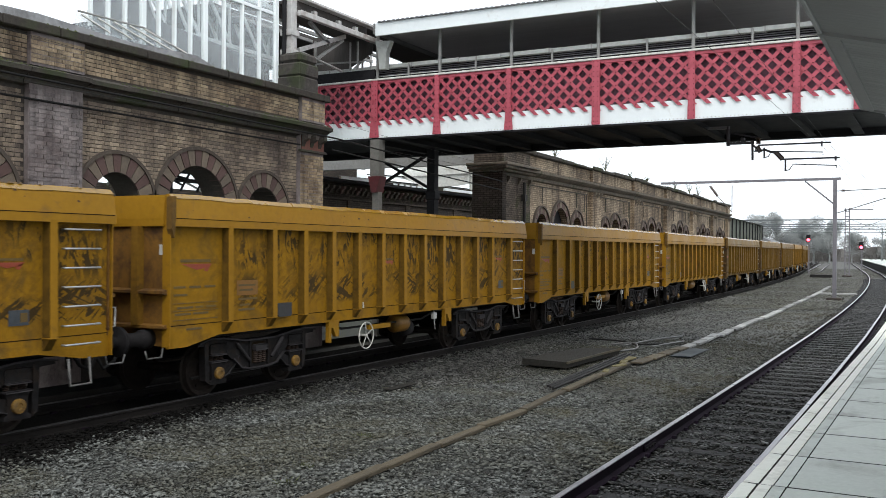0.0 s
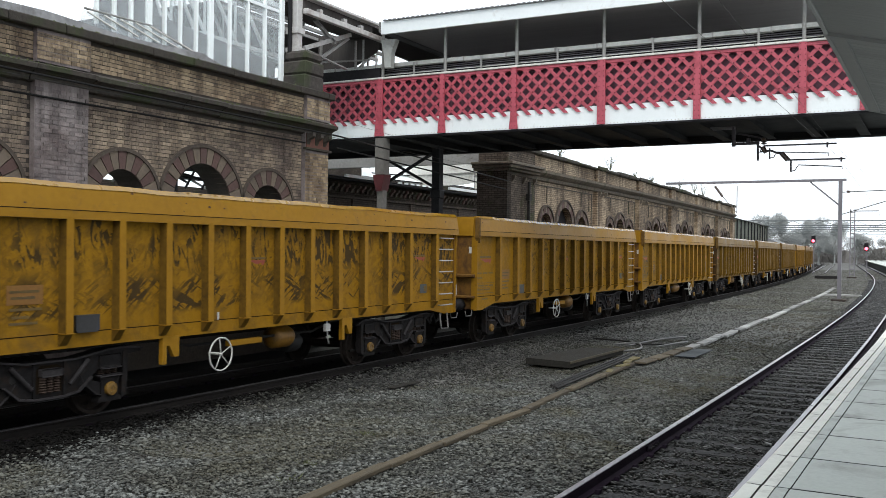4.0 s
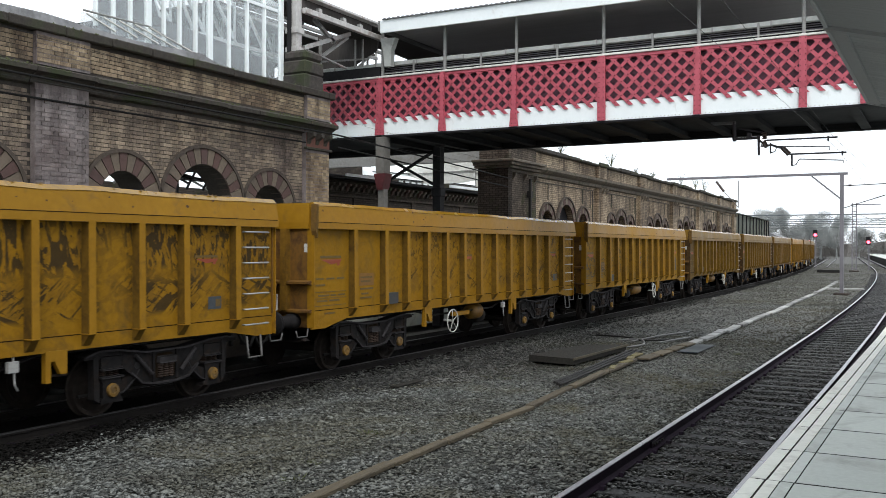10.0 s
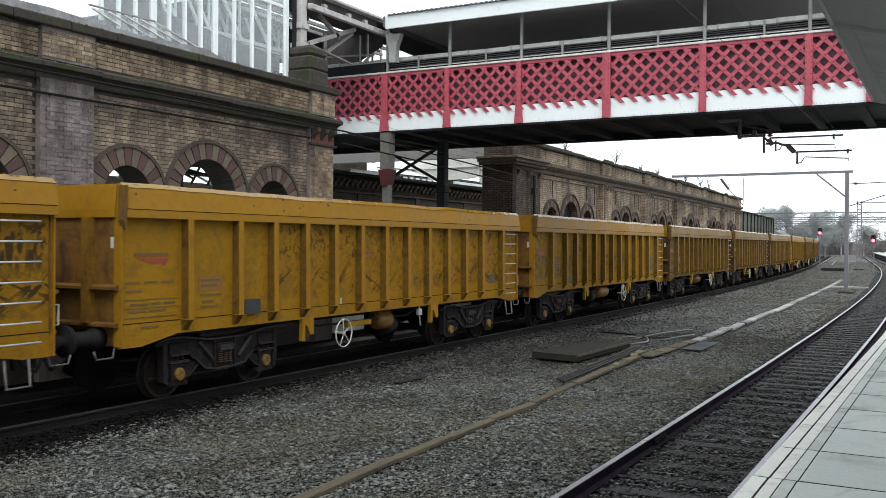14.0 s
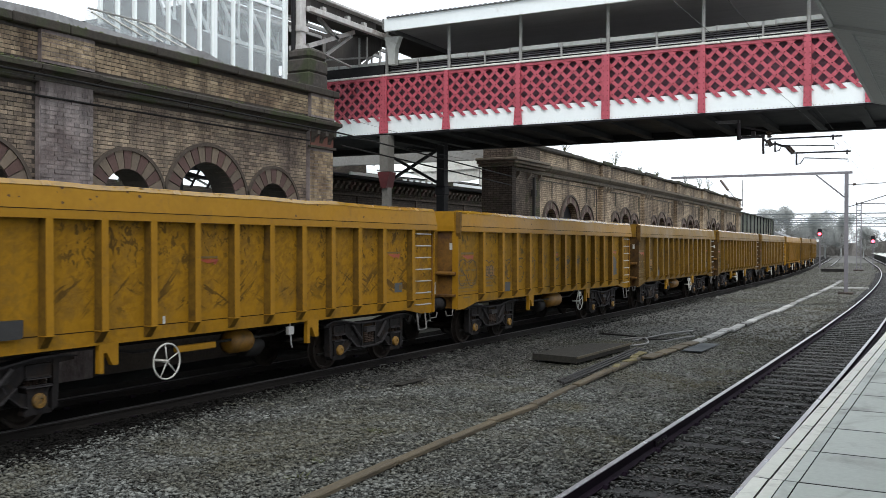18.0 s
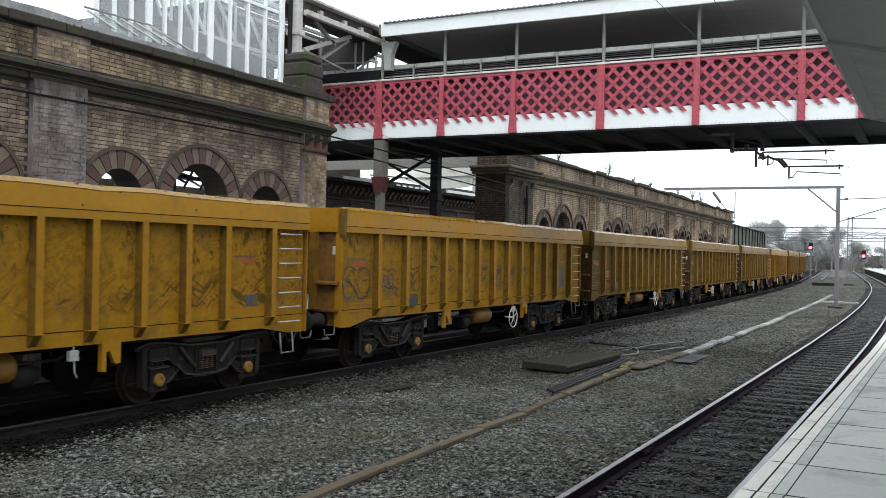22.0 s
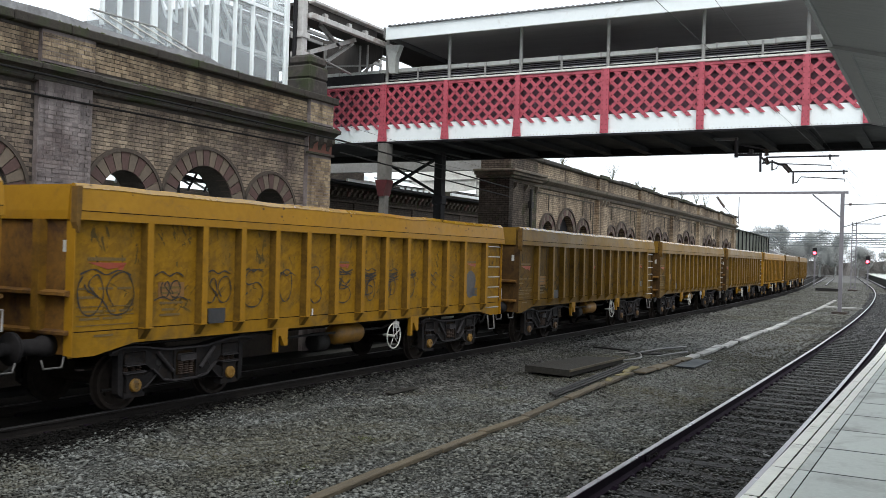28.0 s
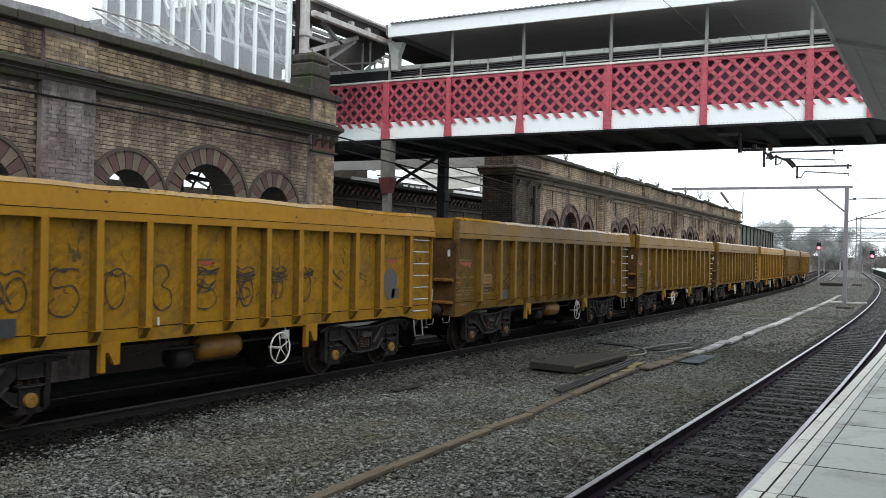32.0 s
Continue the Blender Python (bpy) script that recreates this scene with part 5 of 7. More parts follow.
for i in range(24):
    x = 3.0 + 0.68 * i
    part("glazing_rafter", Solid().bar((x, 15.4, 8.66), (x, 24.0, 12.0), 0.06, 0.1), WHITE_PAINT, glz)
for i in range(23):
    x = 3.0 + 0.68 * i
    q = [(x + 0.04, 15.4, 8.72), (x + 0.64, 15.4, 8.72), (x + 0.64, 24.0, 12.06), (x + 0.04, 24.0, 12.06)]
    part("roof_pane", Solid().add(q + [(a, b, c + 0.01) for a, b, c in q], [(3, 2, 1, 0), (4, 5, 6, 7), (0, 1, 5, 4), (1, 2, 6, 5), (2, 3, 7, 6), (3, 0, 4, 7)]), GLASS, glz)
for i in range(8):
    x = 3.5 + 2.0 * i
    part("wind_brace", Solid().bar((x, 15.6, 8.6), (x + 3.2, 21.0, 10.7), 0.09, 0.1), GREY_PAINT, glz)
    part("wind_brace", Solid().bar((x + 3.2, 15.6, 8.6), (x, 21.0, 10.7), 0.09, 0.1), GREY_PAINT, glz)
part("slate_slope", Solid().prism([(13.3, 6.3), (19.0, 6.3), (19.0, 7.2), (15.0, 7.5), (14.4, 8.9), (13.3, 10)], "y", 15.25, 15.35), SLATE, glz, "grey boarded slope behind the glazing")
link = thing("link_roof", "white steel roof end where the train shed meets the footbridge", "roof end", kind="structure")
part("stone_pier", Solid().block(18.66, WALL + 0.02, 6.37, 19.45, WALL + 0.75, 6.78, 0.04).block(18.67, WALL + 0.02, 6.785, 19.46, WALL + 0.76, 7.12, 0.04).block(18.69, WALL + 0.04, 7.125, 19.44, WALL + 0.74, 7.38, 0.07), PIER_STONE, link, "dark mossy stone block on the wall end")
part("white_stanchion", Solid().block(18.84, WALL + 0.42, 7.38, 19.06, WALL + 0.72, 11.0, 0.02).box(18.80, WALL + 0.38, 7.85, 19.1, WALL + 0.76, 8.0).box(18.80, WALL + 0.38, 7.38, 19.1, WALL + 0.76, 7.5), RUSTY_WHITE, link, "rusty white steel stanchion")
part("eaves_beam", Solid().block(19.0, 14.24, 8.36, 23.0, 14.38, 8.50, 0.012), RUSTY_WHITE, link, "rusty white eaves beam")
part("roof_edge", Solid().block(19.05, 14.20, 8.755, 22.3, 14.42, 8.82, 0.01), RUSTY_WHITE, link, "pale edge of the link roof")
part("eaves_boards", Solid().box(19.05, 14.42, 8.5, 22.3, 14.45, 8.755), GABLE, link, "grimy boards above the eaves beam")
for x in (19.6, 20.7, 21.5):
    part("cleat", Solid().block(x, 14.28, 8.5, x + 0.14, 14.40, 8.62, 0.01), RUSTY_WHITE, link)
part("roof_boards", Solid().box(19.1, 14.43, 8.76, BX2, 15.95, 8.84), GABLE, link, "grimy boarded roof underside")
part("roof_boards", Solid().box(19.1, 17.3, 9.0, BX2, 24.0, 9.08), GABLE, link)
for y in (15.95, 16.6, 17.25):
    part("rooflight_bar", Solid().box(19.1, y - 0.04, 8.86, BX2, y + 0.04, 8.95), GREY_PAINT, link)
for (xa, za), (xb, zb), wd, m in (((19.5, 7.62), (21.6, 8.40), 0.11, RUSTY_WHITE), ((19.95, 8.45), (20.85, 8.02), 0.09, GREY_PAINT), ((20.3, 7.54), (21.5, 8.28), 0.075, GREY_PAINT), ((19.6, 7.59), (21.45, 7.41), 0.035, GREY_PAINT)):
    part("brace", Solid().bar((xa, 14.7, za), (xb, 14.7, zb), 0.09, wd), m, link, "steel brace from the stanchion to the eaves")
part("rail", Solid().bar((BX - 0.2, 17.6, 7.95), (BX - 0.2, 14.5, 7.81), 0.04, 0.045), GREY_PAINT, link)
for y in (14.72, 14.98):
    part("upright", Solid().bar((BX - 0.2, y, 7.6), (BX - 0.2, y, 8.4), 0.045, 0.045, (1, 0, 0)), GREY_PAINT, link)
part("knee", Solid().prism([(13.66, 8.34), (14.16, 8.36), (14.06, 8.0), (14.02, 7.56), (13.82, 7.56), (13.80, 8.0)], "x", BX - 0.16, BX + 0.04), TRUNKING, link, "grey bracket under the roof corner")
part("dark_band", Solid().box(BX + 0.05, 14.3, 7.34, BX + 0.1, 24, 7.62), DARK_PAINT, link)
part("gable_boards", Solid().prism([(14.9, 8.72), (17.1, 8.98), (17.1, 7.6), (16.0, 7.6), (15.7, 7.95), (14.95, 8.3)], "x", BX + 0.9, BX + 0.95), GABLE, link, "grimy boarded gable behind the braces")
part("far_gable", Solid().prism([(14.32, 7.3), (20.5, 7.3), (20.5, 8.62), (14.32, 8.62)], "x", BX2 - 0.05, BX2 - 0.02), GABLE, link)
part("far_gable", Solid().prism([(18.05, 8.625), (20.5, 8.625), (20.5, 9.0), (18.05, 9.0)], "x", BX2 - 0.05, BX2 - 0.02), GABLE, link)
part("far_gable", Solid().prism([(14.32, 8.625), (16.0, 8.625), (16.0, 8.76), (16.5, 8.98), (17.23, 9.28), (18.05, 9.005), (18.05, 10.3), (14.32, 9.3)], "x", BX2 - 0.05, BX2 - 0.02), GABLE, link)
for y in (16.9, 17.25, 17.6):
    part("gable_bar", Solid().box(BX2 - 0.06, y - 0.03, 8.62, BX2 - 0.02, y + 0.03, 9.28), RUSTY_WHITE, link)
part("gable_bar", Solid().bar((BX2 - 0.07, 18.0, 8.64), (BX2 - 0.07, 17.2, 9.25), 0.04, 0.07), RUSTY_WHITE, link)
awning = thing("platform_awning", "dark platform awning behind the screen wall", "awning", kind="structure")
part("fascia", Solid().box(-4, 20.0, 4.70, 26.5, 20.1, 6.2), DARK_PAINT, awning)
part("soffit", Solid().box(-4, 16.2, 5.5, 19.4, 20.0, 5.56), DARK_PAINT, awning)
for i in range(8):
    part("bracket", Solid().bar((-2 + 3.0 * i, 16.4, 5.5), (-1.2 + 3.0 * i, 19.8, 4.3), 0.1, 0.14, (1, 0, 0)), DARK_PAINT, awning)
    part("tie_rod", Solid().bar((-2 + 3.0 * i, 20.2, 4.9), (1.0 + 3.0 * i, 20.2, 4.45), 0.05, 0.07, (1, 0, 0)), DARK_PAINT, awning)
for i in range(26):
    x = 12 + 0.7 * i
    part("lacing", Solid().bar((x, 20.3, 4.2), (x + 0.55, 20.3, 5.0), 0.05, 0.05, (0, 1, 0)), DARK_PAINT if i % 3 else GREY_PAINT, awning)
part("lower_chord", Solid().box(11, 20.25, 4.5, 30, 20.35, 4.58), DARK_PAINT, awning)
far_roof = thing("platform_roof_frame", "dark steel roof frame of the far platforms", "roof frame", kind="structure")
for i in range(22):
    x = 16.0 + 1.15 * i
    part("rafter", Solid().bar((x, 26.0, 5.55 - 0.2 * (i % 2)), (x + 1.9, 26.0, 4.72 + 0.1 * (i % 3)), 0.06, 0.07), DARK_PAINT if i % 3 else GREY_PAINT, far_roof)
    if i % 2:
        part("hanger", Solid().box(x + 0.3, 26.1, 4.4, x + 0.37, 26.17, 5.9), DARK_PAINT, far_roof)
part("purlin", Solid().box(13, 25.9, 5.02, 46, 26.05, 5.10), DARK_PAINT, far_roof)
part("purlin", Solid().box(13, 25.9, 5.42, 46, 26.05, 5.95), DARK_PAINT, far_roof)
# station hall across the platforms, seen through the arches and below the bridge
hall = thing("station_hall", "dark brick station range with a patterned brick frieze and pale roof edge", "building", kind="structure")
part("wall", Solid().box(-4, 34, 0, 80, 34.6, 5.45), DARK_BRICK, hall)
part("upper_wall", Solid().box(46, 34, 5.46, 80, 34.6, 8.2), DARK_BRICK, hall)
frieze_y = 20.0
island = thing("island_building", "dark platform building with patterned red and buff brick frieze", "building", kind="structure")
part("wall", Solid().box(26.9, frieze_y, 0.8, 60, frieze_y + 3, 4.3), BROWN_WALL, island, "grimy brown brick wall")
part("frieze_band", Solid().box(26.9, frieze_y + 0.02, 4.302, 60, frieze_y + 3, 4.98), DARK_BRICK, island)
part("eaves", Solid().block(26.8, frieze_y - 0.35, 4.985, 60, frieze_y + 3.2, 5.06, 0.02), DARK_PAINT, island, "dark eaves board")
part("string_course", Solid().block(26.85, frieze_y - 0.08, 4.32, 60, frieze_y + 0.01, 4.40, 0.015), BROWN_WALL, island)
part("roof", Solid().prism([(frieze_y - 0.2, 5.1), (frieze_y + 3.2, 5.1), (frieze_y + 1.6, 5.25)], "x", 26.8, 60), DARK_PAINT, island)
CORBELS = [Solid().prism([(-0.2, 4.84), (0.01, 4.84), (0.01, 4.55), (-0.05, 4.58), (-0.09, 4.7), (-0.19, 4.75)], "x", 0, 0.13).mesh("corbel", m) for m in (VOUSS_RED, HOOD, COPING)]
for i in range(70):
    part("corbel", CORBELS[i % 3 if random.random() < 0.8 else 1], None, island, at=(27.0 + 0.36 * i, frieze_y, 0))
for i in range(16):
    part("pilaster", Solid().box(27.4 + 2.2 * i, frieze_y - 0.06, 0.8, 27.75 + 2.2 * i, frieze_y - 0.002, 4.315), BROWN_WALL, island)
part("platform_floor", Solid().box(-6, 14.7, 0, 60, 34, 0.9), FLAG, hall, "far platform surface")
# footbridge continuation and white platform roofs seen below the bridge
solo("far_girder", Solid().block(32.0, 15.2, 5.75, 32.2, 24, 6.3, 0.01), GREY_PAINT, "grey girder crossing behind the footbridge", "girder")
roofs = thing("platform_roof", "white platform roof with a shallow slope beyond the footbridge", "roof", kind="structure")


def roof_plane(x0, z0, x1, z1, y, rise, depth):
    """A white sheeted slope: its lower edge from (x0, z0) to (x1, z1) at y, climbing by rise over depth."""
    low = [(x0, y, z0), (x1, y, z1), (x1 * (y + depth) / y, y + depth, z1 + rise), (x0 * (y + depth) / y, y + depth, z0 + rise)]
    s = Solid().add([*low, *[(x, q, z - 0.06) for x, q, z in low]], [(0, 1, 2, 3), (7, 6, 5, 4), (0, 4, 5, 1), (1, 5, 6, 2), (2, 6, 7, 3), (3, 7, 4, 0)])
    return part("roof_slope", s, WHITE_PAINT, roofs, "white sheeted roof slope")


roof_plane(32.9, 5.62, 40.5, 5.92, 21.3, 1.15, 2.2)
roof_plane(31.2, 5.34, 37.6, 5.42, 20.6, 0.55, 1.4)
roof_plane(37.3, 5.50, 44.5, 5.52, 20.7, 0.75, 1.6)
for (xa, za), (xb, zb), y in (((32.9, 5.60), (40.5, 5.90), 21.2), ((31.2, 5.31), (37.6, 5.39), 20.55), ((37.3, 5.47), (44.5, 5.49), 20.65)):
    part("roof_edge", Solid().bar((xa, y, za), (xb, y, zb), 0.05, 0.05), DARK_PAINT, roofs)
part("roof_gable", Solid().prism([(17.8, 5.36), (18.6, 5.26), (20.4, 5.22), (21.4, 5.34), (21.4, 6.02), (20.9, 6.3), (17.8, 6.3)], "x", 36.0, 36.1), PALE_RAIL, roofs, "pale panelled end of a platform roof")
part("gable_edge", Solid().bar((35.96, 17.8, 5.78), (35.96, 21.4, 5.70), 0.05, 0.03), GREY_PAINT, roofs)
part("gable_return", Solid().box(35.7, 17.2, 5.04, 35.8, 17.78, 6.2), PALE_RAIL, roofs)
part("gable_edge", Solid().box(35.66, 17.2, 5.60, 35.69, 17.78, 5.64).box(35.66, 17.76, 5.04, 35.69, 17.79, 6.2), GREY_PAINT, roofs)
part("dark_soffit", Solid().box(28.0, 15.6, 6.3, 31.0, 24, 6.36), SOFFIT, roofs)
for i in range(6):
    part("bright_slot", Solid().box(32.4 + 0.5 * i, 19.60, 5.09, 32.7 + 0.5 * i, 19.63, 5.16), WHITE_PAINT, roofs)
part("gutter_line", Solid().box(28.6, 19.58, 5.08, 30.9, 19.66, 5.19), WHITE_PAINT, roofs, "white gutter line")
part("gutter_line", Solid().box(36.8, 19.58, 5.12, 43, 19.66, 5.24), WHITE_PAINT, roofs)


# ---- overhead line equipment ----
def portal(name, x, y, z_top, y_left, label, brace=True, arm=True):
    steel = MAST if arm else FAR_MAST
    g = thing(name, label, "gantry", (x, y, -0.2))
    part("mast", Solid().box(-0.09, -0.1, 0, 0.09, 0.1, z_top - 0.172), steel, g)
    part("mast_base", Solid().block(-0.4, -0.4, -0.1, 0.4, 0.4, 0.1, 0.03), BROWN_WALL, g)
    part("boom", Solid().box(-0.1, -0.3, z_top - 0.17, 0.1, y_left - y, z_top - 0.04), steel, g)
    if brace:
        part("knee_brace", Solid().bar((0, 0.1, z_top - 1.5), (0, 1.6, z_top - 0.2), 0.08, 0.08), MAST, g)
    if arm:
        part("registration_arm", Solid().rod((0, -0.1, z_top - 0.8), (0, -2.6, z_top - 0.72), 0.022, 8), WIRE, g)
        part("registration_arm", Solid().rod((0, -0.1, z_top - 2.05), (0, -2.9, z_top - 1.15), 0.022, 8), WIRE, g)
        part("insulator", Solid().lathe([(0.04, 0), (0.09, 0.02), (0.04, 0.05), (0.09, 0.08), (0.04, 0.11), (0.09, 0.14), (0.04, 0.17)], 10, "y", (0, -0.5, z_top - 0.78)), INSUL, g)
    return g


portal("catenary_gantry", 57.0, 5.28, 6.95, 15.2, "grey steel overhead line gantry standing between the tracks")
o = solo("dropper_insulator", Solid().rod((0, 0, 0), (0, -0.45, -0.62), 0.07, 10).rod((0, -0.45, -0.62), (0, -1.3, -1.6), 0.02, 6), INSUL, "angled insulator hanging from the gantry boom", "insulator",
         at=(57.0, 12.25, 6.42))
solo("drop_bracket", Solid().box(-0.02, -0.02, -1.6, 0.02, 0.02, 0), MAST, "steel drop bracket hanging from the gantry boom", "bracket", at=(57, 10.96, 6.42))
lattice_mast = thing("lattice_mast", "slim pale lattice overhead line mast beside the platform track", "mast", (112.0, 9.1, -0.2))
for e in (-0.22, 0.22):
    part("leg", Solid().box(-0.05, e - 0.05, 0, 0.05, e + 0.05, 7.6), MAST, lattice_mast)
for i in range(13):
    part("lacing", Solid().box(-0.04, -0.17, 0.35 + 0.57 * i, 0.04, 0.17, 0.43 + 0.57 * i), MAST, lattice_mast)
part("cross_arm", Solid().box(-0.05, -2.6, 7.35, 0.05, 0.3, 7.45), MAST, lattice_mast)
part("mast_base", Solid().block(-0.4, -0.5, -0.1, 0.4, 0.5, 0.14, 0.03), BROWN_WALL, lattice_mast)
for x, y, z, yl in ((135, 16.5, 7.2, 36), (165, 16.0, 7.4, 44), (200, 22, 7.6, 52)):
    portal("catenary_gantry", x, y - 12, z, yl, "distant overhead line gantry across the tracks", False, False)
    g = solo("lattice_boom", Solid().bar((0, 0, 0), (0, 34, 0), 0.1, 0.12).bar((0, 0, -0.9), (0, 34, -0.9), 0.1, 0.12), FAR_MAST, "distant lattice boom over the tracks", "gantry boom", at=(x, y - 14, z - 0.32))
    for i in range(17):
        part("lacing", Solid().bar((0, 2 * i, -0.9 if i % 2 else 0), (0, 2 * i + 2, 0 if i % 2 else -0.9), 0.06, 0.06, (1, 0, 0)), FAR_MAST, g)

# registration gear hung below the bridge
gear = thing("catenary_gear", "dark overhead line arms and insulators hung under the footbridge", "overhead line gear", (24.5, 0, 0))
part("bracket_beam", Solid().bar((0, 5.6, 5.66), (0, 4.78, 5.65), 0.09, 0.07), MAST, gear)
part("drop_tube", Solid().rod((0, 4.82, 5.68), (0, 4.81, 5.18), 0.05, 10), DROP_STEEL, gear)
part("cross_tube", Solid().rod((0, 4.86, 5.24), (0, 4.18, 5.24), 0.036, 10), DROP_STEEL, gear)
part("stay_tube", Solid().rod((0, 4.70, 5.5), (0, 4.10, 5.36), 0.022, 8), DROP_STEEL, gear)
part("tube_clamp", Solid().block(-0.06, 4.40, 5.22, 0.06, 4.50, 5.38, 0.015), DROP_STEEL, gear)
part("drop_tube", Solid().rod((0, 4.22, 5.30), (0, 4.21, 4.80), 0.03, 10), DROP_STEEL, gear)
part("insulator", Solid().lathe([(0.03, 0), (0.08, 0.02), (0.035, 0.05), (0.085, 0.08), (0.035, 0.11), (0.09, 0.14), (0.03, 0.18)], 12, "z", (0, 4.07, 5.2)), INSUL, gear, "ribbed brown insulator")
part("link", Solid().line([(0, 4.21, 5.18), (0, 4.12, 5.10), (0, 4.16, 5.02), (0, 4.04, 5.03), (0, 3.90, 5.04), (0, 3.76, 4.98), (0, 3.63, 4.95)], 0.028, 8), DROP_STEEL, gear, "bent steel links")
part("insulator", Solid().rod((0, 4.10, 5.14), (0, 4.02, 4.99), 0.055, 10), INSUL, gear)
part("insulator", Solid().rod((0, 3.64, 4.96), (0, 3.49, 4.79), 0.06, 10), INSUL, gear)
part("tube_arm", Solid().rod((0, 4.08, 5.165), (0, 2.37, 5.16), 0.02, 8), DROP_STEEL, gear)
part("arm_clip", Solid().box(-0.02, 2.56, 5.07, 0.02, 2.60, 5.20), DROP_STEEL, gear)
part("tube_arm", Solid().line([(0, 3.93, 4.85), (0, 3.83, 4.87), (0, 3.76, 5.0), (0, 2.55, 4.93), (0, 2.55, 4.85)], 0.013, 8), DROP_STEEL, gear)
part("drop_tube", Solid().rod((0, 3.93, 5.1), (0, 3.93, 4.83), 0.02, 8), DROP_STEEL, gear)
part("tube_arm", Solid().rod((0, 3.5, 4.79), (0, 2.17, 4.78), 0.02, 8), DROP_STEEL, gear)
part("arm_clip", Solid().box(-0.02, 2.24, 4.71, 0.02, 2.28, 4.82), DROP_STEEL, gear)
part("tube_arm", Solid().line([(0, 3.42, 4.51), (0, 3.33, 4.52), (0, 3.24, 4.66), (0, 2.24, 4.59), (0, 2.24, 4.53)], 0.013, 8), DROP_STEEL, gear)
part("drop_tube", Solid().rod((0, 3.42, 4.80), (0, 3.42, 4.49), 0.022, 8), DROP_STEEL, gear)
wires = [((-10, 2.5, 4.9), (24.5, 2.4, 4.9), (57, 3.3, 4.9), (100, 5.6, 4.9), (150, 11.2, 4.9)), ((-10, 2.5, 6.2), (24.5, 2.45, 5.15), (57, 3.4, 6.3), (100, 5.7, 6.2), (150, 11.4, 6.2)),
         ((-10, 11.4, 4.9), (24, 11.4, 4.75), (57, 12.0, 4.9), (100, 14.5, 4.9), (150, 20.5, 4.9)), ((-10, 11.4, 6.2), (24, 11.8, 5.0), (57, 12.2, 6.3), (100, 14.6, 6.2), (150, 20.6, 6.2))]
for w in wires:
    solo("contact_wire", Solid().line(w, 0.003, 5), WIRE, "overhead line wire above the track", "wire", "overhead wires")
for a, b in (((2, 13.7, 5.42), (19.6, 13.66, 5.3)), ((2, 13.85, 5.03), (18.45, 13.85, 5.02)), ((19.6, 13.66, 5.3), (30.2, 13.7, 4.9)), ((19.6, 13.7, 5.0), (30.2, 13.75, 4.6))):
    solo("wall_cable", Solid().rod(a, b, 0.02, 6), CABLE_BLACK, "thin black cable running along the brick wall", "cable", "wall cables")

# ---- signals, trees, distance ----
def signal(x, y, z, label):
    s = thing("colour_light_signal", label, "signal", (x, y, -0.2))
    part("post", Solid().rod((0, 0, 0), (0, 0, z), 0.05, 8), MAST, s)
    part("backplate", Solid().block(-0.1, -0.24, z - 0.2, 0.1, 0.24, z + 0.75, 0.05), DARK_PAINT, s, "black signal head")
    part("lens", Solid().rod((-0.11, 0, z + 0.1), (-0.16, 0, z + 0.1), 0.19, 16), SIGNAL_RED, s, "lit red aspect")
    part("hood", Solid().box(-0.4, -0.3, z + 0.4, -0.1, 0.3, z + 0.44), DARK_PAINT, s)
    part("ladder", Solid().box(0.1, -0.12, 0, 0.14, -0.08, z), MAST, s)


signal(122, 14.3, 4.1, "red colour light signal beside the far track")
signal(120, 8.22, 3.2, "red colour light signal at the platform end")


def bare_tree(x, y, h, spread):
    t = thing("tree", "leafless winter tree with a hazy twiggy crown", "tree", (x, y, -0.2), "distant bare trees")
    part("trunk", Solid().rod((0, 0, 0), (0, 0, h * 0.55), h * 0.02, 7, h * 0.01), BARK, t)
    crown = Solid()
    for i in range(16):
        a, r = random.uniform(0, 6.28), random.uniform(0.35, 0.85) * spread
        crown.rod((0, 0, h * random.uniform(0.2, 0.5)), (r * math.cos(a), r * math.sin(a), h * random.uniform(0.5, 0.9)), h * 0.007, 4, h * 0.002)
    # twigs fill lumpy rounded masses
    for c in range(15):
        a, r = random.uniform(0, 6.28), random.uniform(0.0, 0.8) * spread
        cx, cy, cz, cr = r * math.cos(a), r * math.sin(a), h * random.uniform(0.3, 0.84), spread * random.uniform(0.3, 0.46)
        for i in range(640):
            d = Vector((random.gauss(0, 1), random.gauss(0, 1), random.gauss(0, 1))).normalized() * cr * random.random() ** 0.45
            p = Vector((cx, cy, cz)) + d
            q = p + d.normalized() * cr * 0.12 + Vector((random.gauss(0, 0.14), random.gauss(0, 0.14), random.gauss(0.1, 0.14)))
            crown.rod(p, q, 0.033, 3, 0.012)
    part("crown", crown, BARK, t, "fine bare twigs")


for x, y, h, r in ((232, 40.5, 12.4, 3.4), (230, 37.4, 13.6, 3.8), (233, 34.2, 12.0, 3.0), (231, 28.8, 11.6, 3.4), (232, 26.0, 12.4, 3.9), (234, 22.8, 10.8, 3.4), (240, 45, 11.0, 4.0), (262, 36, 9.5, 4.0),
                   (260, 20, 8.0, 3.6), (264, 12, 7.5, 3.6), (270, 52, 10.5, 4.2)):
    bare_tree(x, y, h, r)
bank = Solid()
n = 60
for i in range(n + 1):
    y = -30 + 140 * i / n
    bank.v += [(300 + 4 * math.sin(i), y, -0.3), (300 + 3 * math.sin(i * 1.7), y, 3.6 + 1.2 * noise.noise((i * 0.23, 3.1, 0.0)) + 0.8 * noise.noise((i * 0.9, 7.7, 0.0))), (325, y, -0.3)]
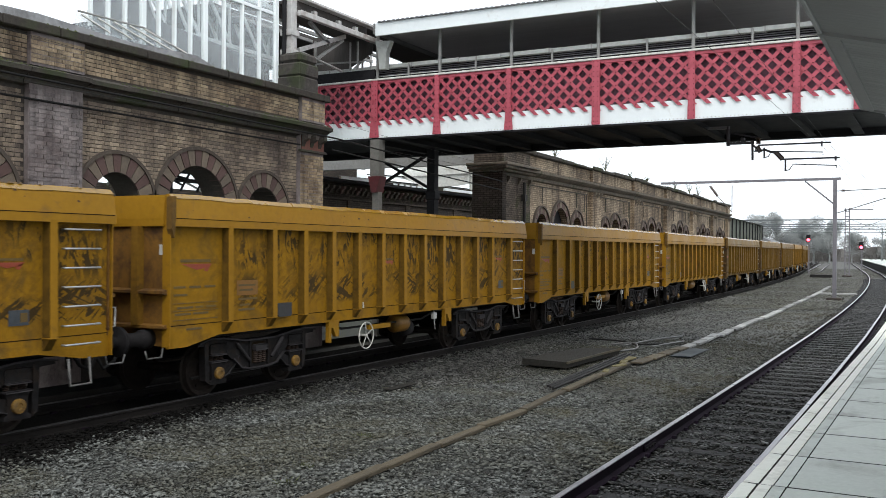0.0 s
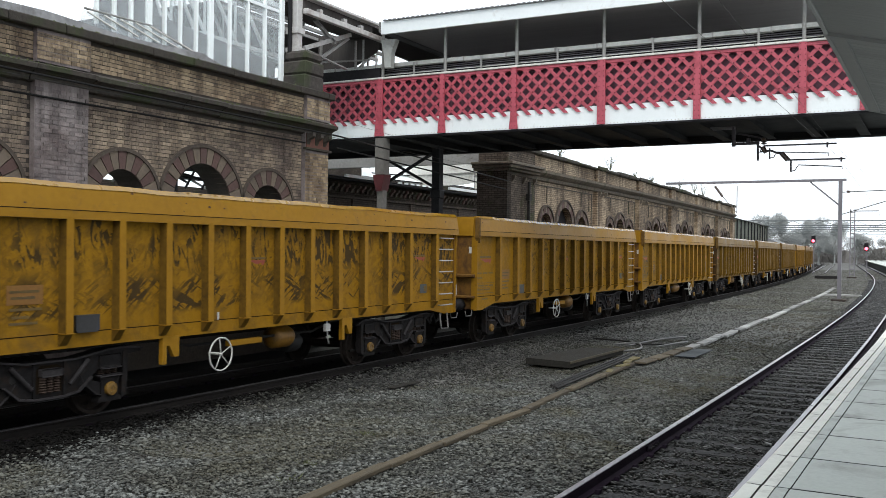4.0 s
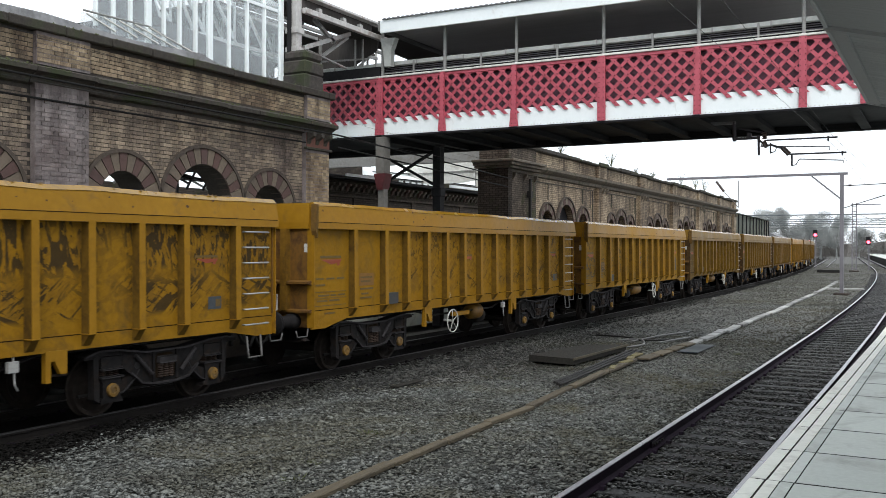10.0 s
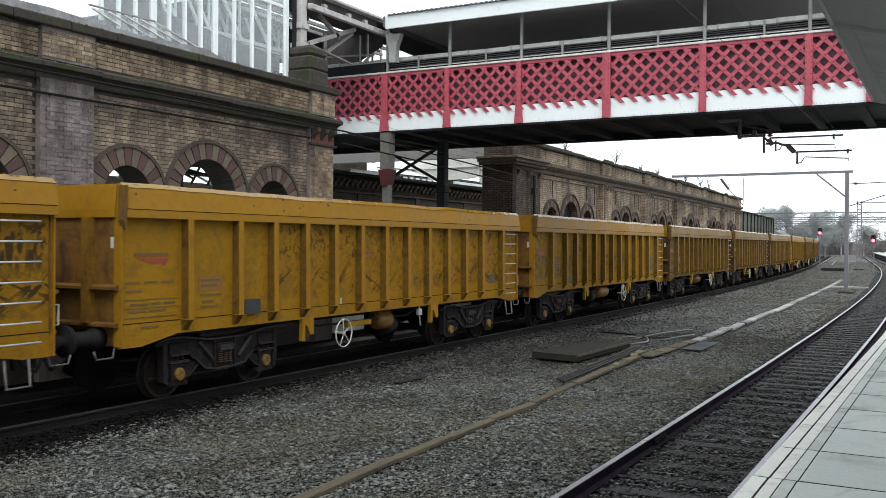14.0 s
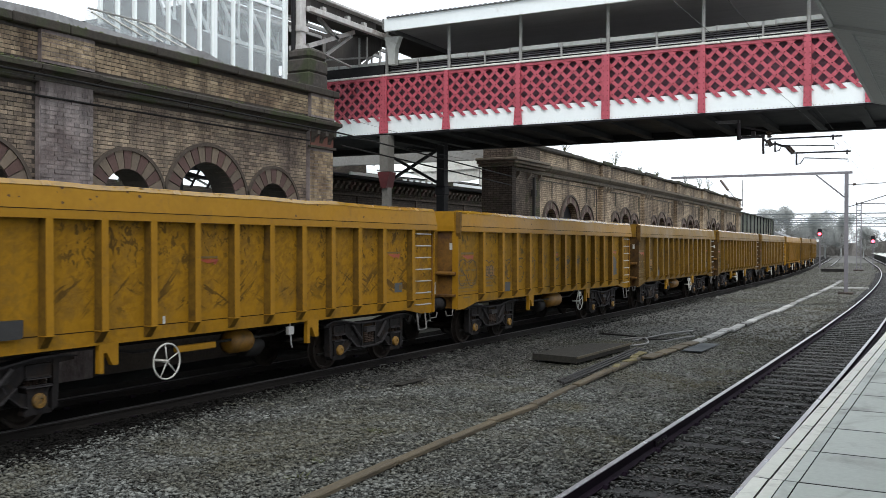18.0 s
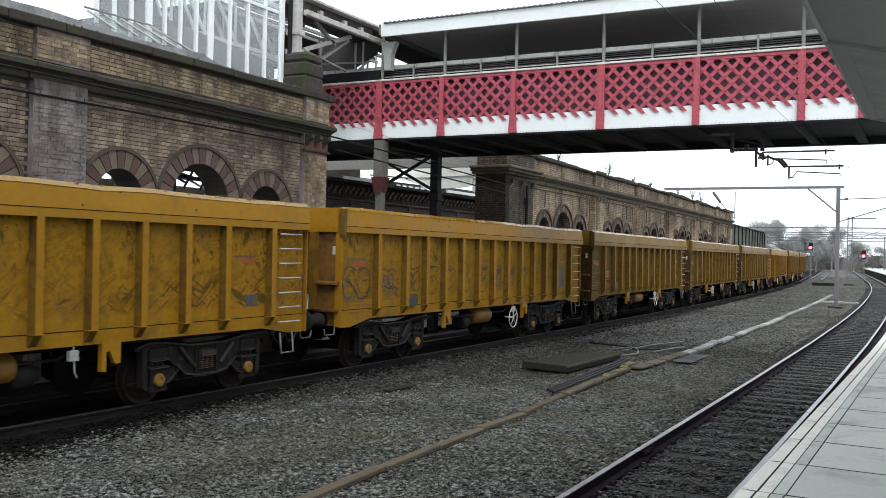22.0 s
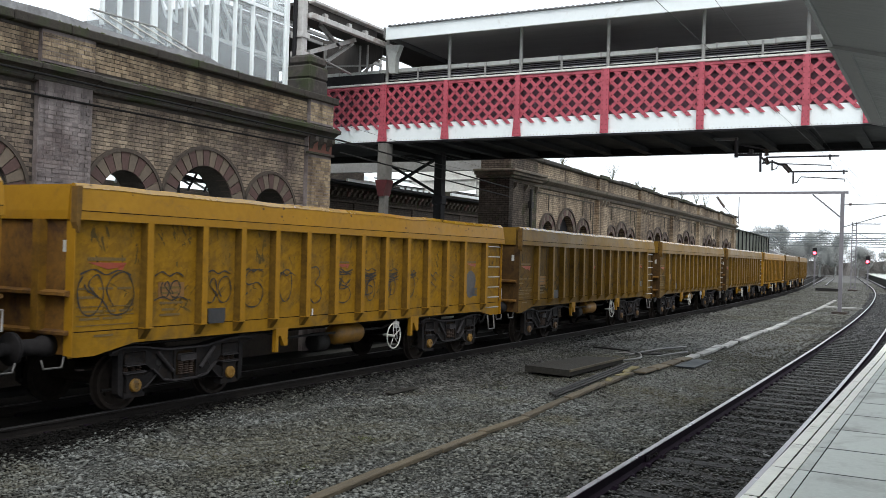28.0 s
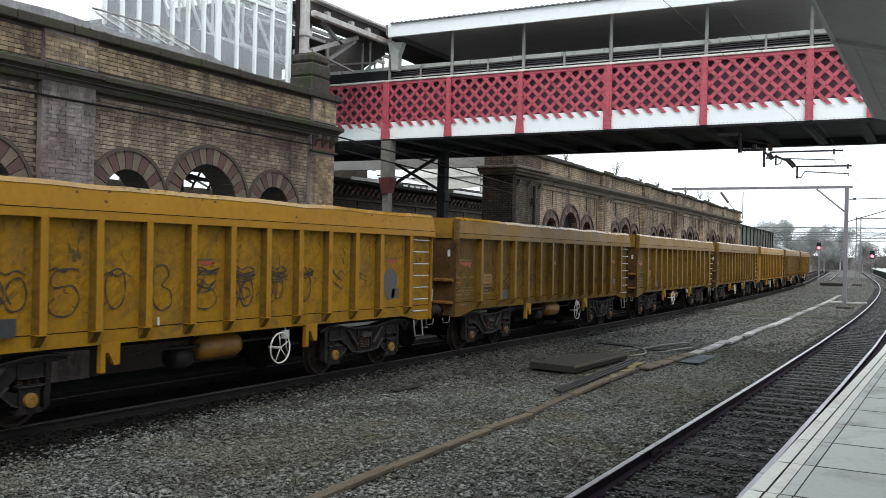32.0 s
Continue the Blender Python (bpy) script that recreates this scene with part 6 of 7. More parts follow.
for i in range(n):
    bank.f += [(3 * i, 3 * i + 3, 3 * i + 4, 3 * i + 1), (3 * i + 1, 3 * i + 4, 3 * i + 5, 3 * i + 2)]
solo("wooded_bank", bank, SCRUB, "low wooded embankment far beyond the station", "embankment", kind="structure")
wood = Solid()
for i in range(190):
    cx, cy = random.uniform(215, 297), random.uniform(-14, 84)
    cr = random.uniform(1.6, 3.4)
    cz = random.uniform(0.2, 0.9) * cr + random.choice((0, 0, 1.2, 2.2, 3.0))
    for j in range(150):
        d = Vector((random.gauss(0, 1), random.gauss(0, 1), random.gauss(0, 1))).normalized() * cr * random.random() ** 0.4
        p = Vector((cx, cy, cz)) + d
        if p.z > -0.2:
            wood.rod(p, p + Vector((random.gauss(0, 0.25), random.gauss(0, 0.25), random.gauss(0.15, 0.25))), 0.055, 3, 0.025)
solo("hedge_line", wood, SCRUB, "far belt of leafless scrub and bushes", "scrub", kind="stuff")
for x, y, w, h in ((190, 26, 9, 5.5),):
    house = thing("far_house", "small distant brick house beyond the tracks", "house", (x, y, -0.2))
    part("wall", Solid().box(0, 0, 0, 7, w, h * 0.62), FAR_BRICK, house)
    part("roof", Solid().prism([(-0.4, h * 0.62), (w + 0.4, h * 0.62), (w / 2, h)], "x", -0.4, 7.4), ROOF, house)
    for i in range(3):
        part("window", Solid().box(-0.05, w * (0.2 + 0.25 * i), h * 0.3, 0.02, w * (0.32 + 0.25 * i), h * 0.48), DARK_PAINT, house)


# ---- things on the ballast ----
slab = thing("trackside_slab", "dark weathered timber platform lying on the ballast", "slab", (0, 0, 0))
part("slab_top", Solid().prism([(19.81, 8.49), (22.6, 8.15), (23.14, 7.22), (19.61, 7.34)], "z", -0.16, -0.02), SLAB, slab)
for x in (20.0, 21.3, 22.6):
    part("bearer", Solid().box(x - 0.07, 7.42, -0.24, x + 0.07, 8.1, -0.161), SLAB, slab, "dark timber bearer")
# Paler strip: the light along the slab's front edge, painted in.
part("slab_edge", Solid().bar((19.6, 7.32, -0.035), (23.15, 7.2, -0.035), 0.03, 0.05), TIMBER, slab, "paler front edge, its light painted on")
boards = thing("board_walk", "line of weathered brown timber boards on the ballast", "boards")
pts = [(5.2, 5.68), (9.6, 5.90), (12.6, 6.05), (14.2, 6.04), (16.5, 6.17), (21.2, 6.42)]
for k, (a, b) in enumerate(zip(pts, pts[1:])):
    n = max(1, round((b[0] - a[0]) / 1.9))
    for i in range(n):
        u, w = i / n, (i + 0.985) / n
        dy, wide_b = random.uniform(-0.03, 0.03), random.uniform(0.13, 0.18)
        board = part("board", Solid().block(0, -wide_b / 2, -0.035, math.hypot(b[0] - a[0], b[1] - a[1]) * (w - u), wide_b / 2, 0.03, 0.012), TIMBER, boards,
                     at=(a[0] + (b[0] - a[0]) * u, a[1] + (b[1] - a[1]) * u + dy, -0.165 + random.uniform(-0.012, 0.018)))
        board.rotation_euler = (random.uniform(-0.05, 0.05), random.uniform(-0.006, 0.006), math.atan2(b[1] - a[1], b[0] - a[0]) + random.uniform(-0.02, 0.02))
for x, y, w, d, turn in ((19.2, 6.25, 0.4, 0.12, 0.2), (20.2, 6.36, 0.45, 0.14, -0.2), (21.0, 6.4, 0.4, 0.16, 0.15), (21.6, 6.52, 0.5, 0.2, -0.1)):
    bit = solo("broken_board", Solid().block(0, 0, -0.02, w, d, 0.02, 0.008), OCHRE_WOOD, "broken piece of ochre timber on the ballast", "board", "broken boards", at=(x, y, -0.13))
    bit.rotation_euler = (0.05, -0.03, turn)
trough = thing("cable_trough", "line of pale concrete cable trough lids, some askew", "cable trough")
LIDS = [Solid().block(0, -0.125, -0.08, w, 0.125, 0.0, 0.014).mesh("trough_lid", CONCRETE) for w in (0.93, 0.96, 0.88)]
OLD_LID = Solid().block(0, -0.15, -0.05, 0.95, 0.15, 0.0, 0.012).mesh("trough_lid", TIMBER)
x, aside = 21.4, 0.0
while x < 76:
    y = 6.38 - 0.26 * max(0, min(1, (x - 20) / 8)) + sway(x)
    if random.random() < 0.3:
        aside = random.uniform(-0.07, 0.07)
    lid = part("trough_lid", random.choice(LIDS) if x > 24.6 else OLD_LID, None, trough, at=(x, y + aside + random.uniform(-0.008, 0.008), -0.115 + random.uniform(-0.02, 0.01)))
    lid.rotation_euler = (random.uniform(-0.02, 0.02), random.uniform(-0.012, 0.012), heading_at(x) + random.uniform(-0.02, 0.02))
    x += random.choice((0.98, 1.0, 1.01, 1.03, 1.12, 1.2))
for i in range(3):
    solo("signal_rod", Solid().rod((16.4 + 0.12 * i, 6.40 + 0.10 * i, -0.12), (22.8, 6.72 + 0.12 * i, -0.10), 0.028, 6), STEEL_DARK, "dark steel rod lying along the boards", "rod", "loose rods")


def hose(pts, r, material, label):
    s = Solid()
    fine = []
    for i in range(len(pts) - 1):
        p0, p1, p2, p3 = (Vector(pts[max(0, min(len(pts) - 1, i + k))]) for k in (-1, 0, 1, 2))
        for j in range(6):
            t = j / 6
            fine.append(0.5 * ((2 * p1) + (p2 - p0) * t + (2 * p0 - 5 * p1 + 4 * p2 - p3) * t * t + (3 * p1 - p0 - 3 * p2 + p3) * t ** 3))
    fine.append(Vector(pts[-1]))
    solo("cable", s.line(fine, r, 6), material, label, "cable", "loose cables", smooth=True)


hose([(25.4, 8.2, -0.17), (25.6, 7.6, -0.12), (24.6, 7.2, -0.15), (23.8, 7.4, -0.16)], 0.028, CABLE_GREY, "pale cable looped on the ballast")
hose([(26.8, 9.3, -0.17), (26.2, 8.1, -0.14), (25.6, 7.5, -0.14), (26.4, 6.8, -0.16)], 0.025, STEEL_DARK, "dark cable lying on the ballast")
hose([(25.1, 7.75, -0.16), (27.0, 7.4, -0.12), (29.0, 7.05, -0.16)], 0.026, CABLE_GREY, "pale cable looped on the ballast")
hose([(25.3, 7.0, -0.16), (26.3, 6.75, -0.14), (27.3, 6.6, -0.16)], 0.026, CABLE_GREY, "pale cable looped on the ballast")
solo("steel_plate", Solid().block(23.5, 5.5, -0.19, 25.6, 6.0, -0.165, 0.008), shade("wet_plate", (0.014, 0.019, 0.023), (0.035, 0.044, 0.05), 0.6, 0.0, spec=0.15, fine=8, bump=0.05),
     "wet grey steel plate on the ballast", "plate")
solo("flat_board", Solid().block(15.0, 9.1, -0.19, 16.0, 9.28, -0.165, 0.01), SLAB, "dark board lying on the ballast", "board")
solo("cable_box", Solid().block(106.4, 9.9, -0.24, 107.3, 12.3, 0.10, 0.03), STEEL_DARK, "dark low trackside cabinet", "cabinet")
solo("concrete_plank", Solid().block(63.6, 4.6, -0.22, 64.0, 6.9, -0.10, 0.02), CONCRETE, "pale concrete plank lying across the foot of the mast", "plank")
for x, y in ((8.6, 6.6), (9.3, 6.9), (11.2, 7.3), (17.2, 7.9), (24.0, 4.6)):
    tuft = Solid()
    for i in range(26):
        a, r = random.uniform(0, 6.28), random.uniform(0.0, 0.14)
        tuft.rod((r * math.cos(a), r * math.sin(a), -0.01), (1.5 * r * math.cos(a), 1.5 * r * math.sin(a), random.uniform(0.015, 0.05)), 0.006, 3, 0.002)
    solo("weed", tuft, GRASS, "low green weed growing in the ballast", "weed", "weeds in the ballast", kind="stuff", at=(x, y, -0.21))


# ---- the ballast train ----
LEN, PITCH_W, HALF = 13.65, 14.80, 1.42
RIBS = [1.29, 2.44] + [3.345 + 0.901 * i for i in range(10)] + [12.63]
AXLES = (1.33, 3.40, 10.25, 12.32)
WR = 0.42


def side_sheet(sign):
    """The pressed side, its foot dropping at both ends."""
    y = sign * (HALF - 0.13)
    outline = [(0, 0.92), (0.42, 0.92), (1.15, 1.06), (LEN - 1.15, 1.06), (LEN - 0.42, 0.94), (LEN, 0.94), (LEN, 2.84), (0, 2.84)]
    return Solid().prism(outline, "y", y, y - sign * 0.03)


def rib(sign):
    """The pressed web of a rib, with a gusset below its foot."""
    y0, y1 = sign * (HALF - 0.13), sign * (HALF - 0.012)
    yb = sign * (HALF + 0.003)
    s = Solid()
    p = [(-0.075, y0, 1.27), (0.075, y0, 1.27), (0.055, yb, 1.27), (-0.055, yb, 1.27), (-0.075, y0, 2.83), (0.075, y0, 2.83), (0.055, y1, 2.83), (-0.055, y1, 2.83)]
    s.add(p, [(3, 2, 1, 0), (4, 5, 6, 7), (0, 1, 5, 4), (1, 2, 6, 5), (2, 3, 7, 6), (3, 0, 4, 7)])
    p = [(-0.075, y0, 1.10), (0.075, y0, 1.10), (0.06, y0 + sign * 0.004, 1.10), (-0.06, y0 + sign * 0.004, 1.10),
         (-0.075, y0, 1.262), (0.075, y0, 1.262), (0.055, yb, 1.262), (-0.055, yb, 1.262)]
    return s.add(p, [(3, 2, 1, 0), (4, 5, 6, 7), (0, 1, 5, 4), (1, 2, 6, 5), (2, 3, 7, 6), (3, 0, 4, 7)])


def rib_face(sign):
    """The painted face plate of a rib and the thin flange across its foot."""
    y1, yb = sign * (HALF - 0.0115), sign * (HALF + 0.0035)
    s = Solid()
    p = [(-0.058, yb, 1.275), (0.058, yb, 1.275), (0.056, yb + sign * 0.012, 1.275), (-0.056, yb + sign * 0.012, 1.275),
         (-0.058, y1, 2.83), (0.058, y1, 2.83), (0.056, y1 + sign * 0.012, 2.83), (-0.056, y1 + sign * 0.012, 2.83)]
    s.add(p, [(3, 2, 1, 0), (4, 5, 6, 7), (0, 1, 5, 4), (1, 2, 6, 5), (2, 3, 7, 6), (3, 0, 4, 7)])
    a, b = sorted((sign * (HALF - 0.13), yb + sign * 0.024))
    return s.box(-0.08, a, 1.2625, 0.08, b, 1.2745)


def top_band(sign):
    """The folded top rail, its upper edge dented and uneven along the wagon."""
    h, s, n = sign * HALF, Solid(), 40
    for i in range(n + 1):
        x = -0.02 + (LEN + 0.04) * i / n
        d = 0.022 * noise.noise((x * 0.9, sign * 3.0, 0.5)) + 0.012 * noise.noise((x * 3.1, sign * 5.0, 1.5))
        e = 0.018 * noise.noise((x * 1.3, sign * 7.0, 2.5))
        prof = [(0.10, 2.80), (0, 2.80), (0, 2.92), (0.006, 2.925), (0.045 + e, 3.205 + d), (0.115 + e, 3.28 + d), (0.17 + e, 3.28 + d), (0.14, 2.80)]
        s.v += [(x, h - sign * u, z) for u, z in prof]
    for i in range(n):
        for j in range(8):
            k = (j + 1) % 8
            s.f.append((i * 8 + j, i * 8 + k, (i + 1) * 8 + k, (i + 1) * 8 + j))
    s.f += [tuple(range(8)), tuple(range(n * 8 + 7, n * 8 - 1, -1))]
    return s


def top_lip(sign):
    """The narrow rolled lip on the top rail's chamfer."""
    s, n = Solid(), 40
    for i in range(n + 1):
        x = -0.018 + (LEN + 0.036) * i / n
        d = 0.022 * noise.noise((x * 0.9, sign * 3.0, 0.5)) + 0.012 * noise.noise((x * 3.1, sign * 5.0, 1.5))
        e = 0.018 * noise.noise((x * 1.3, sign * 7.0, 2.5))
        for u, z in ((0.044, 3.215), (0.040, 3.219), (0.112, 3.288), (0.13, 3.286)):
            s.v.append((x, sign * (HALF - u - e), z + d))
    s.f = [(i * 4 + j, i * 4 + (j + 1) % 4, i * 4 + 4 + (j + 1) % 4, i * 4 + 4 + j) for i in range(n) for j in range(4)] + [(0, 1, 2, 3), (n * 4 + 3, n * 4 + 2, n * 4 + 1, n * 4)]
    return s


def bogie_frame():
    """The cast side frame: axle boxes at both ends, belly hanging between them."""
    return [(-1.52, 0.93), (-1.30, 0.99), (-0.95, 0.98), (-0.40, 0.90), (0.40, 0.90), (0.95, 0.98), (1.30, 0.99), (1.62, 0.95), (1.62, 0.89), (1.20, 0.86),
            (0.92, 0.78), (0.70, 0.60), (0.48, 0.42), (0.22, 0.385), (-0.22, 0.385), (-0.48, 0.42), (-0.70, 0.60), (-0.92, 0.78), (-1.20, 0.86), (-1.52, 0.87)]


MESHES = {}


def cached(key, make, material, smooth=False):
    if key not in MESHES:
        MESHES[key] = make().mesh(key.split(":")[0], material, smooth)
    return MESHES[key]


def wheelset():
    s = Solid().rod((0, -0.98, 0), (0, 0.98, 0), 0.08, 12)
    for k in (-1, 1):
        s.lathe([(0.09, k * 0.66), (0.20, k * 0.665), (0.34, k * 0.70), (0.37, k * 0.675), (0.445, k * 0.68), (0.445, k * 0.70), (WR, k * 0.715), (WR - 0.005, k * 0.81), (0.365, k * 0.81),
                 (0.34, k * 0.75), (0.20, k * 0.80), (0.09, k * 0.80)], 32, "y")
    for k in (-1, 1):
        for i in range(3):
            a = 2.1 * i
            s.rod((0.27 * math.cos(a), k * 0.79, 0.27 * math.sin(a)), (0.27 * math.cos(a), k * 0.71, 0.27 * math.sin(a)), 0.03, 8)
    return s


SHEETS = {"grubby": GRUBBY, "scratched": SCRATCHED, "scuffed": SCUFFED, "dull": DULL}


def crumbs():
    """Crumbs and dried mud left along the near top edge by loading."""
    s, rng = Solid(), random.Random(4)
    for i in range(170):
        x = rng.uniform(0.1, LEN - 0.1)
        if noise.noise((x * 0.6, 4.0, 0.2)) < -0.05 and rng.random() < 0.8:
            continue
        r, y, z = rng.uniform(0.008, 0.028), -HALF + rng.uniform(0.09, 0.15), 3.275
        s.add([(x - 1.6 * r, y, z), (x, y - r, z), (x + 1.4 * r, y, z), (x, y + r, z), (x + 0.3 * r, y, z + r * rng.uniform(0.5, 1.1))], [(0, 1, 4), (1, 2, 4), (2, 3, 4), (3, 0, 4), (3, 2, 1, 0)])
    return s


def wagon(style, label, turned=False):
    w = thing("ballast_wagon", label, "wagon", group="wagons of the ballast train")
    sheet = SHEETS[style]
    grimy = style == "dull"
    for sg, nm in ((-1, "near"), (1, "far")):
        s = part("side_sheet", cached("side_sheet:%s%s" % (style, nm), lambda: side_sheet(sg), sheet), None, w)
        for x in RIBS:
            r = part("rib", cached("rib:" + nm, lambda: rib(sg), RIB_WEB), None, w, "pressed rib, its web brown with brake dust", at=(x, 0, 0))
            part("rib_face", cached("rib_face:%s%s" % (nm, grimy), lambda: rib_face(sg), YELLOW_DIRTY if grimy else YELLOW), None, r, "yellow face plate")
        t = part("top_rail", cached("top_rail:%s%s" % (nm, grimy), lambda: top_band(sg), YELLOW_DIRTY if grimy else YELLOW_TOP), None, w, "dented yellow top rail")
        part("top_lip", cached("top_lip:" + nm, lambda: top_lip(sg), TOP_LIP), None, t, "wet rolled lip of the top rail")
        part("top_rail_crease", cached("crease:" + nm, lambda: Solid().box(0, sg * HALF - 0.0015, 2.914, LEN, sg * HALF + 0.0015, 2.926), GROOVE), None, t)
        part("sill_crease", cached("sill:" + nm, lambda: Solid().box(0.02, sg * (HALF - 0.13) - 0.0015, 1.258, LEN - 0.02, sg * (HALF - 0.13) + 0.0015, 1.272), GROOVE), None, s)
    # chips along the top edge
    for i in range(26):
        x, z, r = random.uniform(0.1, LEN - 0.2), 2.96 + 0.26 * random.random() ** 0.6, random.uniform(0.007, 0.026)
        y = -HALF + 0.006 + (z - 2.925) * 0.149
        ang = [k * 1.05 + random.uniform(-0.3, 0.3) for k in range(6)]
        part("rust_chip", Solid().add([(x + 1.5 * r * math.cos(a) * random.uniform(0.6, 1.2), y - 0.006 + 0.149 * r * math.sin(a), z + r * math.sin(a)) for a in ang], [tuple(range(6))]), RUST, w)
    tagged(part("spilt_stone", cached("crumbs:", crumbs, CRUMB), None, w, "crumbs of stone along the top edge"), kind="stuff")
    for ex, sg in ((0.0, -1), (LEN, 1)):
        part("end_sheet", cached("end_sheet:%d%s" % (sg, grimy), lambda: Solid().box(ex, -HALF + 0.1, 1.30, ex - sg * 0.03, HALF - 0.1, 2.84), GRIMY_END if grimy else END_SHEET), None, w, "rust-stained yellow end")
        part("end_top_rail", cached("end_top:%d%s" % (sg, grimy), lambda: Solid().prism([(ex + sg * 0.05, 2.80), (ex + sg * 0.05, 2.92), (ex + sg * 0.02, 3.28), (ex - sg * 0.10, 3.28), (ex - sg * 0.06, 2.80)], "y", -HALF + 0.17, HALF - 0.17), YELLOW_DIRTY if grimy else YELLOW_TOP), None, w)
        for y in (-0.72, 0.72):
            part("end_post", cached("end_post:%d%s" % (sg, grimy), lambda: Solid().box(ex, -0.07, 1.28, ex + sg * 0.13, 0.07, 2.80), GRIMY_END if grimy else END_POST), None, w, at=(0, y, 0))
        part("end_ledge", cached("end_ledge:%d" % sg, lambda: Solid().prism([(ex, 1.84), (ex + sg * 0.12, 1.81), (ex + sg * 0.12, 1.77), (ex, 1.74)], "y", -HALF + 0.12, HALF - 0.12), END_SHEET), None, w)
        for y in (-HALF + 0.14, HALF - 0.14):
            part("corner_plate", cached("corner_plate:%d%s" % (sg, grimy), lambda: Solid().box(ex, -0.08, 0.95, ex + sg * 0.02, 0.08, 3.2), GRIMY_END if grimy else YELLOW), None, w, at=(0, y, 0))
        part("end_skirt", cached("end_skirt:%d" % sg, lambda: Solid().prism([(ex, 1.30), (ex + sg * 0.09, 1.275), (ex + sg * 0.09, 1.235), (ex - sg * 0.03, 1.235)], "y", -HALF + 0.12, HALF - 0.12), END_SHEET), None, w)
        if sg < 0:
            part("corner_gusset", cached("corner_gusset:", lambda: Solid().prism([(-0.05, 3.25), (0.035, 3.26), (0.03, 2.9), (0.0, 2.62), (-0.05, 2.76)], "y", -HALF - 0.004, -HALF + 0.11), GUSSET), None, w, "rusty gusset at the top corner")
        part("headstock", cached("headstock:%d" % sg, lambda: Solid().box(ex - sg * 0.05, -HALF + 0.14, 0.95, ex - sg * 0.25, HALF - 0.14, 1.30), END_SHEET), None, w)
        for y in (-0.86, 0.86):
            b = part("buffer", cached("buffer:%d" % sg, lambda: Solid().lathe([(0.15, ex - sg * 0.05), (0.15, ex + sg * 0.12), (0.115, ex + sg * 0.13), (0.115, ex + sg * 0.38), (0.09, ex + sg * 0.4), (0.09, ex + sg * 0.53), (0.22, ex + sg * 0.54), (0.23, ex + sg * 0.56), (0.2, ex + sg * 0.575)],
                                                                                     16, "x"), BUFFER, True), None, w, "black sprung buffer", at=(0, y, 1.06))
        part("coupling", cached("coupling:%d" % sg, lambda: Solid().bar((ex - sg * 0.1, 0, 1.0), (ex + sg * 0.45, 0, 0.98), 0.1, 0.14).rod((ex + sg * 0.4, 0, 1.05), (ex + sg * 0.42, 0, 0.62), 0.05, 8), STEEL_DARK), None, w)
        part("hose", cached("hose:%d" % sg, lambda: Solid().line([(ex + sg * 0.05, -0.42, 1.0), (ex + sg * 0.25, -0.43, 0.72), (ex + sg * 0.45, -0.42, 0.62), (ex + sg * 0.56, -0.41, 0.8)], 0.03, 7), STEEL_DARK, True), None, w)
        part("shunter_handle", cached("shunter:%d" % sg, lambda: Solid().line([(ex + sg * 0.02, -1.22, 0.94), (ex + sg * 0.05, -1.22, 0.80), (ex + sg * 0.34, -1.22, 0.80), (ex + sg * 0.38, -1.22, 0.92)], 0.014, 6), GRIMY_BARE, True), None, w, "bare steel grab handle")
    part("floor", cached("floor:", lambda: Solid().box(0.1, -1.28, 1.28, LEN - 0.1, 1.28, 1.38), UNDER), None, w)
    part("ballast_load", cached("load:", lambda: Solid().box(0.1, -1.26, 1.385, LEN - 0.1, 1.26, 2.7), BED), None, w, "load of grey stone")
    part("solebar", cached("solebar:", lambda: Solid().box(0.3, -0.62, 0.92, LEN - 0.3, -0.42, 1.28).box(0.3, 0.42, 0.92, LEN - 0.3, 0.62, 1.28), UNDER), None, w)
    # bogies and wheels
    for bx in (2.365, 11.285):
        b = part("bogie", cached("bogie:", lambda: Solid().box(-0.3, -1.0, 0.52, 0.3, 1.0, 0.80).rod((0, 0, 0.75), (0, 0, 1.0), 0.25, 16), BOGIE), None, w, "grimy grey cast bogie", at=(bx, 0, 0))
        for sg, nm in ((-1, "near"), (1, "far")):
            f = part("side_frame", cached("side_frame:" + nm, lambda: Solid().prism(bogie_frame(), "y", sg * 0.98, sg * 1.12),
                                                  BOGIE), None, b)
            part("frame_lip", cached("frame_lip:" + nm, lambda: Solid().prism([(-1.52, 0.93), (-1.30, 0.99), (-0.95, 0.98), (-0.40, 0.90), (0.40, 0.90), (0.95, 0.98), (1.30, 0.99), (1.62, 0.95), (1.62, 0.93), (1.30, 0.965), (0.95, 0.955), (0.40, 0.875), (-0.40, 0.875), (-0.95, 0.955), (-1.30, 0.965), (-1.52, 0.905)], "y", sg * 0.94, sg * 1.18).prism([(-0.70, 0.60), (-0.48, 0.42), (-0.22, 0.385), (0.22, 0.385), (0.48, 0.42), (0.70, 0.60), (0.69, 0.62), (0.47, 0.445), (0.21, 0.41), (-0.21, 0.41), (-0.47, 0.445), (-0.69, 0.62)], "y", sg * 0.96, sg * 1.17), FRAME_LIP), None, f, "worn lighter edge of the frame")
            part("bolster_window", cached("window:" + nm, lambda: Solid().prism([(-0.21, 0.47), (0.21, 0.47), (0.21, 0.78), (0.13, 0.84), (-0.13, 0.84), (-0.21, 0.78)], "y", sg * 1.1, sg * 1.1225), GROOVE), None, f, "dark opening in the frame")
            part("bolster_end", cached("bolster_end:" + nm, lambda: Solid().block(-0.17, sg * 1.10, 0.69, 0.17, sg * 1.19, 0.80, 0.015), FRAME_LIP), None, b, "worn end of the cross bolster")
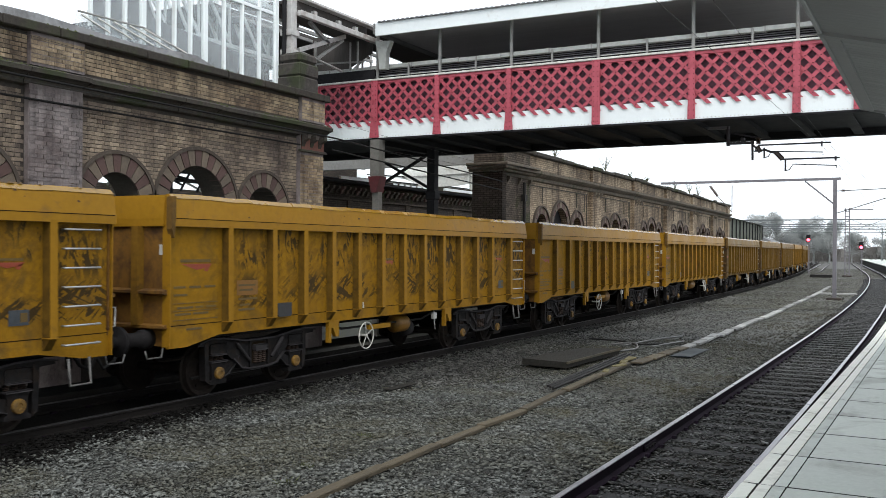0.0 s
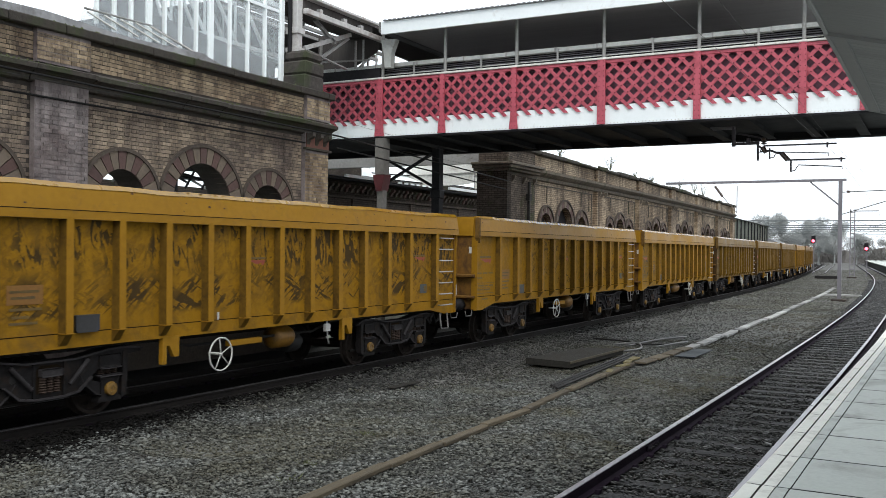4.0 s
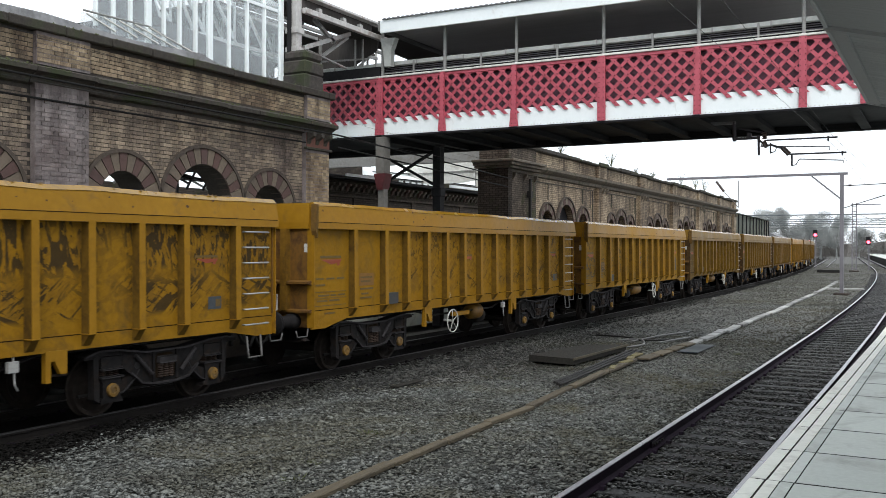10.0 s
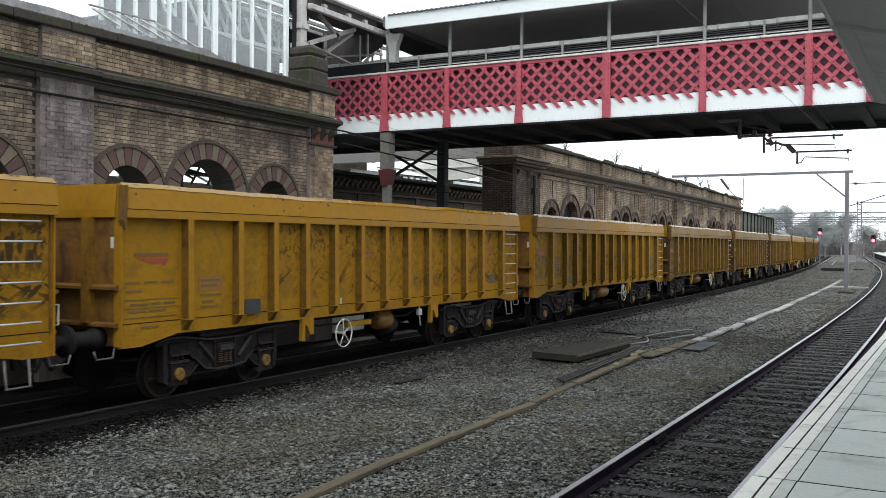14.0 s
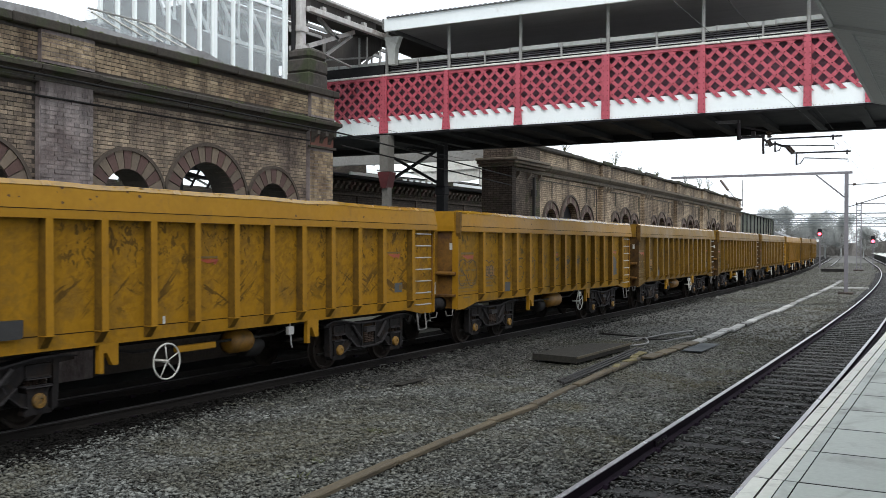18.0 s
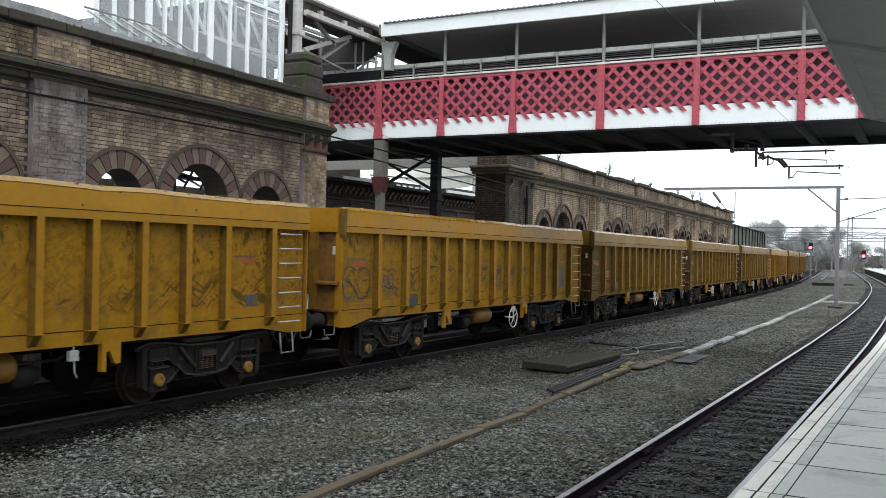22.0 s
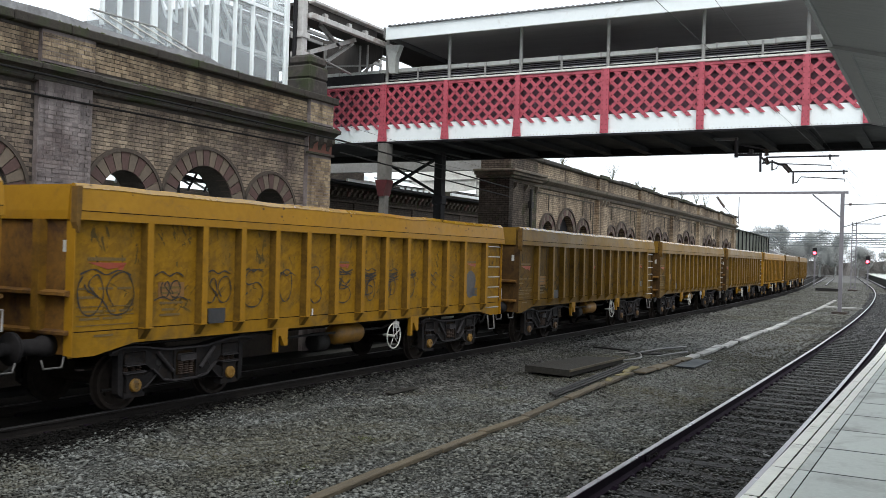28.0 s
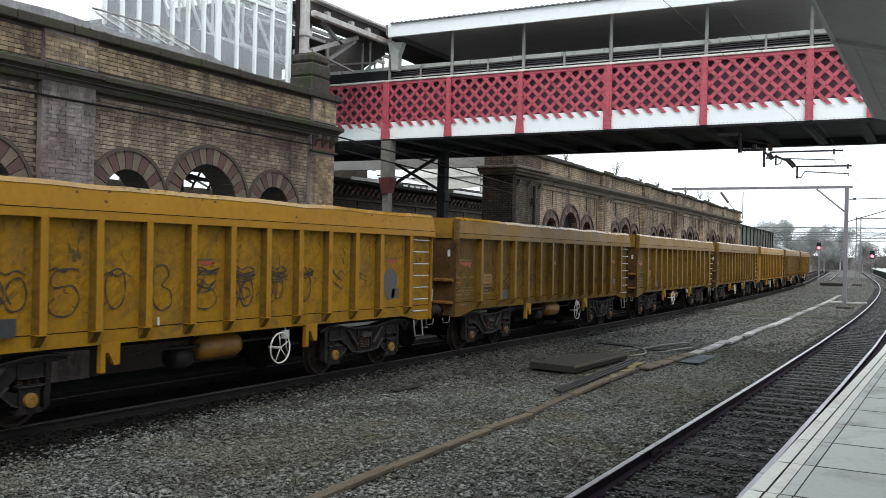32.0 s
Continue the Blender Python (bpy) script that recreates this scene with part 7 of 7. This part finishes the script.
            for x in (-0.11, 0.0, 0.11):
                part("bolster_spring", cached("bolster_spring:" + nm, lambda: Solid().lathe([(0.032, 0.47), (0.05, 0.487), (0.032, 0.504), (0.05, 0.521), (0.032, 0.538), (0.05, 0.555), (0.032, 0.572), (0.05, 0.589), (0.032, 0.606), (0.05, 0.623), (0.032, 0.64), (0.05, 0.657), (0.032, 0.69)], 10, "z", (0, sg * 1.135, 0)), SPRING_STEEL), None, b, at=(x, 0, 0))
            part("damper_rod", cached("damper:" + nm, lambda: Solid().rod((-0.62, sg * 1.16, 0.86), (-0.30, sg * 1.17, 0.55), 0.03, 8), FRAME_LIP), None, b)
            part("damper_rod", cached("damper_b:" + nm, lambda: Solid().rod((0.62, sg * 1.16, 0.86), (0.30, sg * 1.17, 0.55), 0.03, 8), FRAME_LIP), None, b)
            # Dark discs on the solid web stand for the shade in its holes.
            for x, z in ((-0.55, 0.70), (0.55, 0.72)):
                part("frame_hole", cached("frame_hole:" + nm, lambda: Solid().lathe([(0.055, sg * 1.1), (0.055, sg * 1.1225)], 14, "y"), STEEL_DARK), None, f, at=(x, 0, z))
            for x in (-0.24, 0.24):
                part("frame_rib", cached("frame_rib:" + nm, lambda: Solid().box(-0.02, sg * 1.11, 0.41, 0.02, sg * 1.15, 0.87), BOGIE), None, b, at=(x, 0, 0))
            for k in (-1, 1):
                x = k * 1.035
                part("axle_box", cached("axle_box:" + nm, lambda: Solid().prism([(-0.2, 0.22), (0.2, 0.22), (0.2, 0.27), (0.155, 0.30), (0.155, 0.50), (0.19, 0.575), (-0.19, 0.575), (-0.155, 0.50), (-0.155, 0.30), (-0.2, 0.27)], "y", sg * 0.98, sg * 1.13), BOGIE), None, b, at=(x, 0, 0))
                part("frame_end", cached("frame_end:" + nm, lambda: Solid().block(-0.2, sg * 0.99, 0.715, 0.2, sg * 1.12, 0.90, 0.02), BOGIE), None, b, at=(x, 0, 0))
                part("axle_cap", cached("axle_cap:%s%s" % (nm, grimy), lambda: Solid().lathe([(0.10, sg * 1.13), (0.10, sg * 1.165), (0.092, sg * 1.18), (0.045, sg * 1.185), (0.04, sg * 1.172)], 20, "y", (0, 0, WR - 0.02)), CAP_RUSTY if grimy else CAP_YELLOW), None, b, "rusty axle end cover" if grimy else "grimy yellow axle end cover", at=(x, 0, 0))
                part("spring_plate", cached("spring_plate:" + nm, lambda: Solid().block(-0.205, sg * 0.99, 0.578, 0.205, sg * 1.16, 0.606, 0.008).block(-0.19, sg * 0.99, 0.69, 0.19, sg * 1.155, 0.714, 0.008), FRAME_LIP), None, b, "worn plates above and below the springs", at=(x, 0, 0))
                for e in (-0.12, 0.0, 0.12):
                    part("spring", cached("spring:" + nm, lambda: Solid().lathe([(0.035, 0.606), (0.055, 0.618), (0.035, 0.63), (0.055, 0.642), (0.035, 0.654), (0.055, 0.666), (0.035, 0.678), (0.045, 0.69)], 10, "z", (0, sg * 1.06, 0)), SPRING_STEEL), None, b, at=(x + e, 0, 0))
                part("horn_guide", cached("horn:%s%d" % (nm, k), lambda: Solid().prism([(k * 0.23, 0.93), (k * 0.33, 0.90), (k * 0.31, 0.30), (k * 0.22, 0.24), (k * 0.215, 0.52), (k * 0.24, 0.60)], "y", sg * 1.0, sg * 1.13), BOGIE), None, b, at=(x, 0, 0))
                part("inner_link", cached("link:%s%d" % (nm, k), lambda: Solid().prism([(-k * 0.14, 0.50), (-k * 0.14, 0.33), (-k * 0.24, 0.36), (-k * 0.42, 0.50), (-k * 0.52, 0.64), (-k * 0.46, 0.70), (-k * 0.34, 0.56)], "y", sg * 1.0, sg * 1.10), BOGIE), None, b, at=(x, 0, 0))
                part("link_edge", cached("link_edge:%s%d" % (nm, k), lambda: Solid().prism([(-k * 0.14, 0.33), (-k * 0.14, 0.315), (-k * 0.25, 0.345), (-k * 0.43, 0.49), (-k * 0.53, 0.635), (-k * 0.52, 0.645), (-k * 0.42, 0.50), (-k * 0.24, 0.36)], "y", sg * 0.99, sg * 1.13), FRAME_LIP), None, b, at=(x, 0, 0))
            part("brake_rod", cached("brake_rod:" + nm, lambda: Solid().rod((-1.45, sg * 0.9, 0.34), (1.45, sg * 0.9, 0.34), 0.025, 6), STEEL_DARK), None, b)
    for x in AXLES:
        part("wheelset", cached("wheelset:", wheelset, WHEEL), None, w, "rolling steel wheelset", at=(x, 0, WR))
    # brake gear between the bogies
    hw = part("handwheel", cached("handwheel:", lambda: Solid().ring((0, 0, 0), 0.265, 0.013, 32, "y", 8).rod((0, -0.02, 0), (0, 0.25, 0), 0.024, 10), DECAL_WHITE, True), None, w, "white-rimmed brake handwheel", at=(8.23 if turned else 5.42, -HALF + 0.02, 0.72))
    for a in (0.45, 1.7, 2.96, 4.2, 5.5):
        part("spoke", cached("spoke:%.1f" % a, lambda: Solid().rod((0, 0, 0), (0.25 * math.cos(a), 0, 0.25 * math.sin(a)), 0.009, 6), DECAL_WHITE, True), None, hw)
    part("air_tank", cached("air_tank:%d" % turned, lambda: Solid().lathe([(0.06, -0.52), (0.17, -0.48), (0.21, -0.38), (0.21, 0.38), (0.17, 0.48), (0.06, 0.52)] if turned else [(0.06, -0.3), (0.17, -0.26), (0.2, -0.2), (0.2, 0.2), (0.17, 0.26), (0.06, 0.3)], 20, "x"), AXLE_YELLOW, True), None, w, "grimy yellow air tank", at=(7.2 if turned else 7.6, -0.85, 0.80))
    part("brake_cylinder", cached("brake_cyl:", lambda: Solid().lathe([(0.14, -0.2), (0.19, -0.18), (0.19, 0.15), (0.1, 0.2), (0.1, 0.3)], 18, "x"), STEEL_DARK, True), None, w, at=(6.5 if turned else 8.1, -0.7, 0.66))
    if not turned:
        part("brake_lever", cached("brake_lever:", lambda: Solid().block(5.85, -1.2, 0.79, 6.7, -1.1, 0.89, 0.01), YELLOW), None, w, "yellow lever bar")
    for x in ((4.25, 9.0) if not turned else (4.4, 9.1)):
        part("hanger_bracket", cached("hanger:", lambda: Solid().prism([(0, 1.08), (0.34, 1.08), (0.34, 0.76), (0.24, 0.76), (0.14, 0.94), (0.08, 0.94), (0.08, 0.66), (0, 0.66)], "y", -1.3, -1.22), YELLOW), None, w, at=(x, 0, 0))
    part("release_cord", cached("cord:", lambda: Solid().line([(8.55, -1.25, 1.05), (8.56, -1.27, 0.7), (8.62, -1.25, 0.62)], 0.014, 6).box(8.45, -1.3, 0.86, 8.6, -1.24, 1.0), BARE), None, w)
    part("brake_pipe", cached("pipe:", lambda: Solid().line([(0.2, -0.9, 1.0), (4.5, -0.9, 0.98), (5.2, -0.95, 0.85), (8.5, -0.95, 0.85), (9.2, -0.9, 1.0), (LEN - 0.2, -0.9, 1.0)], 0.025, 6), STEEL_DARK), None, w)
    # ladder and step at the trailing corner
    for i in range(7):
        z = 1.155 + i * 0.259
        part("ladder_rung", cached("rung:", lambda: Solid().line([(12.84, -HALF + 0.1, 0), (12.84, -HALF + 0.02, 0), (13.42, -HALF + 0.02, 0), (13.42, -HALF + 0.1, 0)], 0.014, 6), BARE, True), None, w, "bare steel rung", at=(0, 0, z))
    part("footstep", cached("footstep:", lambda: Solid().line([(12.95, -HALF + 0.1, 0.96), (12.95, -HALF + 0.06, 0.6), (13.3, -HALF + 0.06, 0.6), (13.3, -HALF + 0.1, 0.96)], 0.02, 6), GRIMY_BARE, True), None, w, "bare steel footstep")
    part("grab_rail", cached("grab:", lambda: Solid().line([(LEN, -HALF + 0.1, 1.35), (LEN + 0.1, -HALF + 0.1, 1.35), (LEN + 0.1, -HALF + 0.1, 1.62), (LEN, -HALF + 0.1, 1.62)], 0.014, 6), BARE, True), None, w, "bare steel grab rail")
    markings(w, style)
    return w


YS = -HALF + 0.13 - 0.004           # just proud of the near side sheet


def flat(x0, z0, x1, z1, y=None):
    y = YS if y is None else y
    return Solid().box(x0, y - 0.002, z0, x1, y + 0.002, z1)


def flat_poly(pts):
    return Solid().prism(pts, "y", YS - 0.002, YS + 0.002)


def markings(w, style):
    """Stencilled panels, emblem shapes and lines of small lettering as plain bars."""
    for x, z, k in ((0.26, 2.22, 0.8), (6.16, 2.23, 0.55), (11.75, 2.27, 0.6)):
        e = part("emblem", flat_poly([(x + 0.02 * k, z), (x + 0.88 * k, z), (x + 0.80 * k, z - 0.07 * k), (x + 0.45 * k, z - 0.12 * k)]), DECAL_RED, w, "red wedge-shaped emblem")
        part("emblem_bar", flat(x, z + 0.03 * k, x + 0.85 * k, z + 0.09 * k), DECAL_DARK, e)
        part("emblem_tail", flat_poly([(x + 0.66 * k, z - 0.13 * k), (x + 0.74 * k, z - 0.05 * k), (x + 0.84 * k, z - 0.03 * k), (x + 0.76 * k, z - 0.16 * k)]), DECAL_RED, e)
    for z, bars in ((1.84, ((0.12, 0.38), (0.46, 0.72), (0.80, 1.06))), (1.72, ((0.12, 0.42),)), (1.52, ((0.2, 0.55), (0.6, 0.78), (0.84, 1.08))), (1.42, ((0.15, 0.5), (0.55, 0.9))), (1.18, ((0.4, 0.75),))):
        for a, b in bars:
            part("lettering_bar", flat(a, z, b, z + 0.034), DECAL_DARK, w)
    for z in (1.60, 1.48, 1.34):
        part("stencil_line", flat(0.1, z, 1.12, z + 0.012), DECAL_DARK, w)
    part("stencil_panel", flat(1.58, 1.68, 2.12, 1.93), DECAL_BROWN, w, "faded brown stencilled panel")
    for z, a, b in ((1.83, 1.62, 2.06), (1.75, 1.64, 2.0), (1.60, 1.62, 2.1), (1.50, 1.66, 1.92), (1.42, 1.62, 2.04)):
        part("lettering_bar", flat(a, z, b, z + 0.035, YS - 0.003), DECAL_DARK, w)
    part("data_plate", Solid().prism([(2.60, 1.50), (2.60, 1.30), (2.63, 1.26), (2.97, 1.26), (3.0, 1.30), (3.0, 1.50)], "y", -HALF + 0.06, -HALF + 0.128), PLATE_GREY, w, "dark data plate box")
    p = part("blue_label", flat(12.05, 1.46, 12.35, 1.66), shade("label_blue", (0.022, 0.028, 0.034), (0.055, 0.064, 0.074), 0.5, fine=20, bump=0) if "label_blue" not in bpy.data.materials else bpy.data.materials["label_blue"], w, "blue-grey label")
    part("lettering_bar", flat(12.22, 1.5, 12.33, 1.62, YS - 0.003), DECAL_DARK, p)
    part("white_notice", Solid().box(-0.008, -HALF + 0.16, 2.36, -0.003 - 0.002, -HALF + 0.30, 2.52), DECAL_WHITE, w, "small white notice on the end")
    part("white_tab", flat(5.44, 1.27, 5.485, 1.39), DECAL_WHITE, w)


GLYPHS = {
    "zero": ((0.55, 0.98), (0.15, 0.8), (0.08, 0.4), (0.35, 0.04), (0.75, 0.12), (0.92, 0.5), (0.8, 0.9), (0.45, 0.96), (0.3, 0.8)),
    "pair": ((0.1, 0.9), (0.02, 0.6), (0.1, 0.15), (0.3, 0.1), (0.45, 0.5), (0.35, 0.92), (0.2, 0.7), (0.45, 0.35), (0.6, 0.08), (0.85, 0.12), (0.98, 0.5), (0.85, 0.95), (0.62, 0.9), (0.5, 0.6), (0.62, 0.25)),
    "five": ((0.9, 1.0), (0.35, 0.98), (0.15, 0.8), (0.25, 0.62), (0.7, 0.66), (0.92, 0.4), (0.7, 0.08), (0.3, 0.06), (0.08, 0.25), (0.25, 0.42)),
    "bee": ((0.12, 0.55), (0.2, 0.92), (0.6, 0.98), (0.78, 0.78), (0.5, 0.56), (0.85, 0.42), (0.88, 0.14), (0.5, 0.02), (0.18, 0.2), (0.08, 0.6)),
    "ess": ((0.95, 0.9), (0.5, 1.0), (0.12, 0.82), (0.3, 0.6), (0.8, 0.5), (0.95, 0.22), (0.6, 0.02), (0.1, 0.12), (0.02, 0.3)),
    "crown": ((0.0, 0.2), (0.18, 0.8), (0.3, 0.3), (0.5, 0.95), (0.66, 0.3), (0.85, 0.8), (1.0, 0.15), (0.5, 0.1), (0.1, 0.2)),
    "scrawl": ((0.0, 0.6), (0.25, 0.85), (0.6, 0.5), (0.98, 0.75), (0.6, 0.35), (0.2, 0.55), (0.05, 0.25), (0.5, 0.15), (0.95, 0.4)),
    "slash": ((0.05, 0.98), (0.2, 0.6), (0.5, 0.35), (0.95, 0.02)),
    "wave": ((0.0, 0.4), (0.25, 0.9), (0.5, 0.35), (0.75, 0.8), (1.0, 0.3))}


def spray(w, x, z, width, height, kind, hw=0.0145):
    """One stroke of spray paint on the side sheet, a flat ribbon along a smooth curve."""
    ctrl, pts = GLYPHS[kind], []
    for i in range(len(ctrl) - 1):
        p0, p1, p2, p3 = (Vector(ctrl[max(0, min(len(ctrl) - 1, i + k))]) for k in (-1, 0, 1, 2))
        for j in range(6):
            t = j / 6
            pts.append(0.5 * ((2 * p1) + (p2 - p0) * t + (2 * p0 - 5 * p1 + 4 * p2 - p3) * t * t + (3 * p1 - p0 - 3 * p2 + p3) * t ** 3))
    pts = [(x + p[0] * width, z + p[1] * height) for p in pts + [Vector(ctrl[-1])]]
    s, n = Solid(), len(pts) - 1
    ys = YS - 0.004 - 0.0006 * (len(w.children) % 9)
    for i, (u, v) in enumerate(pts):
        a, b = pts[max(0, i - 1)], pts[min(n, i + 1)]
        d = math.hypot(b[0] - a[0], b[1] - a[1]) or 1.0
        k = hw * (0.75 + 0.25 * math.sin(0.9 * i + x))
        nx, nz = -(b[1] - a[1]) / d * k, (b[0] - a[0]) / d * k
        s.v += [(u + nx, ys, v + nz), (u - nx, ys, v - nz)]
    s.f = [(2 * i, 2 * i + 1, 2 * i + 3, 2 * i + 2) for i in range(n)]
    part("spray_stroke", s, SPRAY, w, "stroke of faded black spray paint")


TRAIN = []
STYLES = ["scratched", "scratched", "scuffed", "grubby", "dull", "dull", "dull", "scuffed", "dull", "dull"]
WORDS = {"scuffed": "open box wagon in scuffed yellow paint with ribbed sides", "scratched": "yellow ribbed box wagon with black scratches along its sides",
         "dull": "dirty dull yellow ribbed box wagon"}
first = {}
for i, style in enumerate(STYLES):
    label = WORDS.get(style, "")
    if i == 3:
        wg = wagon(style, "dirty yellow ribbed box wagon sprayed with black graffiti loops", True)
        for x, z, ww, hh, kd in ((0.08, 1.44, 1.05, 0.66, "pair"), (0.14, 2.0, 0.9, 0.14, "wave"), (0.2, 1.72, 0.3, 0.2, "slash"), (1.5, 1.62, 0.7, 0.1, "wave"), (1.5, 1.98, 0.6, 0.12, "wave"),
                                 (1.62, 1.68, 0.42, 0.28, "pair"), (2.56, 1.56, 0.64, 0.46, "pair"), (2.6, 2.02, 0.56, 0.1, "wave"), (3.46, 1.46, 0.6, 0.66, "five"), (3.5, 2.06, 0.5, 0.08, "wave"),
                                 (4.42, 1.54, 0.42, 0.6, "zero"), (5.26, 1.48, 0.5, 0.7, "bee"), (6.14, 1.46, 0.58, 0.62, "ess"), (6.16, 2.0, 0.6, 0.16, "scrawl"),
                                 (6.98, 1.46, 0.62, 0.5, "pair"), (6.96, 1.96, 0.66, 0.14, "scrawl"), (6.98, 2.06, 0.64, 0.1, "wave"), (7.86, 1.5, 0.4, 0.44, "zero"), (7.86, 1.96, 0.64, 0.14, "scrawl"), (7.88, 2.06, 0.6, 0.1, "wave"),
                                 (8.8, 1.5, 0.44, 0.5, "zero"), (8.78, 1.98, 0.46, 0.16, "crown"), (9.72, 1.86, 0.5, 0.4, "slash"), (9.8, 1.7, 0.42, 0.3, "slash"), (10.62, 1.92, 0.48, 0.22, "slash"), (10.6, 1.84, 0.5, 0.18, "slash"),
                                 (6.98, 1.86, 0.68, 0.2, "scrawl"), (7.0, 1.6, 0.56, 0.4, "bee"), (7.84, 1.84, 0.7, 0.2, "scrawl"), (7.9, 1.56, 0.5, 0.42, "pair"), (8.74, 1.9, 0.56, 0.22, "scrawl"),
                                 (4.4, 1.98, 0.5, 0.1, "wave"), (9.66, 1.6, 0.2, 0.6, "slash"), (9.74, 1.9, 0.56, 0.2, "wave"), (6.2, 1.7, 0.5, 0.3, "scrawl")):
            spray(wg, x, z, ww, hh, kd)
        part("paint_patch", flat_poly([(11.98 + 0.27 * math.cos(a) * (1 + 0.15 * math.sin(3 * a)), 1.76 + 0.34 * math.sin(a)) for a in [0.35 * k for k in range(18)]]), DECAL_GREY, wg, "grey patch of overpainting")
    elif style not in first or i == 4:
        wg = wagon(style, label, i == 4)
        if i != 4:
            first[style] = wg
    else:
        wg = copy_thing(first[style], Matrix())
    TRAIN.append(wg)


def run(t):
    """Where the third wagon's near end stands at t seconds, in metres along the track."""
    u = t - 16.0
    return 7.0773 + u * (-1.152437 + u * (0.00215907 + u * 0.000177328))


def wagon_pose(x):
    """A wagon whose near end is at x, its bogies on the track's middle line."""
    a, b = x + 2.365, x + 11.285
    ya, yb = FAR + sway(a), FAR + sway(b)
    h = math.atan2(yb - ya, b - a)
    return Matrix.Translation((a - 2.365 * math.cos(h), ya - 2.365 * math.sin(h), 0)) @ Matrix.Rotation(h, 4, "Z")


# ---- bricks of the near wall, last ----
brickwork(4.4, 18.5, 3.0, 5.25, WALL, lambda x, z: skip_arch(x, z) or on_pier(x), lambda x, z: 12.0 < x < 18.5 and z > 4.25, wall_1)
for a, b in ((10.79, 11.92), (18.51, 19.46)):
    brickwork(a, b, 3.0, 5.24 if a < 12 else 4.85, WALL - 0.12, lambda x, z: False, lambda x, z: False, wall_1, BRICK_GREY if a < 12 else BRICK)
    brickwork(a, b, PAR + 0.05, TOPW, WALL - 0.16, lambda x, z: False, lambda x, z: False, wall_1, BRICK)
for a, b in ((2.0, 10.78), (11.93, 18.5)):
    brickwork(a, b, PAR + 0.05, TOPW, WALL - 0.06, lambda x, z: False, lambda x, z: False, wall_1, BRICK)


def motions():
    steps = [i * 0.5 for i in range(65)]
    for k, wg in enumerate(TRAIN):
        off = PITCH_W * (k - 2)
        walk(wg, [(t, wagon_pose(run(t) + off)) for t in [2.0 * i for i in range(17)]])
        sets = [o for o in wg.children if o.name.startswith("wheelset")]
        for o in sets:
            x = o.location.x
            walk(o, [(t, pose(x, 0, WR) @ Matrix.Rotation((run(t) - run(0)) / WR, 4, "Y")) for t in steps])


motions()
